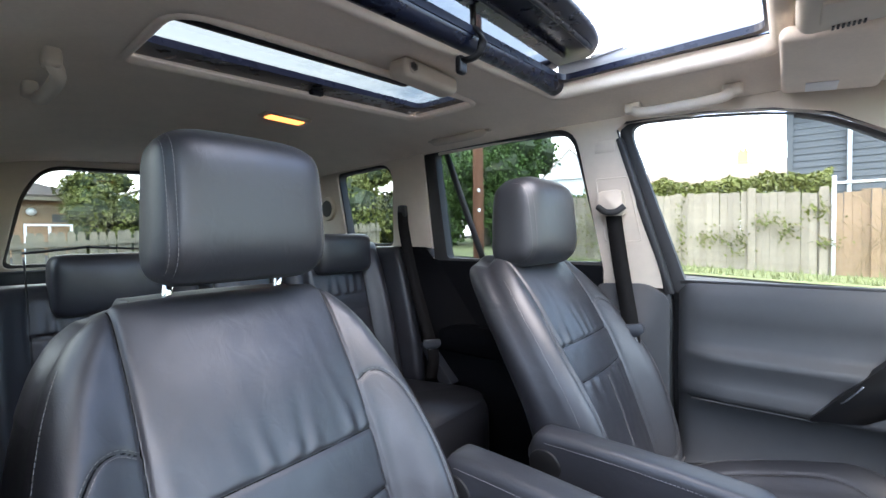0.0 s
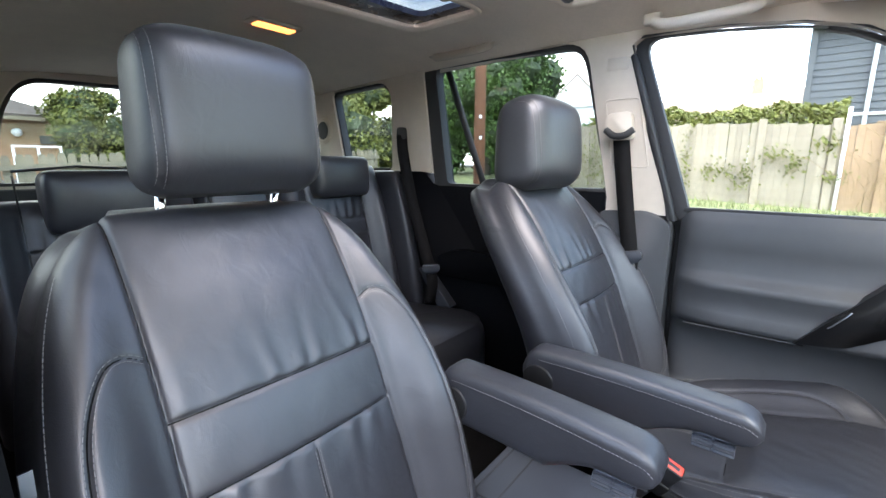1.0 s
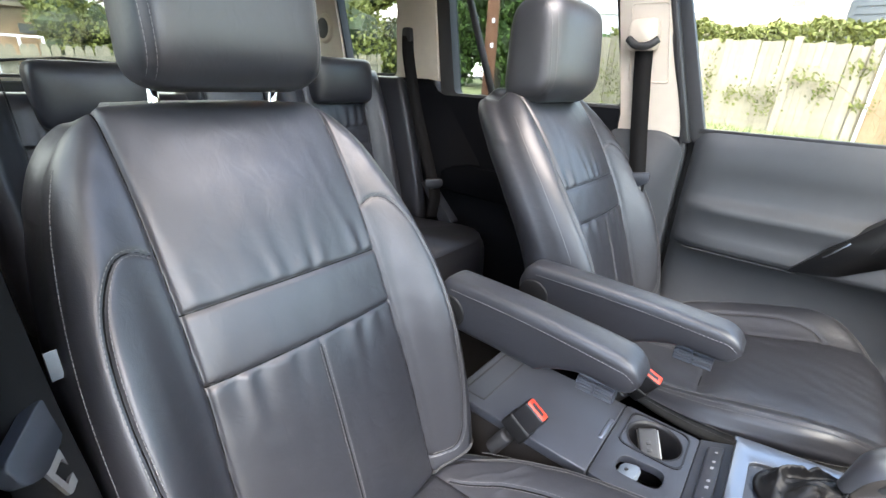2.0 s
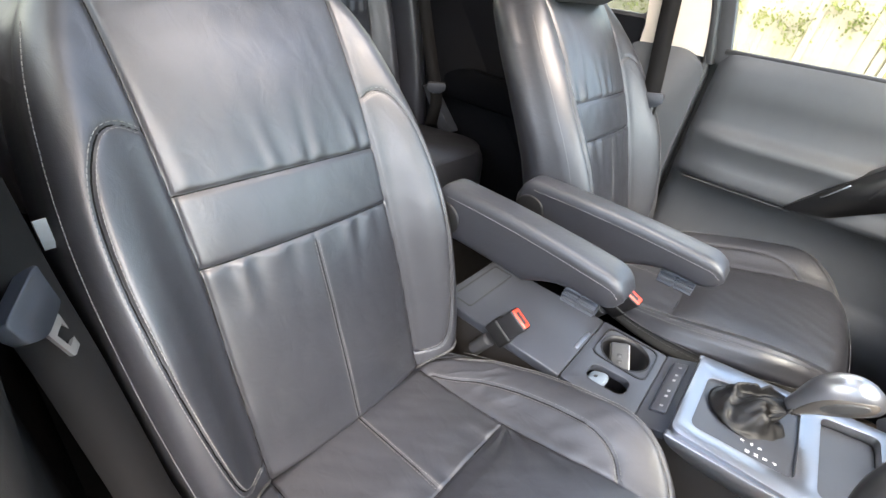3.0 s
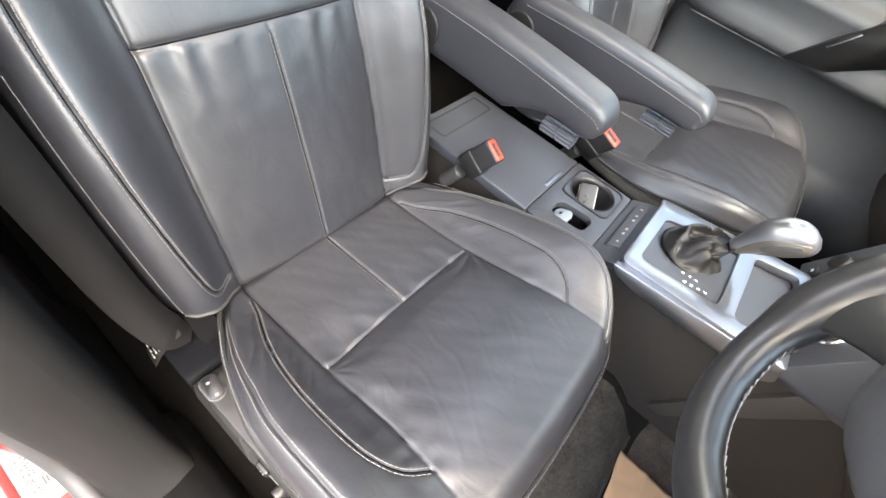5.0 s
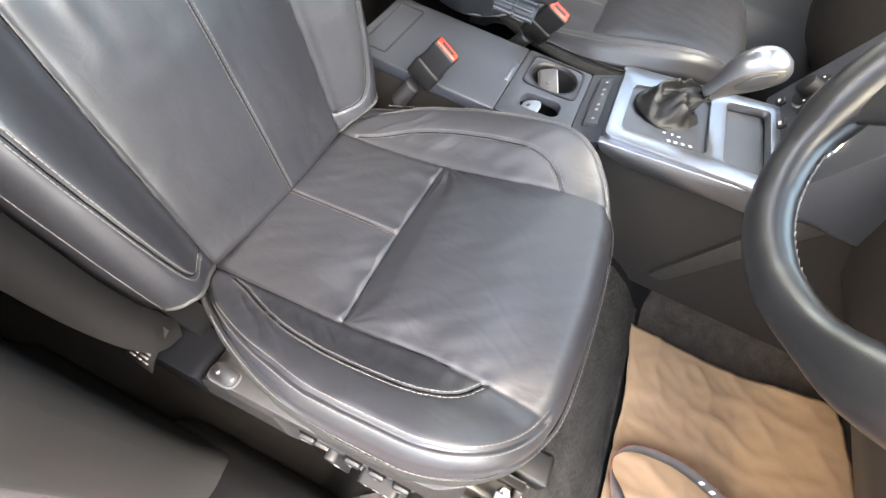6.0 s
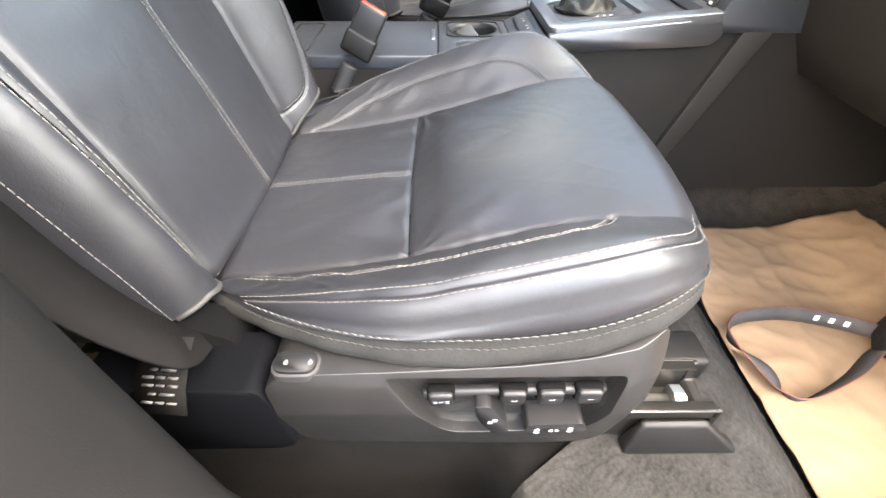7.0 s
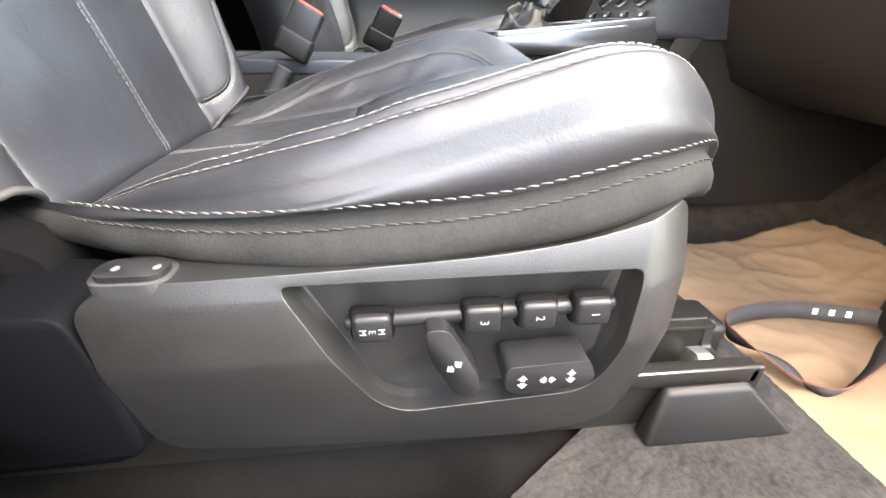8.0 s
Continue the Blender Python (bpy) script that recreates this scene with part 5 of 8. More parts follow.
# ---- rear bench ----
bench = thing("rear_bench", (0.03, 0.8, 0.6), "black leather rear bench seat with headrests", "car seat")
binv = Matrix.Translation((-0.03, -0.8, -0.6))


def pad(bm, lo, hi, r, bulge, n=14):
    """Soft pad: a box with strongly rounded edges and bulging faces."""
    c = [(a + b) / 2 for a, b in zip(lo, hi)]
    h = [(b - a) / 2 for a, b in zip(lo, hi)]
    rings = []
    for j in range(n + 1):
        t = -1 + 2 * j / n
        t = math.sin(t * math.pi / 2)
        k = (1 - abs(t) ** 6) ** (1 / 3.5) if abs(t) < 1 else 0.0
        k = max(k, 1 - min(1, r / min(h[0], h[1])) * 1.0) if abs(t) >= 1 else max(k, 1 - r / min(h[0], h[1]))
        ring = []
        for q in range(40):
            a = q / 40 * math.tau
            cx, sx_ = math.cos(a), math.sin(a)
            px = (h[0] - (1 - k) * r) * math.copysign(abs(cx) ** 0.35, cx)
            py = (h[1] - (1 - k) * r) * math.copysign(abs(sx_) ** 0.35, sx_)
            py -= bulge * (1 - (px / h[0]) ** 2) * (1 - t * t) * (1 if sx_ < 0 else 0)
            ring.append((c[0] + px, c[1] + py, c[2] + h[2] * t))
        rings.append(ring)
    section_loft(bm, rings)


def shear(bm, k, z0=0.85):
    for v in bm.verts:
        v.co.y += (v.co.z - z0) * k


def bench_back(x0, x1, pw, z1=1.425, thick=0.11):
    """Upholstered backrest: a gathered, seamed middle panel between raised side rolls."""
    c, hw = (x0 + x1) / 2, (x1 - x0) / 2
    z0 = 0.80
    rows = []
    for z in steps(z0, z1, 90):
        row = []
        for u in steps(-1, 1, 80):
            x = c + hw * (0.6 * u + 0.4 * math.sin(u * math.pi / 2))
            ax = abs(x - c)
            d = 0.0
            if ax > pw:
                t = (ax - pw) / max(0.02, hw - pw)
                d += 0.050 * pl(t, [(0, 0), (0.25, 0.45), (0.55, 1.0), (0.8, 0.9), (1.0, 0.5)]) * pl(z, [(0.8, 0.8), (1.1, 1.0), (1.3, 0.75), (1.425, 0.3)])
            else:
                d += 0.012 * (1 - (ax / pw) ** 2)
                for zz in (1.215, 1.150):
                    d -= groove(abs(z - zz), 0.007, 0.007)
                up = z - 1.215
                if 0 < up < 0.12:
                    d += 0.006 * math.sin(x * 150 + 4 * noise.noise(Vector((x * 18, z * 6, 2)))) * math.exp(-up / 0.04) * min(1, up / 0.01)
            d -= groove(abs(ax - pw), 0.008, 0.007)
            d += 0.002 * noise.noise(Vector((x * 9, z * 9, 1.2)))
            e = min(hw - ax, (z1 - z) + 0.003)
            if e < 0.045:
                q = 1 - max(e, 0) / 0.045
                d -= 0.045 * (1 - math.sqrt(max(0, 1 - q * q)))
            row.append(Vector((x, 0.945 + 0.25 * (z - 0.85) - d, z)))
        rows.append(row)
    bm, vv = grid_mesh(rows)
    rim = [r[0] for r in vv] + vv[-1][1:] + [r[-1] for r in reversed(vv[:-1])]
    back = [bm.verts.new((v.co.x, max(v.co.y + 0.02, 0.945 + 0.25 * (v.co.z - 0.85) + thick), v.co.z)) for v in rim]
    for i in range(len(rim) - 1):
        bm.faces.new((rim[i], rim[i + 1], back[i + 1], back[i]))
    bm.faces.new(back)
    bmesh.ops.recalc_face_normals(bm, faces=bm.faces)
    belt_part("backrest", bm, LEATHER_REAR, bench, binv)
    for sg in (-1, 1):
        # dark tube in the groove carries the shade of the seam fold
        bm = bmesh.new()
        tube(bm, [(c + sg * pw, 0.945 + 0.25 * (z - 0.85) + 0.003, z) for z in steps(0.86, 1.40, 30)], 0.0022, 6)
        belt_part("seam_fold_shade", bm, BOOTHIDE, bench, binv)


for x0, x1 in ((-0.58, -0.10), (-0.10, 0.17), (0.17, 0.64)):
    bm = bmesh.new()
    pad(bm, (x0 + 0.003, 0.44, 0.63), (x1 - 0.003, 1.00, 0.862), 0.055, 0.02)
    for v in bm.verts:
        if v.co.z > 0.78:
            v.co.z += 0.020 * math.exp(-((v.co.y - 0.55) / 0.12) ** 2) - 0.05 * max(0, v.co.y - 0.62)
    belt_part("cushion", bm, LEATHER_REAR, bench, binv)
bench_back(-0.60, -0.105, 0.140, 1.335)
bench_back(-0.100, 0.165, 0.095, 1.385)
bench_back(0.170, 0.655, 0.135)
for cx, dz in ((-0.325, -0.050), (0.430, 0.0)):
    bm = bmesh.new()
    pad(bm, (cx - 0.130, 1.005, 1.303 + dz), (cx + 0.130, 1.115, 1.462 + dz), 0.045, 0.014)
    belt_part("headrest", bm, LEATHER_REAR, bench, binv)
for cx in (-0.02, 0.035, 0.09):
    bm = bmesh.new()
    pad(bm, (cx - 0.026, 1.035, 1.375), (cx + 0.026, 1.075, 1.435), 0.015, 0.0)
    belt_part("folded_headrest_rib", bm, PLASTIC, bench, binv)
# padded filler between the backrest and the door
bm = bmesh.new()
pad(bm, (0.650, 0.850, 0.80), (0.722, 1.02, 1.405), 0.032, 0.02)
shear(bm, 0.22)
belt_part("side_bolster", bm, LEATHER_REAR, bench, binv, "black leather side filler by the door")
bm = bmesh.new()
prism(bm, rounded([(0.66, 0.86), (0.80, 1.00), (0.84, 1.00), (0.72, 0.84)], 0.012, 3), "x", 0.655, 0.70, 0.008, 3)
belt_part("anchor_cover", bm, CONSOLE, bench, binv, "smooth dark plastic belt anchor cover")


# ---- driver's seat: side trim, switches, rails, buckle, armrests ----
def seat_part(name, bm, material, seat, parent=None, label="", smooth=True):
    bmesh.ops.transform(bm, matrix=Matrix.Translation(-Vector(seat.location)), verts=bm.verts)
    return part(name, bm, material, parent or seat, label, smooth)


S = driver_seat
TRIM = rounded([(-0.094, 0.652), (-0.150, 0.644), (-0.322, 0.634), (-0.372, 0.645), (-0.394, 0.690), (-0.404, 0.770), (-0.402, 0.797), (-0.380, 0.791), (-0.345, 0.782), (-0.295, 0.775), (-0.20, 0.770), (-0.10, 0.767), (-0.083, 0.757), (-0.086, 0.735)],
               [0.02, 0.02, 0.03, 0.03, 0.03, 0.02, 0.014, 0.02, 0.03, 0.03, 0.03, 0.012, 0.012, 0.02], 4)
RECESS = rounded([(-0.178, 0.7635), (-0.3695, 0.7650), (-0.362, 0.705), (-0.350, 0.679), (-0.238, 0.671), (-0.222, 0.682)], [0.006, 0.006, 0.015, 0.02, 0.02, 0.02], 5)
bm = bmesh.new()
slab_with_holes(bm, TRIM, [RECESS], "x", -0.6440, -0.590)
bevel_sharp(bm, 0.0085, 4, 50)
for zc in (0.757, 0.753, 0.724, 0.719):
    bmesh.ops.bisect_plane(bm, geom=list(bm.verts) + list(bm.edges) + list(bm.faces), plane_co=(0, 0, zc), plane_no=(0, 0, 1))
for yc in (-0.372, -0.384, -0.392):
    bmesh.ops.bisect_plane(bm, geom=list(bm.verts) + list(bm.edges) + list(bm.faces), plane_co=(0, yc, 0), plane_no=(0, 1, 0))


def trim_bow(bm):
    """The panel is bent along a soft line: upper half leans in, lower half and front end turn under."""
    for v in bm.verts:
        v.co.x += 1.4 * max(0, -v.co.y - 0.372) ** 1.3 + 0.14 * max(0, v.co.z - 0.7215) + 0.22 * max(0, v.co.z - 0.755) + 0.15 * max(0, 0.7215 - v.co.z)


trim_bow(bm)
side_trim = seat_part("side_trim", bm, TRIMPLASTIC, S, None, "black grained plastic seat side panel")
bm = bmesh.new()
cen = Vector((0, -0.28, 0.72))
sections = []
for x, k in ((-0.6425, 1.0), (-0.634, 0.985), (-0.628, 0.955)):
    sections.append([(x, cen.y + (p[0] - cen.y) * k, cen.z + (p[1] - cen.z) * k) for p in RECESS])
loft(bm, sections, cap=False)
bm.faces.new([v for v in bm.verts if abs(v.co.x + 0.628) < 1e-5])
bmesh.ops.recalc_face_normals(bm, faces=bm.faces)
trim_bow(bm)
seat_part("switch_recess", bm, TRIMPLASTIC, S, side_trim, smooth=False)
bm = bmesh.new()
box(bm, (-0.6365, -0.359, 0.7350), (-0.626, -0.207, 0.7440), 0.004, 3)
for v in bm.verts:
    v.co.z -= 0.030 * (v.co.y + 0.282)
seat_part("switch_bar", bm, PLASTIC_SMOOTH, S, side_trim)
TEXT_M = Matrix(((0, 0, -1, 0), (0, -1, 0, 0), (-1, 0, 0, 0), (0, 0, 0, 1)))


def switch_button(y, z, chars):
    bm = bmesh.new()
    box(bm, (-0.6418, y - 0.0102, z - 0.0085), (-0.630, y + 0.0102, z + 0.0085), 0.0032, 3)
    b = seat_part("memory_button", bm, PLASTIC_SMOOTH, S, side_trim)
    # black box behind the button draws the shade in the gap round it
    bm = bmesh.new()
    box(bm, (-0.6378, y - 0.0118, z - 0.0100), (-0.629, y + 0.0118, z + 0.0100), 0.0035, 3)
    seat_part("button_gap", bm, SEAMDARK, S, b)
    n = len(chars)
    for i, c in enumerate(chars):
        m = Matrix.Translation(Vector((-0.6421, y - (i - (n - 1) / 2) * 0.0048, z)) - S.location) @ TEXT_M
        text_obj(c, 0.0068 if n == 1 else 0.0052, m, PALEPRINT, b, 0.0001)
    return b


for y, z, c in ((-0.343, 0.7410, "1"), (-0.312, 0.7405, "2"), (-0.2815, 0.7395, "3"), (-0.2225, 0.7375, "MEM")):
    switch_button(y, z, c)
# recline lever and cushion rocker
bm = bmesh.new()
prism(bm, rounded([(-0.249, 0.741), (-0.262, 0.7405), (-0.280, 0.706), (-0.281, 0.692), (-0.268, 0.692), (-0.252, 0.722)], 0.006, 4), "x", -0.6475, -0.628, 0.004, 3)
lever = seat_part("recline_lever", bm, PLASTIC_SMOOTH, S, side_trim)
bm = bmesh.new()
prism(bm, rounded([(-0.294, 0.7140), (-0.342, 0.7160), (-0.347, 0.702), (-0.342, 0.697), (-0.300, 0.6940), (-0.294, 0.699)], 0.005, 4), "x", -0.6500, -0.628, 0.005, 3)
rock = seat_part("position_switch", bm, PLASTIC_SMOOTH, S, side_trim)


def arrow(parent, x, y, z, ang, size=0.0045):
    bm = bmesh.new()
    for sgn in (-1, 1):
        pts = [(0.0008 * sgn, -0.35 * size), (0.55 * size * sgn, -0.35 * size), (0.55 * size * sgn, -0.75 * size), (1.35 * size * sgn, 0), (0.55 * size * sgn, 0.75 * size), (0.55 * size * sgn, 0.35 * size), (0.0008 * sgn, 0.35 * size)]
        c, s = math.cos(ang), math.sin(ang)
        pts = [(y + a * c - b * s, z + a * s + b * c) for a, b in pts]
        prism(bm, pts, "x", x - 0.0004, x + 0.0006)
    seat_part("arrow_mark", bm, PALEPRINT, S, parent, smooth=False)


arrow(lever, -0.6476, -0.2655, 0.7155, radians(-35), 0.0038)
arrow(rock, -0.6501, -0.304, 0.7030, radians(90), 0.0036)
arrow(rock, -0.6501, -0.3185, 0.7035, 0, 0.0034)
arrow(rock, -0.6501, -0.332, 0.7050, radians(90), 0.0036)
# lumbar rocker on top of the trim
bm = bmesh.new()
prism(bm, rounded([(-0.637, -0.090), (-0.637, -0.128), (-0.613, -0.128), (-0.613, -0.090)], 0.012, 6), "z", 0.755, 0.7690, 0.001, 2)
seat_part("switch_rim", bm, RUBBER, S, side_trim, "dark oval switch rim")
bm = bmesh.new()
prism(bm, rounded([(-0.6345, -0.0925), (-0.6345, -0.1255), (-0.6155, -0.1255), (-0.6155, -0.0925)], 0.0094, 6), "z", 0.764, 0.7722, 0.003, 3)
lum = seat_part("lumbar_switch", bm, PLASTIC_SMOOTH, S, side_trim)
for yy in (-0.102, -0.121):
    bm = bmesh.new()
    prism(bm, rounded([(-0.6285, yy - 0.0012), (-0.626, yy - 0.0022), (-0.6228, yy), (-0.626, yy + 0.0022), (-0.6285, yy + 0.0012)], 0.001, 2), "z", 0.7721, 0.7725)
    seat_part("arrow_mark", bm, GREYPRINT, S, lum, smooth=False)
# rear lower cover
bm = bmesh.new()
prism(bm, rounded([(-0.080, 0.756), (0.06, 0.760), (0.12, 0.690), (0.10, 0.650), (-0.093, 0.655), (-0.091, 0.700)], [0.012, 0.01, 0.02, 0.02, 0.018, 0.02], 4), "x", -0.642, -0.585, 0.006, 3)
seat_part("rear_cover", bm, HINGE, S, None, "smooth blue-black hinge cover")
# hinge bracket and fabric roll at the backrest's foot
bm = bmesh.new()
prism(bm, rounded([(-0.060, 0.70), (0.05, 0.70), (0.07, 0.80), (0.04, 0.815), (0.0, 0.79), (-0.05, 0.765)], 0.01, 4), "x", -0.600, -0.570, 0.004)
seat_part("hinge_cover", bm, SEAMDARK, S)
# underframe, rails
bm = bmesh.new()
box(bm, (-0.600, -0.40, 0.630), (-0.12, 0.05, 0.705), 0.02, 3)
seat_part("underframe", bm, RUBBER, S)


EDGESTEEL = mat("pale_rail_steel", (0.20, 0.195, 0.19), 0.38, metal=0.9, var=0.3, scale=120)


def rail(x):
    bm = bmesh.new()
    prism(bm, [(x - 0.028, 0.612), (x - 0.028, 0.660), (x - 0.022, 0.660), (x - 0.022, 0.620), (x + 0.022, 0.620), (x + 0.022, 0.660), (x + 0.028, 0.660), (x + 0.028, 0.612)], "y", -0.490, 0.10)
    r = seat_part("rail", bm, IRON, S, None, "steel seat rail", smooth=False)
    for g in (-1, 1):
        # rolled lip: thin bright tube along the edge of a dark flange
        bm = bmesh.new()
        prism(bm, rounded([(x + g * 0.030, 0.650), (x + g * 0.030, 0.664), (x + g * 0.018, 0.664), (x + g * 0.018, 0.660), (x + g * 0.026, 0.660), (x + g * 0.026, 0.650)], 0.001, 2), "y", -0.496, -0.30)
        bmesh.ops.recalc_face_normals(bm, faces=bm.faces)
        seat_part("rail_lip", bm, IRON, S, r)
        bm = bmesh.new()
        tube(bm, [(x + g * 0.0287, -0.495, 0.6634), (x + g * 0.0287, -0.33, 0.6634)], 0.0014, 8)
        seat_part("bright_edge", bm, EDGESTEEL, S, r, "bright steel rail edge")
    bm = bmesh.new()
    prism(bm, rounded([(x - 0.030, 0.612), (x + 0.030, 0.612), (x + 0.030, 0.664), (x + 0.024, 0.664), (x + 0.020, 0.640), (x - 0.020, 0.640), (x - 0.024, 0.664), (x - 0.030, 0.664)], 0.003, 3), "y", -0.500, -0.492, 0.001)
    seat_part("rail_end", bm, IRON, S, r)
    bm = bmesh.new()
    tube(bm, [(x - 0.004, -0.470, 0.642), (x - 0.004, -0.30, 0.642)], 0.0055, 10)
    seat_part("screw_rod", bm, STEEL, S, r, "bare steel screw rod")
    bm = bmesh.new()
    prism(bm, rounded([(x - 0.016, 0.632), (x - 0.016, 0.656), (x - 0.008, 0.660), (x + 0.006, 0.656), (x + 0.006, 0.632)], 0.003, 3), "y", -0.474, -0.462, 0.001)
    seat_part("rod_bracket", bm, STEEL, S, r, smooth=False)
    for k in range(2):
        bm = bmesh.new()
        bmesh.ops.create_cone(bm, cap_ends=True, segments=6, radius1=0.0085, radius2=0.0085, depth=0.007, matrix=Matrix.Translation((x + 0.010, -0.482 - 0.018 * k, 0.6235)))
        bmesh.ops.create_cone(bm, cap_ends=True, segments=16, radius1=0.0045, radius2=0.0040, depth=0.007, matrix=Matrix.Translation((x + 0.010, -0.482 - 0.018 * k, 0.629)))
        seat_part("nut", bm, STEEL, S, r, smooth=False)
    # black end cover on the outer side
    bm = bmesh.new()
    loft(bm, [[(x - 0.050, -0.408, 0.611), (x - 0.050, -0.530, 0.611), (x - 0.031, -0.530, 0.611), (x - 0.031, -0.408, 0.611)],
              [(x - 0.040, -0.420, 0.656), (x - 0.040, -0.485, 0.656), (x - 0.031, -0.485, 0.656), (x - 0.031, -0.420, 0.656)]])
    bmesh.ops.recalc_face_normals(bm, faces=bm.faces)
    bevel_sharp(bm, 0.005, 3)
    seat_part("rail_cover", bm, PLASTIC, S, r, "black plastic rail end cover")


rail(-0.585)
rail(-0.170)
bm = bmesh.new()
box(bm, (-0.548, -0.532, 0.585), (-0.500, -0.42, 0.646), 0.008, 3)
seat_part("motor_box", bm, PLASTIC, S)
bm = bmesh.new()
box(bm, (-0.110, -0.46, 0.60), (-0.075, -0.40, 0.67), 0.006, 2)
seat_part("rail_foot", bm, STEEL, S)


def buckle(seat, base, tip):
    """Red-topped belt buckle on a bellows stalk."""
    base, tip = Vector(base), Vector(tip)
    d = (tip - base).normalized()
    side = Vector((0, -1, 0)).cross(d).normalized()
    bm = bmesh.new()
    n = 18
    tube(bm, [base.lerp(base + d * 0.05, i / n) for i in range(n + 1)], [0.012 + 0.0025 * (i % 2) for i in range(n + 1)], 12)
    seat_part("buckle_stalk", bm, RUBBER, seat)
    f = Matrix((side, side.cross(d) * -1, d)).transposed().to_4x4()
    f.translation = tip
    bm = bmesh.new()
    box(bm, (-0.012, -0.022, -0.062), (0.012, 0.022, 0.0), 0.004, 3)
    bmesh.ops.transform(bm, matrix=f, verts=bm.verts)
    b = seat_part("buckle", bm, PLASTIC_SMOOTH, seat, None, "black belt buckle with a red release button")
    bm = bmesh.new()
    box(bm, (-0.0095, -0.0195, -0.006), (0.0095, 0.0195, 0.0022), 0.003, 3)
    bmesh.ops.transform(bm, matrix=f, verts=bm.verts)
    seat_part("release_button", bm, RED, seat, b, "bright red release button")
    bm = bmesh.new()
    box(bm, (-0.0025, -0.013, 0.0), (0.0065, 0.013, 0.0026), 0.001, 1)
    bmesh.ops.transform(bm, matrix=f, verts=bm.verts)
    seat_part("slot", bm, RUBBER, seat, b, smooth=False)
    bm = bmesh.new()
    box(bm, (-0.0145, -0.025, -0.075), (0.0145, 0.025, -0.040), 0.005, 3)
    bmesh.ops.transform(bm, matrix=f, verts=bm.verts)
    seat_part("buckle_boot", bm, PLASTIC, seat, b)


buckle(driver_seat, (-0.108, -0.055, 0.775), (-0.092, -0.125, 0.897))
buckle(passenger_seat, (0.183, -0.169, 0.785), (0.160, -0.232, 0.900))


def armrest(seat, x0, x1, y_front, y_back, z_top_front, z_top_back):
    """Padded armrest, stitched along its sides, with a round hinge and a height wheel."""
    n = 44
    secs = []
    for k in range(n + 1):
        t = k / n
        y = lerp(y_front, y_back, t)
        top = lerp(z_top_front, z_top_back, t) + 0.006 * math.sin(math.pi * t)
        d = (y - y_front)
        hgt = 0.058 + 0.042 * min(1, max(0, (t - 0.18) / 0.25)) ** 1.5
        r = 0.034
        q = 1.0 if d > r else math.sqrt(max(0.0, 1 - (1 - d / r) ** 2))
        e = (y_back - y)
        if e < 0.03:
            q = min(q, math.sqrt(max(0.05, 1 - (1 - e / 0.03) ** 2)))
        q = max(q, 0.12)
        cz = top - hgt / 2
        cx = (x0 + x1) / 2
        hw = (x1 - x0) / 2 * (0.72 + 0.28 * q)
        hh = hgt / 2 * q
        ring = []
        for j in range(28):
            a = j / 28 * math.tau
            c, s = math.cos(a), math.sin(a)
            ring.append((cx + hw * math.copysign(abs(c) ** 0.42, c), y, cz + hh * math.copysign(abs(s) ** 0.42, s)))
        secs.append(ring)
    bm = bmesh.new()
    section_loft(bm, secs)
    arm = seat_part("armrest", bm, LEATHER, seat, None, "padded black leather armrest with side stitching")
    for xs_ in ((x0, -1), (x1, 1)):
        bm = bmesh.new()
        run = []
        for k in range(60):
            t = 0.02 + 0.9 * k / 59
            y = lerp(y_front, y_back, t)
            top = lerp(z_top_front, z_top_back, t) + 0.006 * math.sin(math.pi * t)
            run.append(Vector((xs_[0] + xs_[1] * 0.0002, y, top - 0.019 - (0.012 * max(0, 1 - t / 0.05)))))
        run = resample(run, 0.0056)
        for a, b in zip(run, run[1:]):
            tube(bm, [a, a + (b - a) * 0.65], 0.0006, 5)
        seat_part("armrest_stitching", bm, THREAD, seat, arm)
    yb = y_back - 0.035
    bm = bmesh.new()
    zt = z_top_back - 0.06
    bmesh.ops.create_cone(bm, cap_ends=True, segments=32, radius1=0.030, radius2=0.030, depth=x1 - x0 + 0.006, matrix=Matrix.Translation(((x0 + x1) / 2, yb, zt)) @ Matrix.Rotation(radians(90), 4, "Y"))
    bevel_sharp(bm, 0.003)
    seat_part("hinge_cap", bm, PLASTIC, seat, arm)
    # ribbed height knob under the front, its axis along the armrest
    xk, zk = x0 + 0.022, z_top_front - 0.073
    bm = bmesh.new()
    rings = []
    for yk, rk in ((0.030, 0.010), (0.031, 0.012), (0.056, 0.012), (0.057, 0.0105), (0.059, 0.0105), (0.060, 0.012), (0.084, 0.012), (0.085, 0.010)):
        rings.append([(xk + rk * (1.12 if j % 4 < 2 else 0.94) * math.cos(j / 48 * math.tau), y_front + yk, zk + rk * (1.12 if j % 4 < 2 else 0.94) * math.sin(j / 48 * math.tau)) for j in range(48)])
    section_loft(bm, rings)
    seat_part("height_knob", bm, CONSOLE, seat, arm, "ribbed black height knob", smooth=False)
    return arm


armrest(driver_seat, -0.122, -0.058, -0.268, 0.085, 1.072, 1.092)
armrest(passenger_seat, 0.1207, 0.1786, -0.341, 0.027, 1.052, 1.060)
# seat label on the driver's backrest side
bm = bmesh.new()
webbing(bm, [(-0.6165, 0.132, 1.165), (-0.6165, 0.138, 1.146), (-0.6165, 0.144, 1.127)], 0.010, [(1.0, 0.1, 0.0)], 0.0005)
seat_part("seat_tag", bm, PALEPRINT, S, None, "small white seat tag", smooth=False)

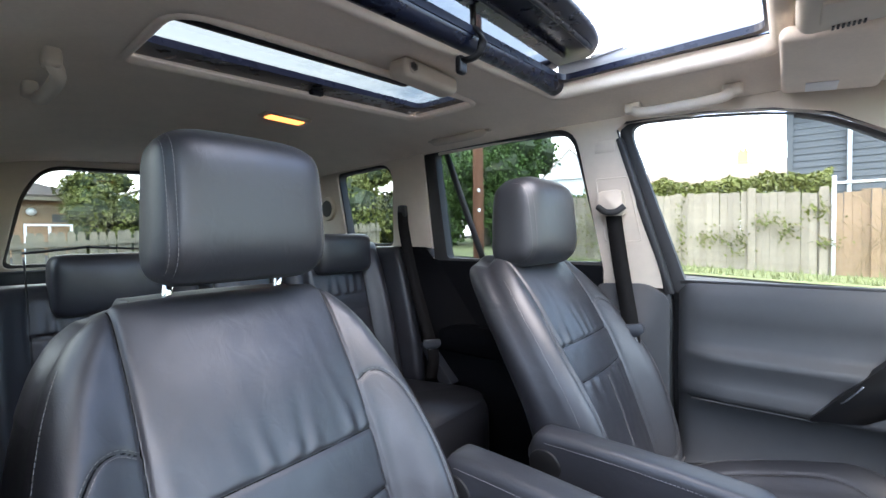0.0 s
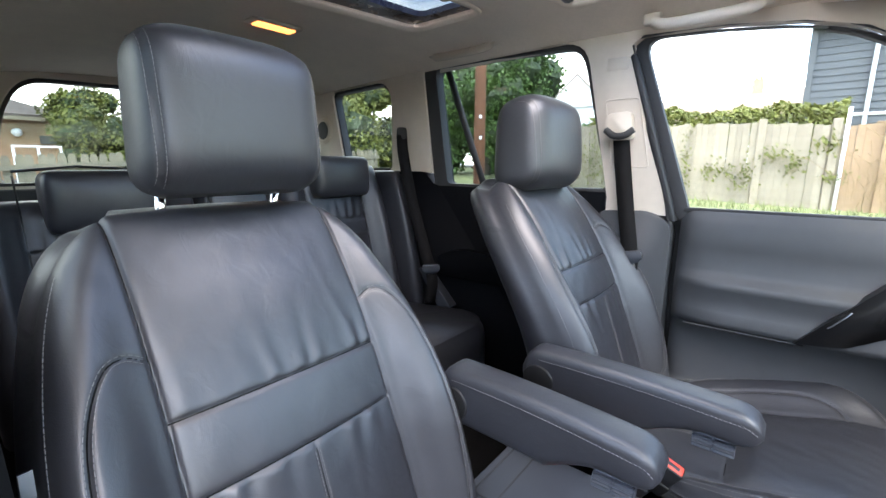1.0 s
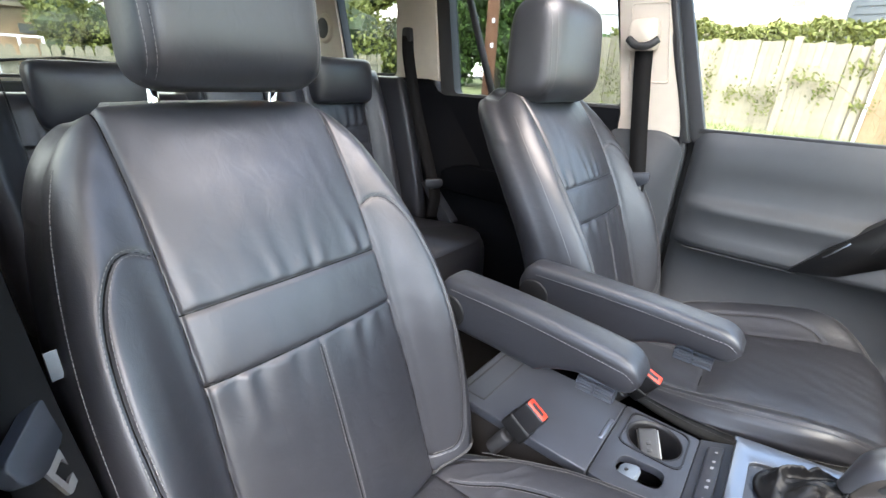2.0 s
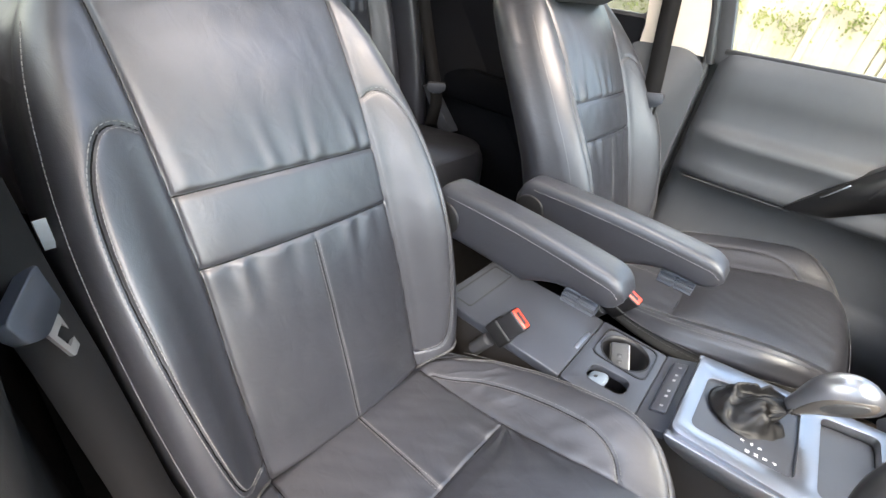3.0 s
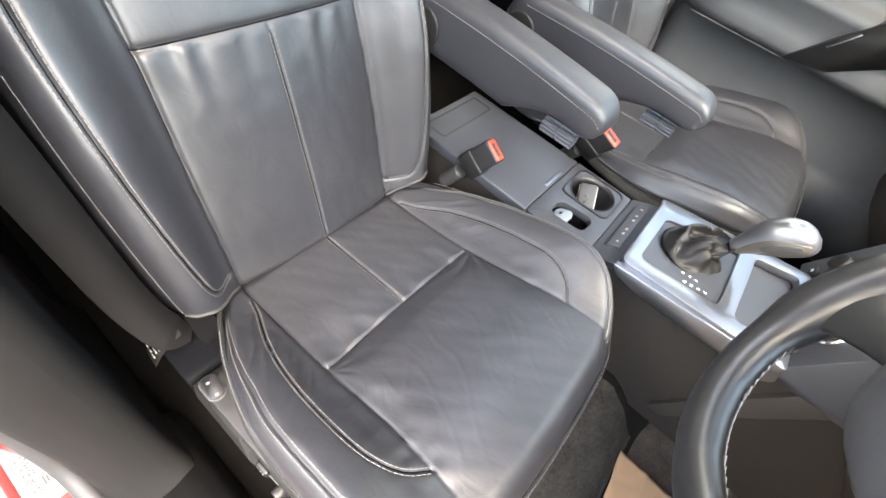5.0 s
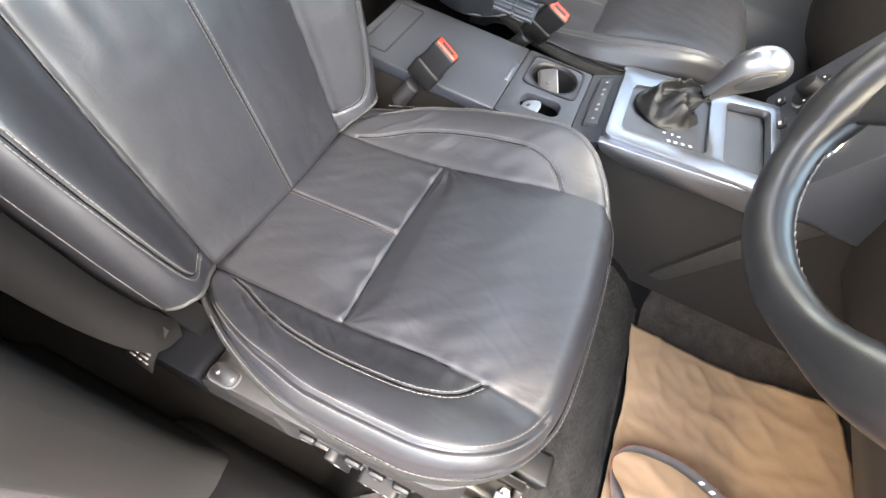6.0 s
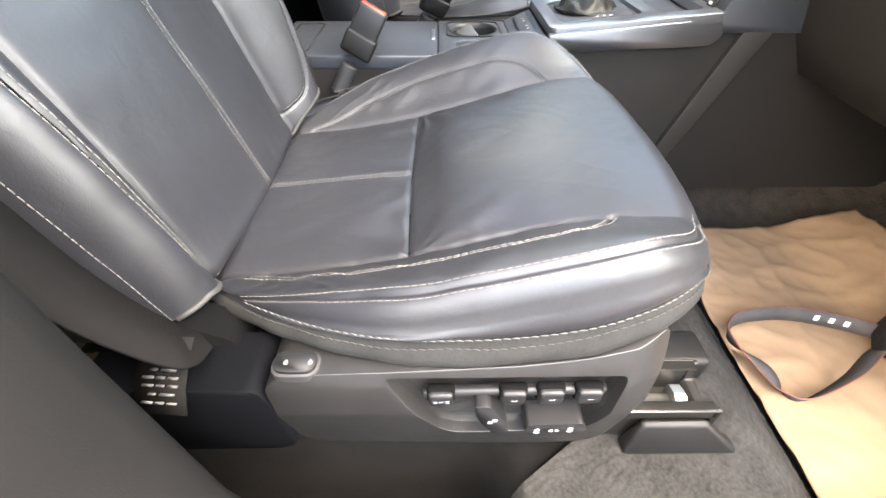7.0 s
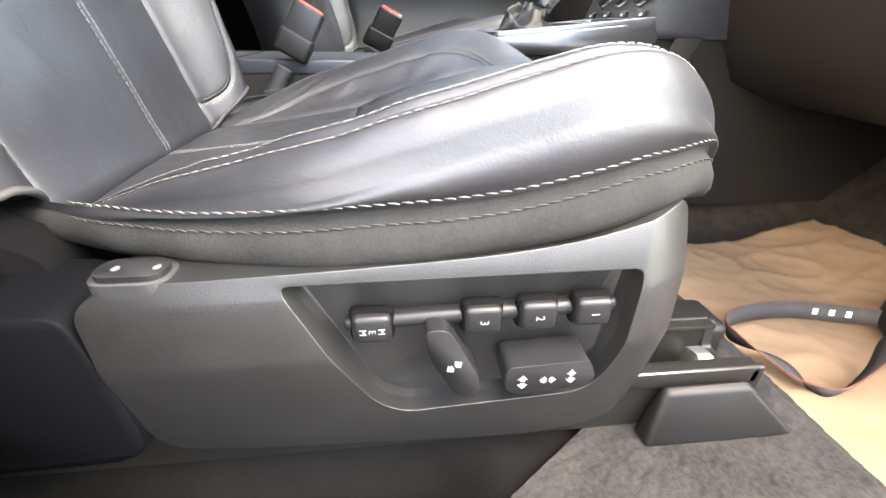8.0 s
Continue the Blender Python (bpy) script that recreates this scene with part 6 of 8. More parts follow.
# ---- centre console ----
SIDEPLASTIC = mat("brown_black_plastic", (0.013, 0.0112, 0.0100), 0.6, var=0.15, scale=40, bump=0.3, bscale=1000, spec=0.4, ridge=1.0)
C0, C1 = -0.088, 0.112
cons = thing("centre_console", (0.012, -0.3, FLOOR_Z), "dark grey centre console with cup holder and silver gear surround", "console")
cinv = Matrix.Translation((-0.012, 0.3, -FLOOR_Z))


def cons_part(name, bm, material, parent=None, label="", smooth=True):
    bmesh.ops.transform(bm, matrix=cinv, verts=bm.verts)
    return part(name, bm, material, parent or cons, label, smooth)


bm = bmesh.new()
prism(bm, [(0.08, 0.57), (0.075, 0.79), (0.05, 0.812), (-0.226, 0.812), (-0.228, 0.745), (-0.346, 0.745), (-0.348, 0.822), (-0.395, 0.838), (-0.66, 0.862), (-0.80, 0.90), (-1.42, 0.90), (-1.42, 0.57)], "x", C0, C1)
cons_part("console_body", bm, SIDEPLASTIC, smooth=False)
for a, b in ((C0, C0 + 0.008), (C1 - 0.008, C1)):
    bm = bmesh.new()
    box(bm, (a, -0.352, 0.74), (b, -0.222, 0.815))
    cons_part("console_cheek", bm, PLASTIC, smooth=False)
bm = bmesh.new()
box(bm, (C0 - 0.002, -0.2205, 0.806), (C1 + 0.002, 0.060, 0.828), 0.0035, 3)
lid = cons_part("lid", bm, CONSOLE, None, "dark sliding console lid")
bm = bmesh.new()
slab_with_holes(bm, rounded([(C0 + 0.02, -0.005), (C1 - 0.02, -0.005), (C1 - 0.02, 0.045), (C0 + 0.02, 0.045)], 0.008), [rounded([(C0 + 0.023, -0.002), (C1 - 0.023, -0.002), (C1 - 0.023, 0.042), (C0 + 0.023, 0.042)], 0.006)], "z", 0.8275, 0.8292)
cons_part("lid_groove", bm, RUBBER, lid, smooth=False)
bm = bmesh.new()
box(bm, (-0.006, -0.2160, 0.8262), (0.054, -0.2085, 0.8300), 0.0015, 2)
cons_part("lid_pull", bm, SILVER, lid, "thin silver pull")
# cup holder plate
bm = bmesh.new()
circ = [(0.056 + 0.045 * math.cos(a), -0.287 + 0.045 * math.sin(a)) for a in steps(0, math.tau, 41)[:-1]]
slot = rounded([(-0.056, -0.252), (-0.012, -0.252), (-0.004, -0.322), (-0.050, -0.322)], 0.018, 5)
slab_with_holes(bm, rounded([(C0 - 0.001, -0.222), (C1 + 0.001, -0.222), (C1 + 0.001, -0.350), (C0 - 0.001, -0.350)], 0.006, 3), [circ, slot], "z", 0.812, 0.828)
bevel_sharp(bm, 0.003, 2, 50)
cup_plate = cons_part("cup_plate", bm, CONSOLE)
bm = bmesh.new()
rings = [[(0.056 + r * math.cos(a), -0.287 + r * math.sin(a), z) for a in steps(0, math.tau, 41)[:-1]] for r, z in ((0.0465, 0.829), (0.044, 0.830), (0.042, 0.820), (0.039, 0.765), (0.034, 0.757))]
loft(bm, rings, cap=False)
bm.faces.new([v for v in bm.verts if v.co.z < 0.758])
bmesh.ops.recalc_face_normals(bm, faces=bm.faces)
cons_part("cup_well", bm, PLASTIC_SMOOTH, cup_plate)
bm = bmesh.new()
slab_with_holes(bm, rounded([(0.008, -0.236), (0.106, -0.236), (0.108, -0.338), (0.010, -0.340)], 0.02, 4), [rounded([(0.011, -0.239), (0.103, -0.239), (0.105, -0.335), (0.013, -0.337)], 0.018, 4)], "z", 0.828, 0.8302)
cons_part("cup_surround", bm, PLASTIC_SMOOTH, cup_plate, smooth=False)
bm = bmesh.new()
box(bm, (-0.055, -0.320, 0.752), (-0.004, -0.254, 0.757))
cons_part("slot_floor", bm, PLASTIC_SMOOTH, cup_plate, smooth=False)
# sloped switch plate
bm = bmesh.new()
prism(bm, [(-0.3505, 0.815), (-0.3505, 0.830), (-0.399, 0.851), (-0.399, 0.835)], "x", C0 - 0.001, C1 + 0.001, 0.002)
cons_part("switch_panel", bm, CONSOLE, smooth=False)
# switch strip
bm = bmesh.new()
box(bm, (-0.050, -0.386, 0.8325), (0.090, -0.364, 0.842), 0.002, 2, Matrix.Identity(4))
for v in bm.verts:
    v.co.z += -(v.co.y + 0.364) * 0.45
strip = cons_part("switch_strip", bm, CONSOLE)
for k, (xx, wdt) in enumerate(((-0.038, 0.004), (-0.012, 0.006), (0.003, 0.006), (0.034, 0.006), (0.050, 0.005), (0.074, 0.004))):
    bm = bmesh.new()
    box(bm, (xx - wdt / 2, -0.3785, 0.8502), (xx + wdt / 2, -0.3740, 0.8512), 0.001, 1)
    for v in bm.verts:
        v.co.z += -(v.co.y + 0.375) * 0.45 - 0.0025
    cons_part("switch_mark", bm, PALEPRINT, strip, smooth=False)


# silver gear surround, sloping up to the front
def slope(bm):
    for v in bm.verts:
        v.co.z += 0.860 + (-0.398 - v.co.y) * 0.10


BOOT = rounded([(-0.066, -0.418), (0.064, -0.418), (0.086, -0.545), (-0.066, -0.548)], 0.014, 4)
TRAY = rounded([(-0.070, -0.572), (0.094, -0.570), (0.104, -0.640), (-0.074, -0.640)], 0.012, 4)
bm = bmesh.new()
slab_with_holes(bm, rounded([(-0.094, -0.397), (0.114, -0.397), (0.126, -0.655), (-0.106, -0.655)], [0.016, 0.016, 0.006, 0.006], 4), [BOOT, TRAY], "z", -0.004, 0.010)
bevel_sharp(bm, 0.0035, 2, 50)
slope(bm)
surround = cons_part("gear_surround", bm, SILVER, None, "satin silver gear surround")
bm = bmesh.new()
prism(bm, rounded([(-0.392, 0.862), (-0.655, 0.888), (-0.665, 0.862), (-0.650, 0.848), (-0.450, 0.838), (-0.405, 0.846)], 0.006, 3), "x", -0.104, -0.090, 0.003)
cons_part("side_band", bm, SILVER, surround)
bm = bmesh.new()
prism(bm, rounded([(-0.392, 0.862), (-0.655, 0.888), (-0.665, 0.862), (-0.650, 0.848), (-0.450, 0.838), (-0.405, 0.846)], 0.006, 3), "x", 0.112, 0.124, 0.003)
cons_part("side_band", bm, SILVER, surround)
bm = bmesh.new()
prism(bm, BOOT, "z", -0.004, 0.004)
slope(bm)
plate = cons_part("gear_plate", bm, CONSOLE, surround, smooth=False)
GEAR_TEXT = Matrix.Rotation(radians(-6), 4, "X") @ Matrix.Rotation(radians(180), 4, "Z")
for k, c in enumerate("DNRP"):
    y = -0.493 - k * 0.0107
    m = Matrix.Translation(Vector((-0.0525 + 0.001 * k, y, 0.8647 + (-0.398 - y) * 0.10)) + Vector((-0.012, 0.3, -FLOOR_Z))) @ GEAR_TEXT
    text_obj(c, 0.0078, m, WHITE, plate, 0.0002)
for k in range(3):
    bm = bmesh.new()
    box(bm, (-0.0365, -0.4870 - k * 0.011, 0.0042), (-0.0325 - (0.002 if k != 1 else 0), -0.4825 - k * 0.011 - (0.0015 if k == 1 else 0), 0.0048))
    slope(bm)
    cons_part("gear_mark", bm, WHITE, plate, smooth=False)
bm = bmesh.new()
prism(bm, TRAY, "z", -0.030, -0.006)
slope(bm)
cons_part("tray", bm, CONSOLE, surround, "dark tray ahead of the gear lever", smooth=False)

gear = thing("gear_lever", (0.02, -0.49, 0.872), "silver automatic gear knob over a folded black leather boot", "gear lever")
neck = Vector((0.026, -0.030, 0.036))
axis = Vector((0.0, -0.600, 0.800))
spine = Vector((0.0, 0.800, 0.600))
rings = []
for k in range(30):
    t = k / 29
    r = lerp(0.050, 0.0135, min(1, t * 1.02) ** 0.72)
    fold = math.sin(math.pi * t) ** 0.8
    c = Vector((0.004, 0.008, 0.0)).lerp(neck, t ** 1.25) + Vector((0, 0.012 * fold, 0.010 * fold))
    ring = []
    for a in steps(0, math.tau, 57)[:-1]:
        w = 1 + fold * (0.13 * math.sin(2 * a + 4 * t + 1) + 0.11 * math.sin(3 * a - 6 * t) + 0.10 * noise.noise(Vector((math.cos(a) * 2, math.sin(a) * 2, t * 4))))
        ring.append(c + Vector((r * 1.08 * math.cos(a) * w, r * 1.12 * math.sin(a) * w, fold * (0.010 * math.sin(3 * a + 9 * t) + 0.012 * noise.noise(Vector((math.cos(a) * 3, math.sin(a) * 3, t * 5 + 4)))))))
    rings.append(ring)
bm = bmesh.new()
section_loft(bm, rings)
part("boot", bm, BOOTHIDE, gear, "folded black leather boot")
# knob: a long silver shell bent over the top, darker cheeks let into both sides
KNOB = [(0.0, 0.0125), (0.10, 0.0145), (0.25, 0.0195), (0.45, 0.0265), (0.62, 0.0295), (0.78, 0.0285), (0.89, 0.0240), (0.96, 0.016), (0.99, 0.009), (1.0, 0.002)]
KLEN = 0.112


def knob_mid(t):
    return neck + axis * (KLEN * t) + spine * (0.010 * math.sin(math.pi * t))


rings = []
for t in steps(0, 1, 34):
    c, r = knob_mid(t), pl(t, KNOB)
    rings.append([c + Vector((0.80 * r * math.copysign(abs(math.cos(a)) ** 0.8, math.cos(a)), 0, 0)) + spine * (r * 1.06 * math.sin(a)) for a in steps(0, math.tau, 41)[:-1]])
bm = bmesh.new()
section_loft(bm, rings)
knob = part("knob", bm, SILVER, gear, "satin silver gear knob")
CHEEK = mat("warm_grey_knob_plastic", (0.060, 0.054, 0.048), 0.42, var=0.08, scale=60)
for sg in (-1, 1):
    for name, lo, hi, out, low, high, material in (("knob_cheek", 0.01, 0.94, 0.0022, -1.03, 0.38, CHEEK), ("knob_inlay", 0.36, 0.86, 0.0038, -0.66, 0.14, DOORPLASTIC)):
        rows = []
        for t in steps(lo, hi, 30):
            c, r = knob_mid(t), pl(t, KNOB)
            e = math.sin(math.pi * (t - lo) / (hi - lo)) ** 0.45
            row = []
            for v in steps(0, 1, 14):
                h = lerp(lerp((low + high) / 2, low, e), lerp((low + high) / 2, high, e), v)
                cosv = math.sqrt(max(0.0, 1 - min(1.0, abs(h) / 1.06) ** 2)) ** 0.8
                edge_ = min(1, 8 * min(v, 1 - v)) * min(1, 4 * e)
                row.append(c + Vector((sg * (0.80 * r * cosv + out * edge_ - 0.0012), 0, 0)) + spine * (r * h))
            rows.append(row)
        bm, _ = grid_mesh(rows)
        bmesh.ops.recalc_face_normals(bm, faces=bm.faces)
        bmesh.ops.solidify(bm, geom=list(bm.faces), thickness=0.0008)
        part(name, bm, material, knob, "warm grey plastic side of the knob" if name == "knob_cheek" else "dark oval inlay")

# keys in the cup holder and slot
fob = thing("key_fob", (0.052, -0.285, 0.806), "black and silver key fob lying in the cup holder", "key")
rot = Matrix.Rotation(radians(28), 4, "Z") @ Matrix.Rotation(radians(-24), 4, "Y") @ Matrix.Rotation(radians(-20), 4, "X")
bm = bmesh.new()
box(bm, (-0.038, -0.017, -0.007), (0.038, 0.017, 0.007), 0.005, 3, rot)
part("body", bm, DOORPLASTIC, fob)
bm = bmesh.new()
box(bm, (-0.036, -0.0185, -0.003), (0.036, 0.0185, 0.003), 0.002, 2, rot)
part("edge", bm, STEEL, fob)
for k in range(3):
    bm = bmesh.new()
    box(bm, (-0.020 + k * 0.013, -0.004, 0.0068), (-0.013 + k * 0.013, 0.004, 0.0080), 0.001, 1, rot)
    part("button", bm, DOORPLASTIC, fob)
tok = thing("card_key", (-0.034, -0.272, 0.816), "pale blue plastic token in the console slot", "token")
bm = bmesh.new()
prism(bm, rounded([(-0.018, -0.016), (0.016, -0.018), (0.018, 0.014), (-0.016, 0.016)], 0.009, 5), "z", -0.004, 0.004, 0.002, 2)
bmesh.ops.transform(bm, matrix=Matrix.Rotation(radians(-25), 4, "X"), verts=bm.verts)
tb = part("token_body", bm, mat("pale_blue_plastic", (0.14, 0.17, 0.20), 0.4, var=0.05), tok)
bm = bmesh.new()
bmesh.ops.create_cone(bm, cap_ends=True, segments=16, radius1=0.0035, radius2=0.0035, depth=0.001, matrix=Matrix.Rotation(radians(-25), 4, "X") @ Matrix.Translation((0.002, 0.002, 0.0045)))
part("hole_mark", bm, RUBBER, tb)

# grey brace on the console's side
brace = thing("console_brace", (-0.095, -0.66, 0.74), "grey plastic brace beside the console in the footwell", "trim")
bm = bmesh.new()
prism(bm, rounded([(-0.748, 0.868), (-0.700, 0.868), (-0.615, 0.62), (-0.645, 0.62)], 0.006, 3), "x", -0.098, -0.086, 0.005, 3)
bmesh.ops.transform(bm, matrix=Matrix.Translation((0.095, 0.66, -0.74)), verts=bm.verts)
part("bar", bm, mat("mid_grey_plastic", (0.020, 0.0175, 0.0155), 0.6, var=0.1), brace)

# ---- dashboard, steering wheel, windscreen ----
DASHMAT = mat("dark_brown_grey_plastic", (0.023, 0.0192, 0.0165), 0.5, var=0.12, scale=30, bump=0.25, bscale=1000, ridge=1.0)
dash = thing("dashboard", (0.03, -1.0, 0.9), "dark plastic dashboard with round climate dials", "dashboard")
dinv = Matrix.Translation((-0.03, 1.0, -0.9))


def dash_part(name, bm, material, parent=None, label="", smooth=True):
    bmesh.ops.transform(bm, matrix=dinv, verts=bm.verts)
    return part(name, bm, material, parent or dash, label, smooth)


bm = bmesh.new()
secs = []
for x in steps(-0.69, 0.72, 30):
    k = 0.03 * math.cos((x - MID) * 2.2)
    secs.append([(x, y - k, z) for y, z in ((-0.800, 0.800), (-0.762, 0.86), (-0.730, 0.98), (-0.725, 1.10), (-0.755, 1.165), (-0.85, 1.205), (-1.05, 1.205), (-1.34, 1.17), (-1.40, 1.10), (-1.40, 0.78), (-1.10, 0.755), (-0.90, 0.765))])
section_loft(bm, secs)
dash_part("dash_body", bm, DASHMAT)
bm = bmesh.new()
prism(bm, rounded([(-0.645, 0.872), (-0.668, 0.865), (-0.80, 0.865), (-0.80, 1.14), (-0.750, 1.14)], 0.008, 3), "x", -0.098, 0.176, 0.008, 3)
stack = dash_part("climate_panel", bm, CONSOLE, None, "blue-black climate control panel")
nrm = Vector((0, 0.93, 0.365)).normalized()
fr = Matrix(((1, 0, 0, 0), (0, -nrm.z, nrm.y, 0), (0, nrm.y, nrm.z, 0), (0, 0, 0, 1)))
for xx in (-0.030, 0.040, 0.110):
    o = Vector((xx, -0.672, 0.942))
    for nm, r1, r2, h, mm in (("dial_ring", 0.033, 0.031, 0.006, CHROME), ("dial_face", 0.029, 0.029, 0.009, PLASTIC_SMOOTH), ("dial_knob", 0.017, 0.015, 0.026, PLASTIC)):
        bm = bmesh.new()
        bmesh.ops.create_cone(bm, cap_ends=True, segments=36, radius1=r1, radius2=r2, depth=h, matrix=Matrix.Translation(o + nrm * h / 2) @ fr)
        bevel_sharp(bm, 0.0015)
        dash_part(nm, bm, mm, stack)
    for a in range(7):
        an = radians(-120 + a * 40)
        bm = bmesh.new()
        box(bm, (-0.0012, -0.0012, 0), (0.0012, 0.0012, 0.0006))
        bmesh.ops.transform(bm, matrix=Matrix.Translation(o + nrm * 0.0092) @ fr @ Matrix.Translation((0.023 * math.sin(an), 0.023 * math.cos(an), 0)), verts=bm.verts)
        dash_part("dial_mark", bm, WHITE, stack, smooth=False)
for k in range(4):
    o = Vector((-0.062 + k * 0.066, -0.654, 0.898))
    bm = bmesh.new()
    box(bm, (-0.011, -0.008, -0.002), (0.011, 0.008, 0.004), 0.002, 2)
    bmesh.ops.transform(bm, matrix=Matrix.Translation(o) @ fr, verts=bm.verts)
    b = dash_part("climate_button", bm, PLASTIC_SMOOTH, stack)
    bm = bmesh.new()
    box(bm, (-0.004, -0.002, 0.0042), (0.004, 0.002, 0.0047))
    bmesh.ops.transform(bm, matrix=Matrix.Translation(o) @ fr, verts=bm.verts)
    dash_part("button_mark", bm, WHITE, b, smooth=False)

wheel = thing("steering_wheel", (-0.40, -0.588, 1.22), "black leather steering wheel with pale stitching", "steering wheel")
WT = Matrix.Rotation(radians(30), 4, "X")
R0, RT = 0.1805, 0.0155


def wp(a, ang, rad=R0, tube_r=RT):
    """Point on the rim at angle a, ang round its section."""
    c = Vector((math.cos(a), 0, math.sin(a)))
    return WT @ (c * (rad + tube_r * math.cos(ang)) + Vector((0, tube_r * 1.08 * math.sin(ang), 0)))


rings = []
for a in steps(0, math.tau, 121)[:-1]:
    thick = RT * (1 + 0.16 * math.exp(-((math.degrees(a) - 20) / 16) ** 2) + 0.16 * math.exp(-((math.degrees(a) - 160) / 16) ** 2))
    sp = min(abs((math.degrees(a) - q + 180) % 360 - 180) for q in (258, 282, 75, 105))
    thick *= 1 - 0.05 * math.exp(-(sp / 0.9) ** 2)
    for q in (218, 322):
        thick *= 1 + 0.42 * math.exp(-((math.degrees(a) - q) / 17) ** 4)
    rings.append([wp(a, k, R0, thick) for k in steps(0, math.tau, 21)[:-1]])
bm = bmesh.new()
loft(bm, rings + [rings[0]], cap=False)
bmesh.ops.recalc_face_normals(bm, faces=bm.faces)
part("rim", bm, RIMHIDE, wheel, "worn smooth black leather rim")
bm = bmesh.new()
for d in range(0, 360, 3):
    if 190 < d < 350 or d < 50 or d > 130:
        a = radians(d)
        tube(bm, [wp(a, math.pi + 0.75, R0, RT * 1.02), wp(a + 0.030, math.pi + 0.35, R0, RT * 1.03)], 0.0008, 5)
part("rim_stitching", bm, THREAD, wheel, "pale zigzag stitching inside the rim")
# hub pad and spokes
bm = bmesh.new()
rings = []
for r, h in ((0.098, -0.040), (0.100, 0.0), (0.097, 0.016), (0.078, 0.026), (0.03, 0.031), (0.001, 0.032)):
    rings.append([WT @ Vector((r * 1.05 * math.cos(a), h - 0.012, r * 0.95 * math.sin(a) - 0.008)) for a in steps(0, math.tau, 41)[:-1]])
loft(bm, rings)
bmesh.ops.recalc_face_normals(bm, faces=bm.faces)
part("hub_pad", bm, CONSOLE, wheel, "dark grey airbag cover")
for a0, wid in ((radians(5), 0.030), (radians(175), 0.030), (radians(220), 0.0245), (radians(320), 0.0245)):
    bm = bmesh.new()
    rings = []
    for t in steps(0, 1, 14):
        r = lerp(0.060, 0.178, t)
        wd = wid * (1 + 0.5 * (2 * t - 1) ** 2)
        ax = Vector((math.cos(a0), 0, math.sin(a0)))
        tn = Vector((-math.sin(a0), 0, math.cos(a0)))
        rings.append([WT @ (ax * r + tn * (wd * math.cos(q)) + Vector((0, 0.010 * math.sin(q) - 0.012 * (1 - t), 0))) for q in steps(0, math.tau, 17)[:-1]])
    section_loft(bm, rings)
    sp = part("spoke", bm, RIMHIDE if wid < 0.025 else PLASTIC_SMOOTH, wheel)
    if wid > 0.025:
        for k in range(3):
            bm = bmesh.new()
            ax = Vector((math.cos(a0), 0, math.sin(a0)))
            o = WT @ (ax * (0.098 + 0.018 * k) + Vector((0, 0.006, 0)))
            bmesh.ops.create_cone(bm, cap_ends=True, segments=20, radius1=0.007, radius2=0.006, depth=0.010, matrix=Matrix.Translation(o) @ WT @ Matrix.Rotation(radians(-90), 4, "X"))
            part("spoke_button", bm, SILVER if k == 1 else PLASTIC, sp)
bm = bmesh.new()
rings = []
for t in steps(0, 1, 10):
    c = WT @ Vector((0, -0.05 - 0.20 * t, -0.01))
    rr = lerp(0.055, 0.075, t)
    rings.append([c + Vector((rr * math.copysign(abs(math.cos(a)) ** 0.6, math.cos(a)), 0, rr * 0.8 * math.copysign(abs(math.sin(a)) ** 0.6, math.sin(a)))) for a in steps(0, math.tau, 25)[:-1]])
section_loft(bm, rings)
part("column_shroud", bm, DASHMAT, wheel, "dark steering column shroud")

# closed nose of the cabin
nose = thing("bulkhead", (0, 0, 0), "dark bulkhead and windscreen at the cabin's front", "wall", kind="structure")
bm = bmesh.new()
box(bm, (-0.72, -1.52, 0.50), (0.79, -1.44, 1.20))
part("firewall", bm, CARPET, nose, smooth=False)
bm = bmesh.new()
prism(bm, [(-1.50, 0.50), (-1.02, 0.50), (-1.02, 1.20), (-1.30, 1.26), (-1.50, 1.20)], "x", -0.76, -0.695)
part("kick_panel", bm, PLASTIC, nose, smooth=False)
bm = bmesh.new()
prism(bm, [(-1.50, 0.50), (-1.06, 0.50), (-1.06, 1.25), (-1.50, 1.20)], "x", 0.70, 0.79)
part("kick_panel", bm, PLASTIC, nose, smooth=False)
bm = bmesh.new()
loft(bm, [[(-0.63, -0.70, 1.735), (0.70, -0.70, 1.800), (0.74, -1.38, 1.20), (-0.67, -1.38, 1.20)], [(-0.63, -0.704, 1.741), (0.70, -0.704, 1.806), (0.74, -1.385, 1.206), (-0.67, -1.385, 1.206)]])
bmesh.ops.recalc_face_normals(bm, faces=bm.faces)
part("windscreen_pane", bm, GLASS, nose, smooth=False).visible_shadow = False

# ---- things on the floor ----
def crumple(x, y, k):
    v = noise.noise(Vector((x * 7, y * 7, k))) * 0.006
    r = noise.noise(Vector((x * 16 + 3, y * 13, k + 4)))
    v += 0.005 * (1 - abs(r)) ** 4
    r2 = noise.noise(Vector((x * 28 - y * 12, y * 22, k + 9)))
    return v + 0.002 * (1 - abs(r2)) ** 5


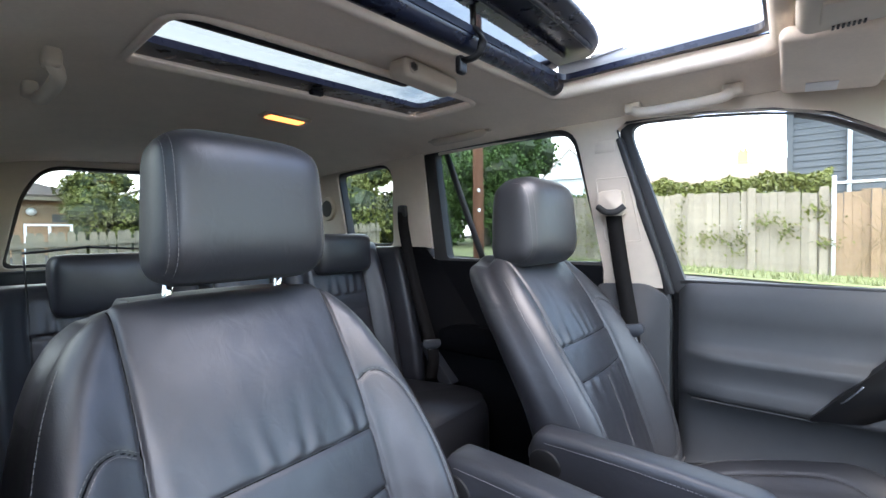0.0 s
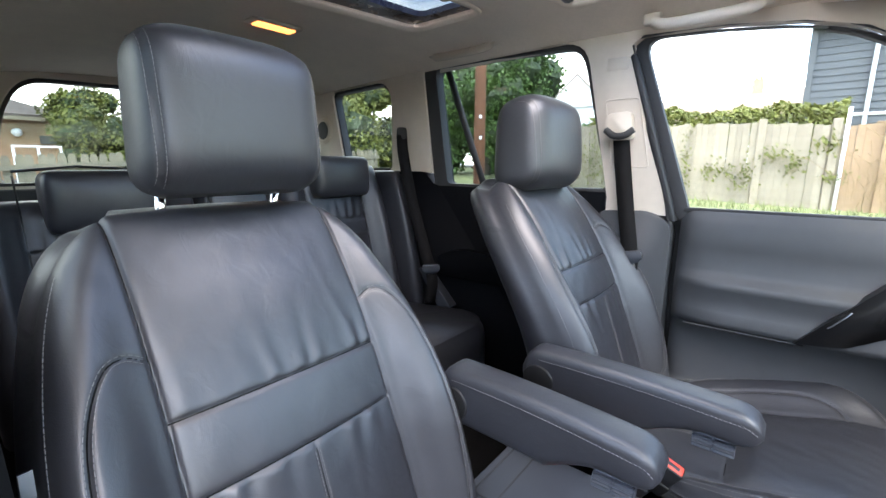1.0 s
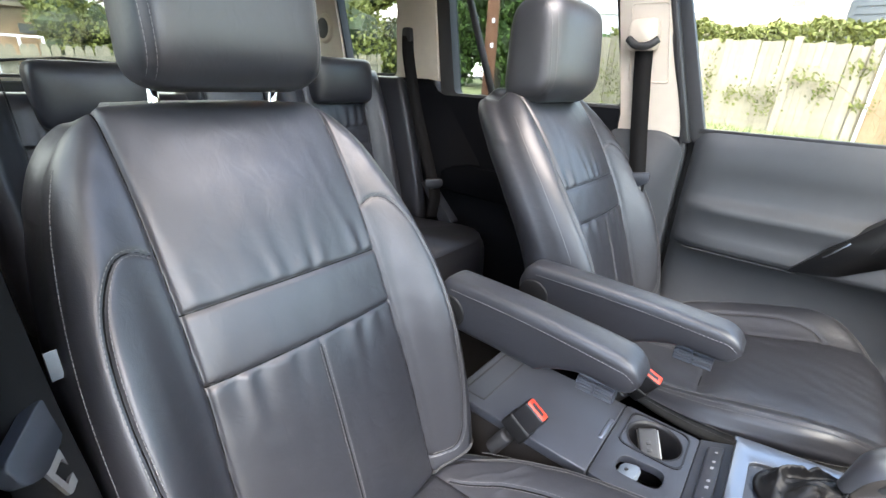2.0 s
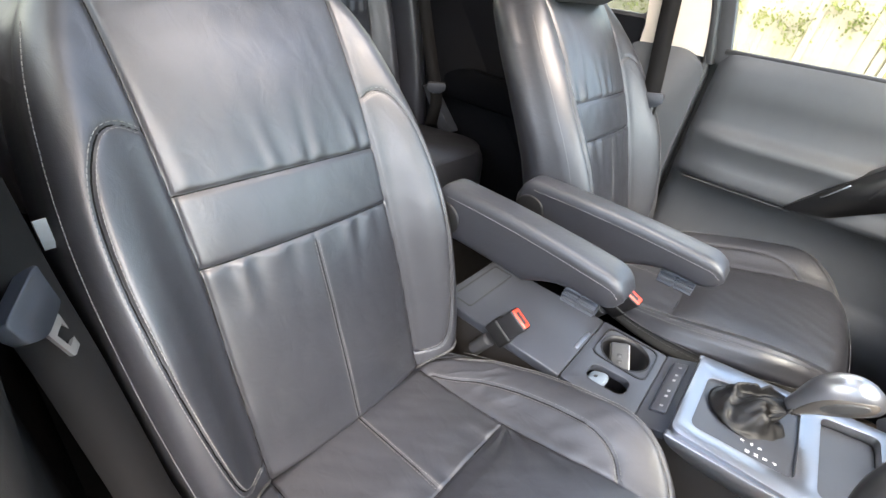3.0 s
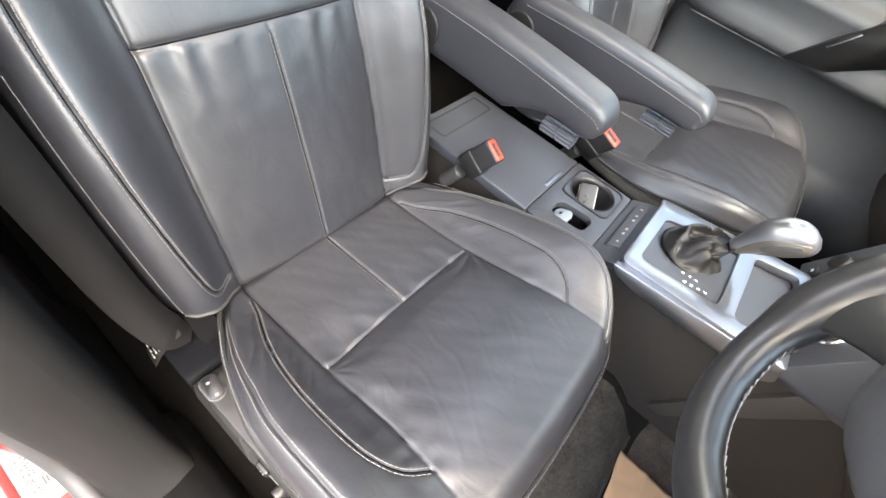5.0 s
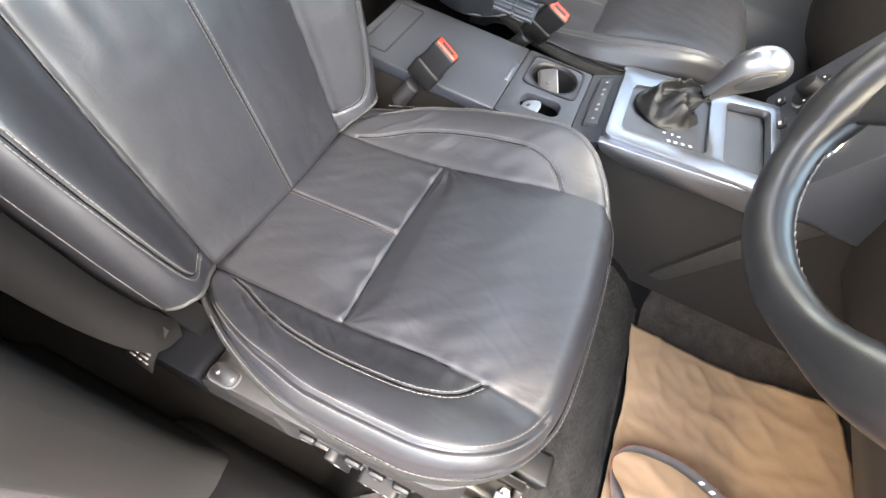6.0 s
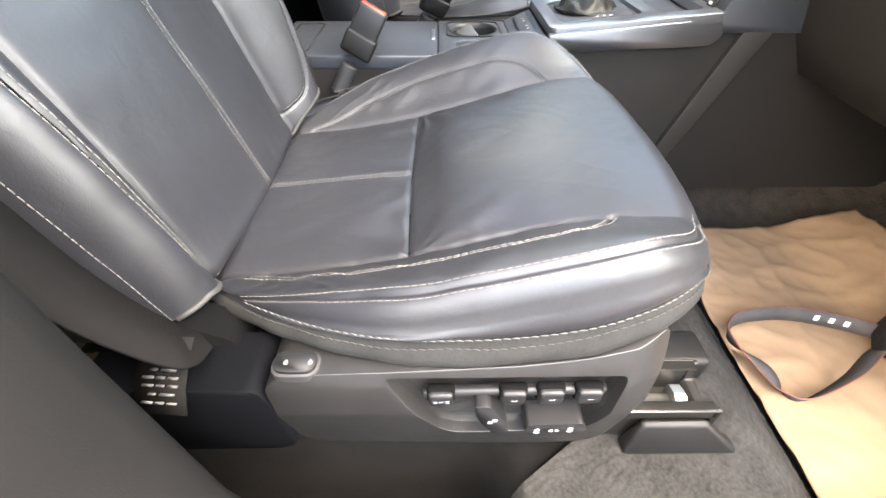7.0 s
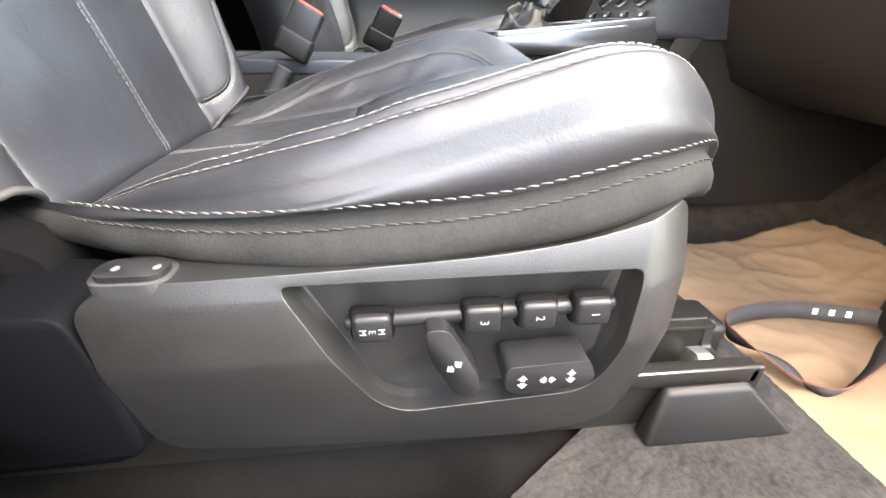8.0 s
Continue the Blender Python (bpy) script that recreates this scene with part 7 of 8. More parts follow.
def paper(name, at, x0, x1, y0, y1, wob, label, k, turn=0.0, rise=0.0):
    p = thing(name, at, label, "paper")
    rows = []
    n = 70
    for j in range(n + 1):
        row = []
        for i in range(n + 1):
            u, v = i / n, j / n
            x, y = lerp(x0, x1, u), lerp(y0, y1, v)
            x += wob * noise.noise(Vector((y * 5, k, 1.5))) * (1 - min(u, 1 - u) * 2)
            y += wob * noise.noise(Vector((x * 6, k, 7.5))) * (1 - min(v, 1 - v) * 2)
            row.append(Vector((x, y, 0.004 + crumple(x, y, k) + rise * max(0, -0.015 - y))))
        rows.append(row)
    bm, _ = grid_mesh(rows)
    bmesh.ops.transform(bm, matrix=Matrix.Rotation(turn, 4, "Z"), verts=bm.verts)
    bmesh.ops.solidify(bm, geom=list(bm.faces), thickness=0.0006)
    part("sheet", bm, PAPER, p)
    return p


paper("floor_paper", (-0.40, -0.870, 0.510), -0.255, 0.252, -0.188, 0.212, 0.010, "crumpled brown kraft paper sheet in the driver's footwell", 1.0, radians(1.5), 0.24)
paper("floor_paper", (-0.365, 0.385, FLOOR_Z + 0.004), -0.235, 0.22, -0.19, 0.16, 0.02, "brown kraft paper sheet on the floor behind the seat", 3.0)

paper("floor_paper", (0.575, -0.875, 0.510), -0.16, 0.15, -0.20, 0.15, 0.014, "brown kraft paper sheet in the passenger's footwell", 5.0, radians(-4), 0.18)

cam_thing = thing("stills_camera", (-0.475, -0.925, 0.526), "black stills camera with a strap lying on brown paper", "camera")
CT = Matrix.Rotation(radians(54), 4, "Z")
bm = bmesh.new()
box(bm, (-0.066, -0.030, 0.0), (0.066, 0.030, 0.072), 0.012, 4, CT)
part("camera_body", bm, PLASTIC, cam_thing, "black camera body")
bm = bmesh.new()
loft(bm, [[CT @ Vector(p) for p in r] for r in ([(-0.026, -0.032, 0.068), (0.026, -0.032, 0.068), (0.030, 0.026, 0.068), (-0.030, 0.026, 0.068)], [(-0.014, -0.022, 0.092), (0.014, -0.022, 0.092), (0.020, 0.018, 0.094), (-0.020, 0.018, 0.094)])])
bmesh.ops.recalc_face_normals(bm, faces=bm.faces)
bevel_sharp(bm, 0.005, 3)
part("viewfinder_hump", bm, PLASTIC, cam_thing)
bm = bmesh.new()
box(bm, (-0.074, -0.016, 0.005), (-0.046, 0.046, 0.066), 0.012, 4, CT)
part("grip", bm, RUBBER, cam_thing)
bm = bmesh.new()
bmesh.ops.create_cone(bm, cap_ends=True, segments=24, radius1=0.011, radius2=0.010, depth=0.012, matrix=CT @ Matrix.Translation((0.045, 0.0, 0.078)))
bevel_sharp(bm, 0.002)
part("mode_dial", bm, SILVER, cam_thing, "silver-marked mode dial")
rings = []
for t, r in ((0.028, 0.030), (0.036, 0.032), (0.040, 0.0335), (0.060, 0.0335), (0.062, 0.031), (0.066, 0.031), (0.068, 0.0335), (0.092, 0.0335), (0.095, 0.031), (0.096, 0.026), (0.090, 0.022)):
    rings.append([CT @ Vector((r * math.cos(a), t, 0.036 + r * math.sin(a))) for a in steps(0, math.tau, 37)[:-1]])
bm = bmesh.new()
section_loft(bm, rings)
lens_ = part("lens_barrel", bm, PLASTIC_SMOOTH, cam_thing, "black ribbed lens barrel")
bm = bmesh.new()
bmesh.ops.create_uvsphere(bm, u_segments=20, v_segments=10, radius=0.021, matrix=CT @ Matrix.Translation((0, 0.088, 0.036)) @ Matrix.Diagonal((1, 0.25, 1, 1)))
part("lens_glass", bm, mat("dark_lens_glass", (0.01, 0.008, 0.02), 0.05, var=0.0, spec=0.8), lens_)
strap_pts = curve_pts([(-0.450, -0.905, 0.545), (-0.414, -0.856, 0.537), (-0.390, -0.790, 0.533), (-0.388, -0.735, 0.532), (-0.399, -0.686, 0.532), (-0.426, -0.660, 0.535), (-0.456, -0.662, 0.537), (-0.488, -0.684, 0.532), (-0.519, -0.690, 0.528), (-0.531, -0.718, 0.528), (-0.500, -0.797, 0.532), (-0.462, -0.860, 0.538), (-0.450, -0.900, 0.542)], 90)
across = []
for i in range(90):
    d = (strap_pts[min(i + 1, 89)] - strap_pts[max(i - 1, 0)]).normalized()
    s_ = d.cross(Vector((0, 0, 1))).normalized()
    tw = radians(16 + 62 * math.exp(-((i - 52) / 8) ** 2) + 22 * math.exp(-((i - 80) / 9) ** 2))
    across.append(Vector((0, 0, 1)) * math.cos(tw) + s_ * math.sin(tw))
sinv = Matrix.Translation(-Vector(cam_thing.location))
bm = bmesh.new()
webbing(bm, strap_pts, 0.024, across, 0.0010)
bmesh.ops.transform(bm, matrix=sinv, verts=bm.verts)
strap = part("strap", bm, mat("grey_woven_strap", (0.055, 0.050, 0.049), 0.85, spec=0.25, var=0.2, scale=500, bump=0.4, bscale=1500), cam_thing, "dark woven strap with red edges")
for sg in (-1, 1):
    bm = bmesh.new()
    tube(bm, [p + a * 0.0118 * sg for p, a in zip(strap_pts, across)], 0.0010, 6)
    bmesh.ops.transform(bm, matrix=sinv, verts=bm.verts)
    part("strap_edge", bm, mat("rust_red_piping", (0.16, 0.045, 0.03), 0.7, var=0.15), strap)
for k in range(3):
    i = 8 + k * 2
    p, a = strap_pts[i], across[i]
    d = (strap_pts[i + 1] - p).normalized()
    n = a.cross(d).normalized()
    bm = bmesh.new()
    for sg in (1, -1):
        webbing(bm, [p + n * 0.0013 * sg - d * 0.0032, p + n * 0.0013 * sg + d * 0.0032], 0.0085, [a], 0.0003)
    bmesh.ops.transform(bm, matrix=sinv, verts=bm.verts)
    part("woven_mark", bm, WHITE, strap, smooth=False)


# ---- outside ----
def gz(x, y):
    """Height of the gently rising ground."""
    return 0.08 + 1.5 * math.tanh((0.075 * max(x, -1) + 0.060 * max(y, -1)) / 1.5)


GRAVEL = mat("grey_tarmac", (0.075, 0.073, 0.070), 0.92, var=0.25, scale=1.5, bump=0.4, bscale=60)
GRASS = mat("dry_grass", (0.155, 0.17, 0.07), 0.9, var=0.4, scale=3)
OLDWOOD = mat("weathered_pale_boards", (0.27, 0.228, 0.168), 0.9, var=0.25, scale=9, obj_random=0.14)
BROWNWOOD = mat("brown_boards", (0.30, 0.20, 0.12), 0.9, var=0.25, scale=9, obj_random=0.15)
POLEWOOD = mat("red_brown_pole", (0.20, 0.085, 0.045), 0.85, var=0.25, scale=6)
LEAF = mat("green_leaves", (0.060, 0.110, 0.022), 0.6, var=0.5, scale=2.0, spec=0.3)
PICKETWOOD = mat("pale_picket_wood", (0.205, 0.178, 0.122), 0.9, var=0.25, scale=9, obj_random=0.14)
# leaf green darkened to carry the shade inside the crowns
LEAFCORE = mat("crown_core_shade_green", (0.022, 0.036, 0.010), 0.8, var=0.6, scale=5, bump=1.0, bscale=9)
LEAF2 = mat("yellow_green_leaves", (0.135, 0.145, 0.034), 0.6, var=0.45, scale=2.0, spec=0.3)
BARK = mat("bark", (0.10, 0.075, 0.05), 0.95, var=0.3, scale=8)
SLATE = mat("dark_grey_weatherboard", (0.062, 0.068, 0.074), 0.6, var=0.12, scale=5, obj_random=0.08)
BRICK = mat("tan_brick", (0.40, 0.24, 0.14), 0.9, var=0.2, scale=8, obj_random=0.15)
ROOFTILE = mat("brown_roof_tiles", (0.22, 0.16, 0.12), 0.9, var=0.2, scale=4)
RENDERWHITE = mat("white_render", (0.72, 0.71, 0.68), 0.8, var=0.05, scale=3)

ground = tagged(new("ground"), "grey tarmac ground rising gently away from the car", "ground", kind="structure")
axis = [-900, -300, -100, -40, -20, -12, -8, -5, -3, -2, -1, 0, 1, 2, 3, 4, 5, 6, 7, 8, 9, 10, 12, 14, 17, 20, 25, 30, 40, 60, 100, 300, 900]
bm, _ = grid_mesh([[Vector((x, y, gz(x, y))) for x in axis] for y in axis])
part("tarmac", bm, GRAVEL, ground)
bm, _ = grid_mesh([[Vector((x, y, gz(x, y) + 0.03)) for x in (7.9, 8.4, 9.4, 14, 40)] for y in steps(-30, 40, 60)])
part("verge", bm, GRASS, ground)
bm = bmesh.new()
for k in range(1400):
    x, y = 8.1 + random.random() ** 2 * 0.8, random.uniform(-5, 5)
    z = gz(x, y) + 0.03
    a = random.random() * math.tau
    h = random.uniform(0.05, 0.16)
    d = Vector((math.cos(a), math.sin(a), 0)) * 0.012
    t = Vector((random.uniform(-0.05, 0.05), random.uniform(-0.05, 0.05), h))
    p = Vector((x, y, z))
    f = [bm.verts.new(q) for q in (p - d, p + d, p + t)]
    bm.faces.new(f)
tagged(part("grass_tufts", bm, GRASS, None), "dry grass tufts along the fence", "grass", kind="stuff")

# board fence
fence = thing("board_fence", (9.0, 0, 0.7), "weathered pale board fence with climbing plants", "fence")
bmb = bmesh.new()
box(bmb, (-0.010, -0.056, 0.0), (0.010, 0.056, 1.46), 0.004, 1)
board_me = bpy.data.meshes.new("board")
bmb.to_mesh(board_me)
bmb.free()
board_me.materials.append(OLDWOOD)
board_me2 = board_me.copy()
board_me2.materials.clear()
board_me2.materials.append(BROWNWOOD)
rnd = random.Random(5)
y = -6.0
while y < 3.7:
    ob = new("board", board_me2 if y < -1.0 else board_me)
    ob.parent = fence
    ob.location = (rnd.choice((-0.012, 0.010)) + rnd.uniform(-0.004, 0.004), y, gz(9, y) - 0.70 - 0.02 + rnd.uniform(-0.03, 0.03))
    ob.rotation_euler = (rnd.uniform(-0.012, 0.012), rnd.uniform(-0.01, 0.01), rnd.uniform(-0.08, 0.08))
    y += 0.108
for k, py in enumerate((-0.84, 0.15, 1.95, 3.7)):
    bm = bmesh.new()
    box(bm, (-0.06, py - 0.06, -0.25 + gz(9, py) - 0.62), (0.05, py + 0.06, 1.53 + gz(9, py) - 0.70), 0.01, 1)
    part("post", bm, OLDWOOD, fence, smooth=False)
for zz in (0.3, 1.15):
    bm = bmesh.new()
    loft(bm, [[(xx, yy, gz(9, yy) - 0.70 + zz + dz) for xx, dz in ((0.012, 0), (0.05, 0), (0.05, 0.08), (0.012, 0.08))] for yy in steps(-6, 3.75, 10)])
    part("rail", bm, OLDWOOD, fence, smooth=False)


# white post and rail over the brown panels
wpost = thing("white_rail", (8.93, -0.96, 0.7), "thin white metal post and rail above the brown fence panels", "rail")
bm = bmesh.new()
tube(bm, [(0, 0, gz(9, -1) - 0.75), (0, 0, 1.66)], 0.028, 8)
part("post", bm, WHITE, wpost)
bm = bmesh.new()
tube(bm, [(0, 0.0, 1.545), (0, -5.0, 1.50)], 0.022, 8)
part("bar", bm, WHITE, wpost)


def leaf_cloud(bm, n, place, size, rng):
    for _ in range(n):
        p = place(rng)
        if p is None:
            continue
        a = Vector((rng.gauss(0, 1), rng.gauss(0, 1), rng.gauss(0, 1))).normalized()
        b = a.orthogonal().normalized()
        c = a.cross(b)
        s = size * rng.uniform(0.6, 1.4)
        f = [bm.verts.new(p + q) for q in (b * s, c * s * 0.55, -b * s, -c * s * 0.55)]
        bm.faces.new(f)


def in_blobs(blobs, shell=0.55):
    tot = sum(r ** 2 for _, r in blobs)

    def place(rng):
        k = rng.random() * tot
        for c, r in blobs:
            k -= r ** 2
            if k <= 0:
                break
        d = Vector((rng.gauss(0, 1), rng.gauss(0, 1), rng.gauss(0, 1))).normalized()
        return Vector(c) + d * r * (shell + (1 - shell) * rng.random()) * (0.8 + 0.35 * noise.noise(d * 2.3 + Vector(c)))
    return place


def tree(at, h, blobs, n, size, leafmat, label, seed):
    t = thing("tree", at, label, "tree", "trees")
    rng = random.Random(seed)
    bm = bmesh.new()
    tube(bm, curve_pts([(0, 0, -0.3), (0.08, 0.03, h * 0.25), (-0.05, 0.05, h * 0.5), (0.05, 0, h * 0.72)], 14), [0.22 * (1 - 0.055 * i) for i in range(14)], 10)
    for k in range(7):
        z = h * (0.30 + 0.06 * k)
        a = k * 2.4
        c, r = blobs[k % len(blobs)]
        tube(bm, curve_pts([(0, 0, z), (c[0] * 0.4 + 0.2 * math.cos(a), c[1] * 0.4 + 0.2 * math.sin(a), lerp(z, c[2], 0.5)), (c[0], c[1], c[2])], 8), [0.08 * (1 - 0.1 * i) for i in range(8)], 6)
    part("trunk", bm, BARK, t)
    bm = bmesh.new()
    leaf_cloud(bm, n, in_blobs(blobs), size, rng)
    part("crown", bm, leafmat, t, smooth=False)
    # added solid cores: the crown's inner shade in their dark colour, closing sky gaps
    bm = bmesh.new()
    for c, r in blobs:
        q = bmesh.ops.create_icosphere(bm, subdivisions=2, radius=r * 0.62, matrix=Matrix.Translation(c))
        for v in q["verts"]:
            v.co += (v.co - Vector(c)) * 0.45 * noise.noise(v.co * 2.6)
    part("crown_core", bm, LEAFCORE, t, smooth=False)
    return t


def blobs_for(w, d, z0, z1, n, seed):
    rng = random.Random(seed)
    return [((rng.uniform(-w, w), rng.uniform(-d, d), rng.uniform(z0, z1)), rng.uniform(0.22, 0.40) * (z1 - z0) * 0.9) for _ in range(n)]


tree((19.0, 13.0, gz(19, 13)), 7.0, blobs_for(4.2, 2.2, 0.6, 6.2, 30, 2), 20000, 0.13, LEAF, "broad leafy green tree far behind the telegraph pole", 3)
tree((11.2, 7.5, gz(11.2, 7.5)), 3.6, blobs_for(1.1, 1.7, 0.3, 2.9, 24, 21), 34000, 0.060, LEAF, "dense green tree behind the telegraph pole", 31)
tree((10.8, 4.9, gz(10.8, 4.9)), 2.0, blobs_for(0.5, 0.8, 0.2, 1.4, 14, 22), 9000, 0.050, LEAF, "low green shrub at the end of the fence", 32)
tree((9.3, 11.0, gz(9.3, 11)), 3.8, blobs_for(2.1, 1.6, 0.4, 3.3, 22, 7), 26000, 0.065, LEAF2, "yellow-green shrub-like tree behind the car", 5)
tree((4.5, 15.5, gz(4.9, 15.5)), 3.4, blobs_for(2.3, 0.9, 0.1, 2.2, 34, 9), 34000, 0.055, LEAF2, "yellow-green tree beside the brick building", 8)
tree((-5.0, 20.0, gz(0, 20)), 4.5, blobs_for(2.6, 1.2, 0.8, 3.4, 12, 12), 4000, 0.10, LEAF, "dark green tree behind the brick building", 9)


def hedge_leaf(r):
    x, y, t = r.uniform(-0.5, 0.5), r.uniform(-1.55, 3.4), r.random() ** 0.45
    return Vector((x, y, t * (1.75 + 0.25 * noise.noise(Vector((y * 0.9, 2, 0))) + 0.12 * noise.noise(Vector((y * 3.1, 5, 0))))))


hedge = thing("hedge", (11.0, 0.5, 0.9), "bright green hedge behind the fence", "hedge")
bm = bmesh.new()
rng_h = random.Random(4)
leaf_cloud(bm, 17000, hedge_leaf, 0.045, rng_h)
part("foliage", bm, LEAF2, hedge, smooth=False)

# climbers on the fence
cl = thing("climber", (8.93, 0, 0.7), "straggling green climber on the board fence", "climbing plant")
bm = bmesh.new()
rng_c = random.Random(11)
spots = [(1.30, 0.75, 0.10, 0.75), (0.75, 0.65, 0.34, 0.22), (0.35, 0.55, 0.22, 0.30), (-0.10, 0.95, 0.30, 0.16), (-0.35, 0.75, 0.18, 0.22), (-0.75, 1.10, 0.22, 0.20), (-0.9, 0.55, 0.18, 0.12), (2.9, 0.8, 0.8, 0.6)]
for cy, cz, ry, rz in spots:
    leaf_cloud(bm, int(900 * (ry * rz + 0.06)), lambda r, c=(cy, cz, ry, rz): Vector((r.uniform(-0.07, 0.02), c[0] + r.gauss(0, 0.5) * c[2], c[1] + r.gauss(0, 0.5) * c[3])), 0.030, rng_c)
part("foliage", bm, LEAF2, cl, smooth=False)
dry = thing("dry_climber", (8.92, -1.8, 0.7), "tangle of dry brown stems on the brown fence panel", "climbing plant")
bm = bmesh.new()
for k in range(46):
    y0, z0 = rng_c.uniform(-0.9, 0.7), rng_c.uniform(-0.1, 0.5)
    tube(bm, curve_pts([(rng_c.uniform(-0.06, 0), y0, z0), (-0.08, y0 + rng_c.gauss(0, 0.15), z0 + 0.3), (-0.05, y0 + rng_c.gauss(0, 0.3), z0 + rng_c.uniform(0.4, 1.0))], 7), 0.0038, 4)
part("stems", bm, mat("dry_stems", (0.24, 0.17, 0.09), 0.9), dry)

# dark weatherboarded shed
shed = thing("weatherboard_shed", (14.0, -0.4, 0.9), "dark grey weatherboarded shed beyond the fence", "shed")
bm = bmesh.new()
box(bm, (0.06, -7.0, 0), (5.0, -0.02, 3.9))
part("wall_core", bm, SLATE, shed, smooth=False)
bw = bmesh.new()
prism(bw, [(-0.010, 0.0), (0.022, 0.0), (0.022, 0.185), (0.016, 0.185)], "y", -7.0, 0.0)
wb = bpy.data.meshes.new("weatherboard")
bw.to_mesh(wb)
bw.free()
wb.materials.append(SLATE)
for k in range(23):
    ob = new("weatherboard", wb)
    ob.parent = shed
    ob.location = (0.03, 0, 0.05 + k * 0.168)
bm = bmesh.new()
box(bm, (-0.03, -0.06, 0), (0.10, 0.06, 3.95))
part("corner_post", bm, SLATE, shed, smooth=False)
bm = bmesh.new()
tube(bm, [(-0.06, -1.15, 0.2), (-0.06, -1.15, 3.9)], 0.045, 10)
part("downpipe", bm, mat("pale_grey_pipe", (0.42, 0.45, 0.48), 0.5), shed)
bm = bmesh.new()
prism(bm, [(-0.30, 3.85), (5.2, 3.85), (5.2, 3.98), (2.5, 5.2), (-0.30, 4.0)], "y", -7.2, 0.08)
part("roof", bm, mat("dark_slate_roof", (0.06, 0.065, 0.07), 0.7), shed, smooth=False)
bm = bmesh.new()
tube(bm, [(-0.34, -7.2, 3.93), (-0.34, 0.08, 3.93)], 0.05, 8)
part("gutter", bm, SLATE, shed)

# telegraph pole
pole = thing("telegraph_pole", (6.55, 4.55, gz(6.55, 4.55)), "red-brown wooden telegraph pole", "telegraph pole")
bm = bmesh.new()
tube(bm, [(0, 0, -0.2), (0.02, 0, 3.5), (0.03, 0.0, 8.0)], [0.115, 0.105, 0.09], 16)
part("pole_shaft", bm, POLEWOOD, pole)
for zz in (1.15, 1.55):
    bm = bmesh.new()
    box(bm, (-0.10, -0.10, zz), (-0.06, -0.055, zz + 0.07), 0.005, 1)
    part("tag", bm, WHITE, pole, smooth=False)


def house(at, w, d, wall_h, roof_h, wallmat, label, chim, turn):
    h = thing("house", at, label, "house", "houses")
    h.rotation_euler = (0, 0, turn)
    bm = bmesh.new()
    box(bm, (-w / 2, -d / 2, -3), (w / 2, d / 2, wall_h))
    part("wall", bm, wallmat, h, smooth=False)
    bm = bmesh.new()
    prism(bm, [(-d / 2 - 0.35, wall_h - 0.1), (d / 2 + 0.35, wall_h - 0.1), (0, wall_h + roof_h)], "x", -w / 2 - 0.3, w / 2 + 0.3)
    rf = part("roof", bm, ROOFTILE, h, smooth=False)
    bm = bmesh.new()
    prism(bm, [(-d / 2, wall_h - 0.12), (d / 2, wall_h - 0.12), (0, wall_h + roof_h - 0.25)], "x", -w / 2 - 0.33, w / 2 + 0.33)
    part("gable", bm, wallmat, h, smooth=False)
    for cx in chim:
        bm = bmesh.new()
        box(bm, (cx - 0.35, -0.3, wall_h + roof_h - 0.6), (cx + 0.35, 0.3, wall_h + roof_h + 0.9))
        part("chimney", bm, BRICK, rf, smooth=False)
        for q in (-0.15, 0.15):
            bm = bmesh.new()
            tube(bm, [(cx + q, 0, wall_h + roof_h + 0.9), (cx + q, 0, wall_h + roof_h + 1.15)], 0.09, 8)
            part("chimney_pot", bm, BRICK, h)
    for sx in (-1, 1):
        for q in range(3):
            bm = bmesh.new()
            x0 = -w / 2 + w * (q + 0.5) / 3
            box(bm, (x0 - 0.55, sx * (d / 2 + 0.02) - 0.03, wall_h - 1.9), (x0 + 0.55, sx * (d / 2 + 0.02) + 0.03, wall_h - 0.8))
            wv = part("window", bm, RENDERWHITE, h, smooth=False)
            bm = bmesh.new()
            box(bm, (x0 - 0.45, sx * (d / 2 + 0.05) - 0.03, wall_h - 1.8), (x0 + 0.45, sx * (d / 2 + 0.05) + 0.03, wall_h - 0.9))
            part("pane", bm, NAVY, wv, smooth=False)
    return h


house((42, 9.5, 1.5), 9, 7, 3.6, 1.9, RENDERWHITE, "pale house with a brown tiled roof beyond the fence", (), radians(90))
house((42, 1.5, 1.5), 8, 7, 3.7, 2.0, RENDERWHITE, "pale bungalow with a tiled roof and chimney beyond the hedge", (1.0,), radians(90))
house((64, 26.0, 1.6), 12, 8, 8.0, 4.2, RENDERWHITE, "white rendered house with a tiled roof and brick chimney", (4.5,), radians(20))

# picket fence and brick building behind the car
pick = thing("picket_fence", (0, 8.0, 0.55), "pale weathered picket fence behind the car", "fence")
bmb = bmesh.new()
prism(bmb, [(-0.048, 0.0), (0.048, 0.0), (0.048, 1.10), (0.026, 1.16), (-0.026, 1.16), (-0.048, 1.10)], "y", -0.012, 0.012)
pk = bpy.data.meshes.new("picket")
bmb.to_mesh(pk)
bmb.free()
pk.materials.append(PICKETWOOD)
rnd = random.Random(8)
x = -5.0
while x < 7.0:
    ob = new("picket", pk)
    ob.parent = pick
    ob.location = (x, rnd.uniform(-0.01, 0.01), gz(x, 8) - 0.70 + rnd.uniform(-0.02, 0.02) - 0.02 * max(0, x))
    ob.rotation_euler = (0, rnd.uniform(-0.02, 0.02), rnd.uniform(-0.05, 0.05))
    x += 0.118
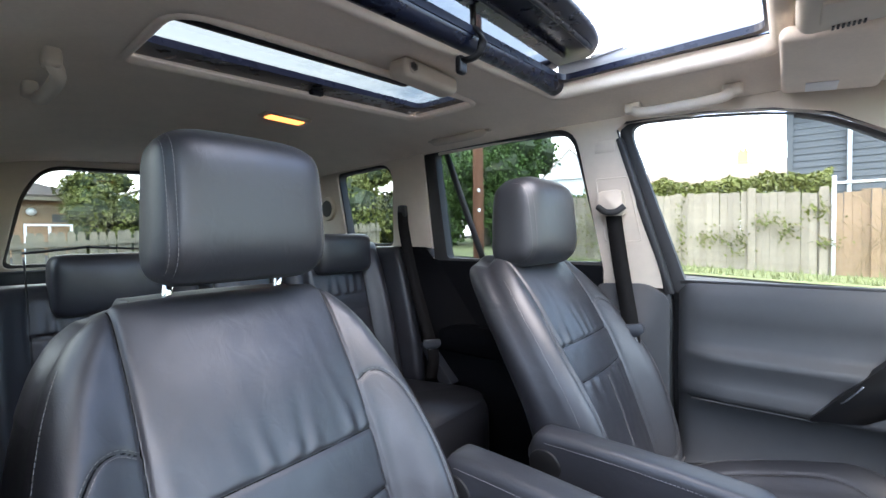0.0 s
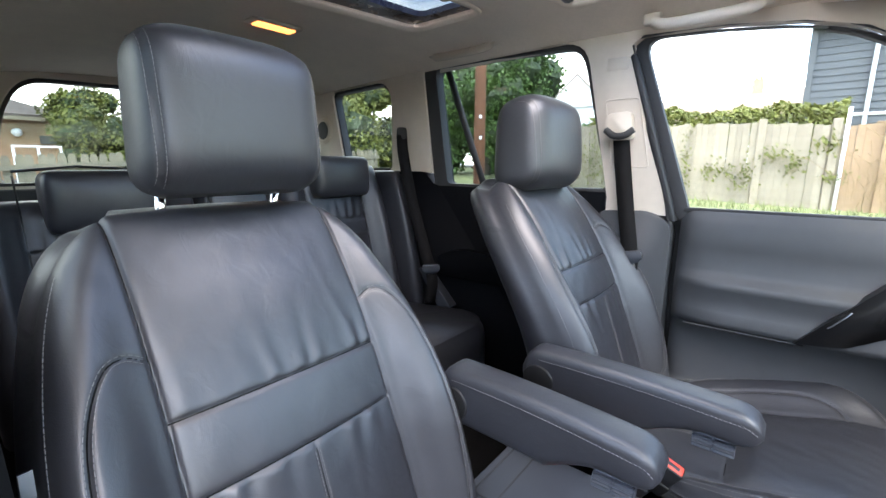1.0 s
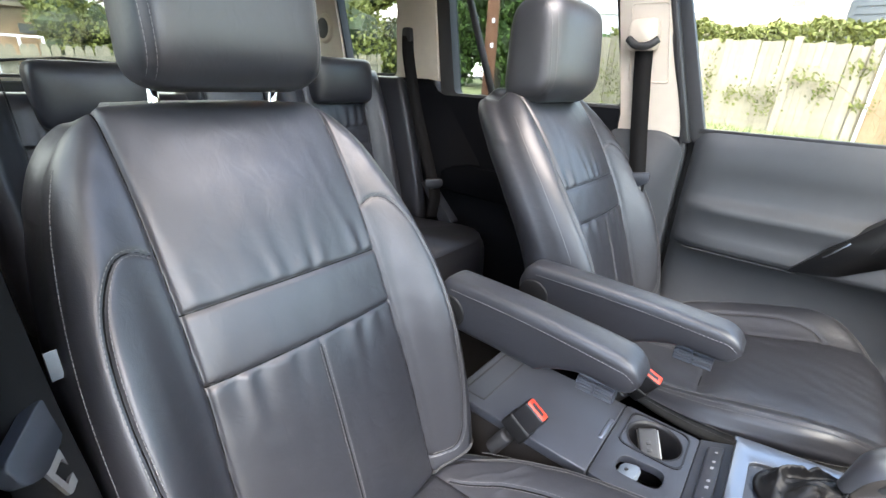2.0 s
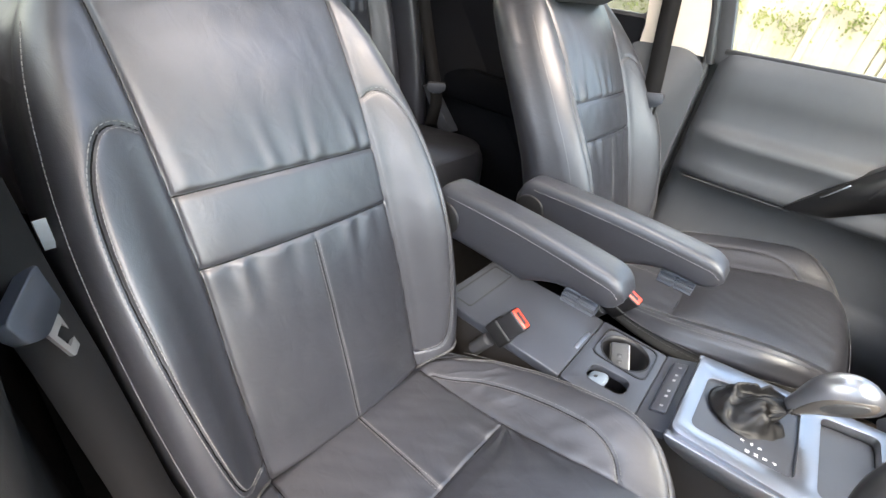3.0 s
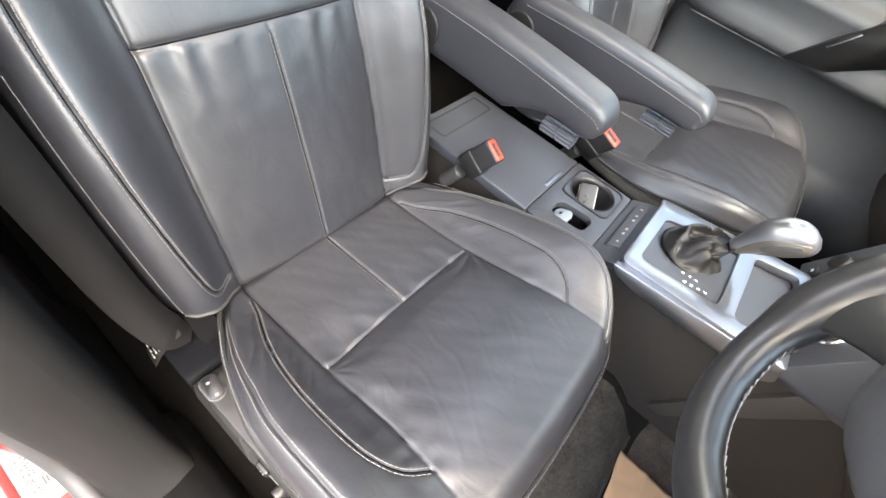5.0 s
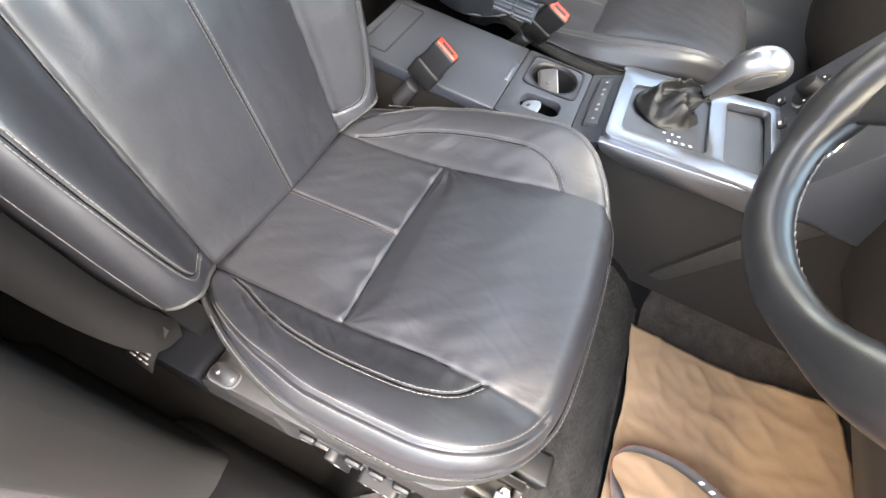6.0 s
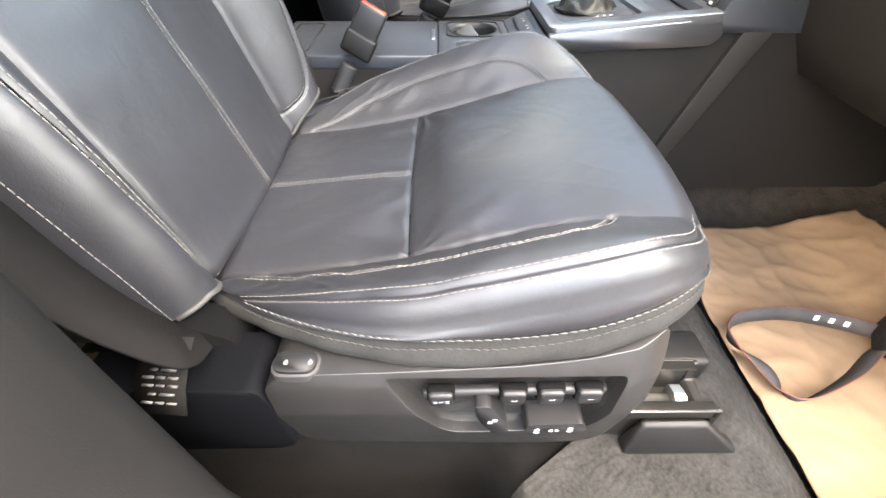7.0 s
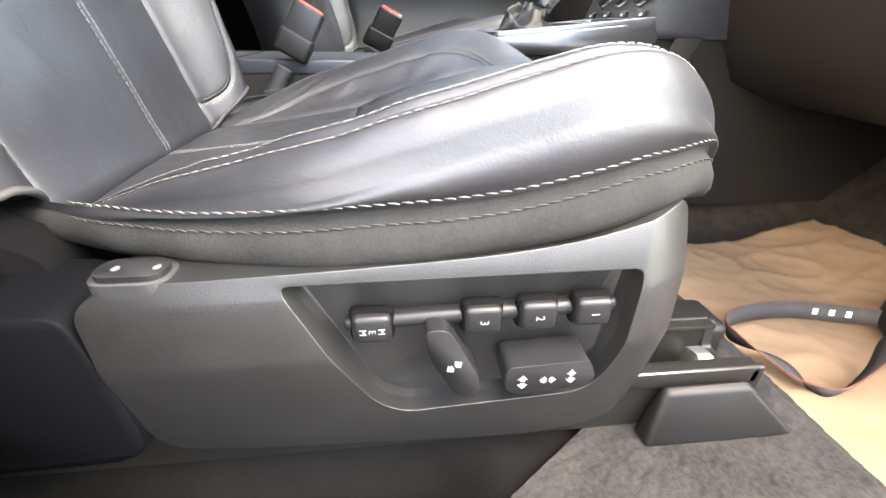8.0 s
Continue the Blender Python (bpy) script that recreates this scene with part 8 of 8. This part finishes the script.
for zz in (0.25, 0.95):
    bm = bmesh.new()
    loft(bm, [[(xx, yy, gz(xx, 8) - 0.70 - 0.02 * max(0, xx) + zz + dz) for yy, dz in ((-0.013, 0), (-0.05, 0), (-0.05, 0.08), (-0.013, 0.08))] for xx in steps(-5, 7, 12)])
    part("rail", bm, PICKETWOOD, pick, smooth=False)

bld = thing("brick_building", (-1.12, 17.0, 0.63), "low tan brick building with a dark roof", "building")
bm = bmesh.new()
box(bm, (-7.0, 0.06, -0.5), (3.55, 6.0, 2.10))
part("wall_core", bm, BRICK, bld, smooth=False)
bm = bmesh.new()
brk = random.Random(2)
for r in range(26):
    off = 0.1125 if r % 2 else 0.0
    for c in range(24):
        x0 = 3.55 - (c + 1) * 0.225 - off
        box(bm, (x0 + 0.006, 0.045 + brk.uniform(0, 0.006), 0.05 + r * 0.075 + 0.006), (x0 + 0.219, 0.07, 0.05 + (r + 1) * 0.075))
tagged(part("brickwork", bm, BRICK, bld, "tan brick courses", smooth=False), kind="stuff")
bm = bmesh.new()
lowr = [bm.verts.new(p) for p in ((-7.3, -0.45, 2.14), (3.75, -0.45, 2.14), (3.75, 6.4, 2.14), (-7.3, 6.4, 2.14))]
eave = [bm.verts.new((v.co.x, v.co.y, 2.21)) for v in lowr]
ridge = [bm.verts.new(p) for p in ((-7.3, 2.9, 3.75), (0.0, 2.9, 3.75))]
for f in ((lowr[0], lowr[3], lowr[2], lowr[1]), (lowr[0], lowr[1], eave[1], eave[0]), (lowr[1], lowr[2], eave[2], eave[1]), (lowr[2], lowr[3], eave[3], eave[2]), (lowr[3], lowr[0], eave[0], ridge[0], eave[3]),
          (eave[0], eave[1], ridge[1], ridge[0]), (eave[1], eave[2], ridge[1]), (eave[2], eave[3], ridge[0], ridge[1])):
    bm.faces.new(f)
bmesh.ops.recalc_face_normals(bm, faces=bm.faces)
part("roof", bm, mat("dark_brown_roof", (0.075, 0.060, 0.048), 0.9, var=0.2), bld, smooth=False)
bm = bmesh.new()
box(bm, (-7.3, -0.47, 2.04), (3.75, -0.43, 2.139))
part("fascia", bm, PICKETWOOD, bld, smooth=False)
bm = bmesh.new()
box(bm, (3.0, -0.02, 1.42), (3.5, 0.05, 1.66))
part("lintel", bm, SLATE, bld, smooth=False)
bm = bmesh.new()
bmesh.ops.create_uvsphere(bm, u_segments=16, v_segments=10, radius=0.12, matrix=Matrix.Translation((2.53, -0.06, 1.72)))
part("wall_lamp", bm, RENDERWHITE, bld)
frm = thing("window_frame", (1.10, 12.0, gz(1.1, 12) - 0.2), "white window frame leaning behind the picket fence", "window frame")
bm = bmesh.new()
slab_with_holes(bm, [(-0.40, 0.0), (0.38, 0.0), (0.38, 1.22), (-0.40, 1.22)], [[(-0.36, 0.05), (-0.02, 0.05), (-0.02, 1.18), (-0.36, 1.18)], [(0.02, 0.05), (0.34, 0.05), (0.34, 1.18), (0.02, 1.18)]], "y", -0.03, 0.03)
part("frame", bm, RENDERWHITE, frm, smooth=False)
# overhead wires
wires = thing("overhead_wires", (0, 0, 7.5), "thin black overhead wires", "wire")
for k in range(3):
    bm = bmesh.new()
    tube(bm, [(lerp(-20, 30, t), lerp(-14 - k, 5, t), 0.6 * k - 2.0 * math.sin(math.pi * t)) for t in steps(0, 1, 16)], 0.008, 5)
    part("wire", bm, RUBBER, wires)

# unseen wall, added to hold back low skylight on the driver's side
light_wall = thing("unseen_light_wall", (-5.5, 0, 0), "unseen grey wall added to shape the light from the driver's side", "wall", kind="structure")
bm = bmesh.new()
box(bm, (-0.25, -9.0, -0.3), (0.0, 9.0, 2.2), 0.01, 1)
part("wall_face", bm, mat("grey_render", (0.34, 0.33, 0.32), 0.9, var=0.2, scale=3, bump=0.3, bscale=80), light_wall, smooth=False)
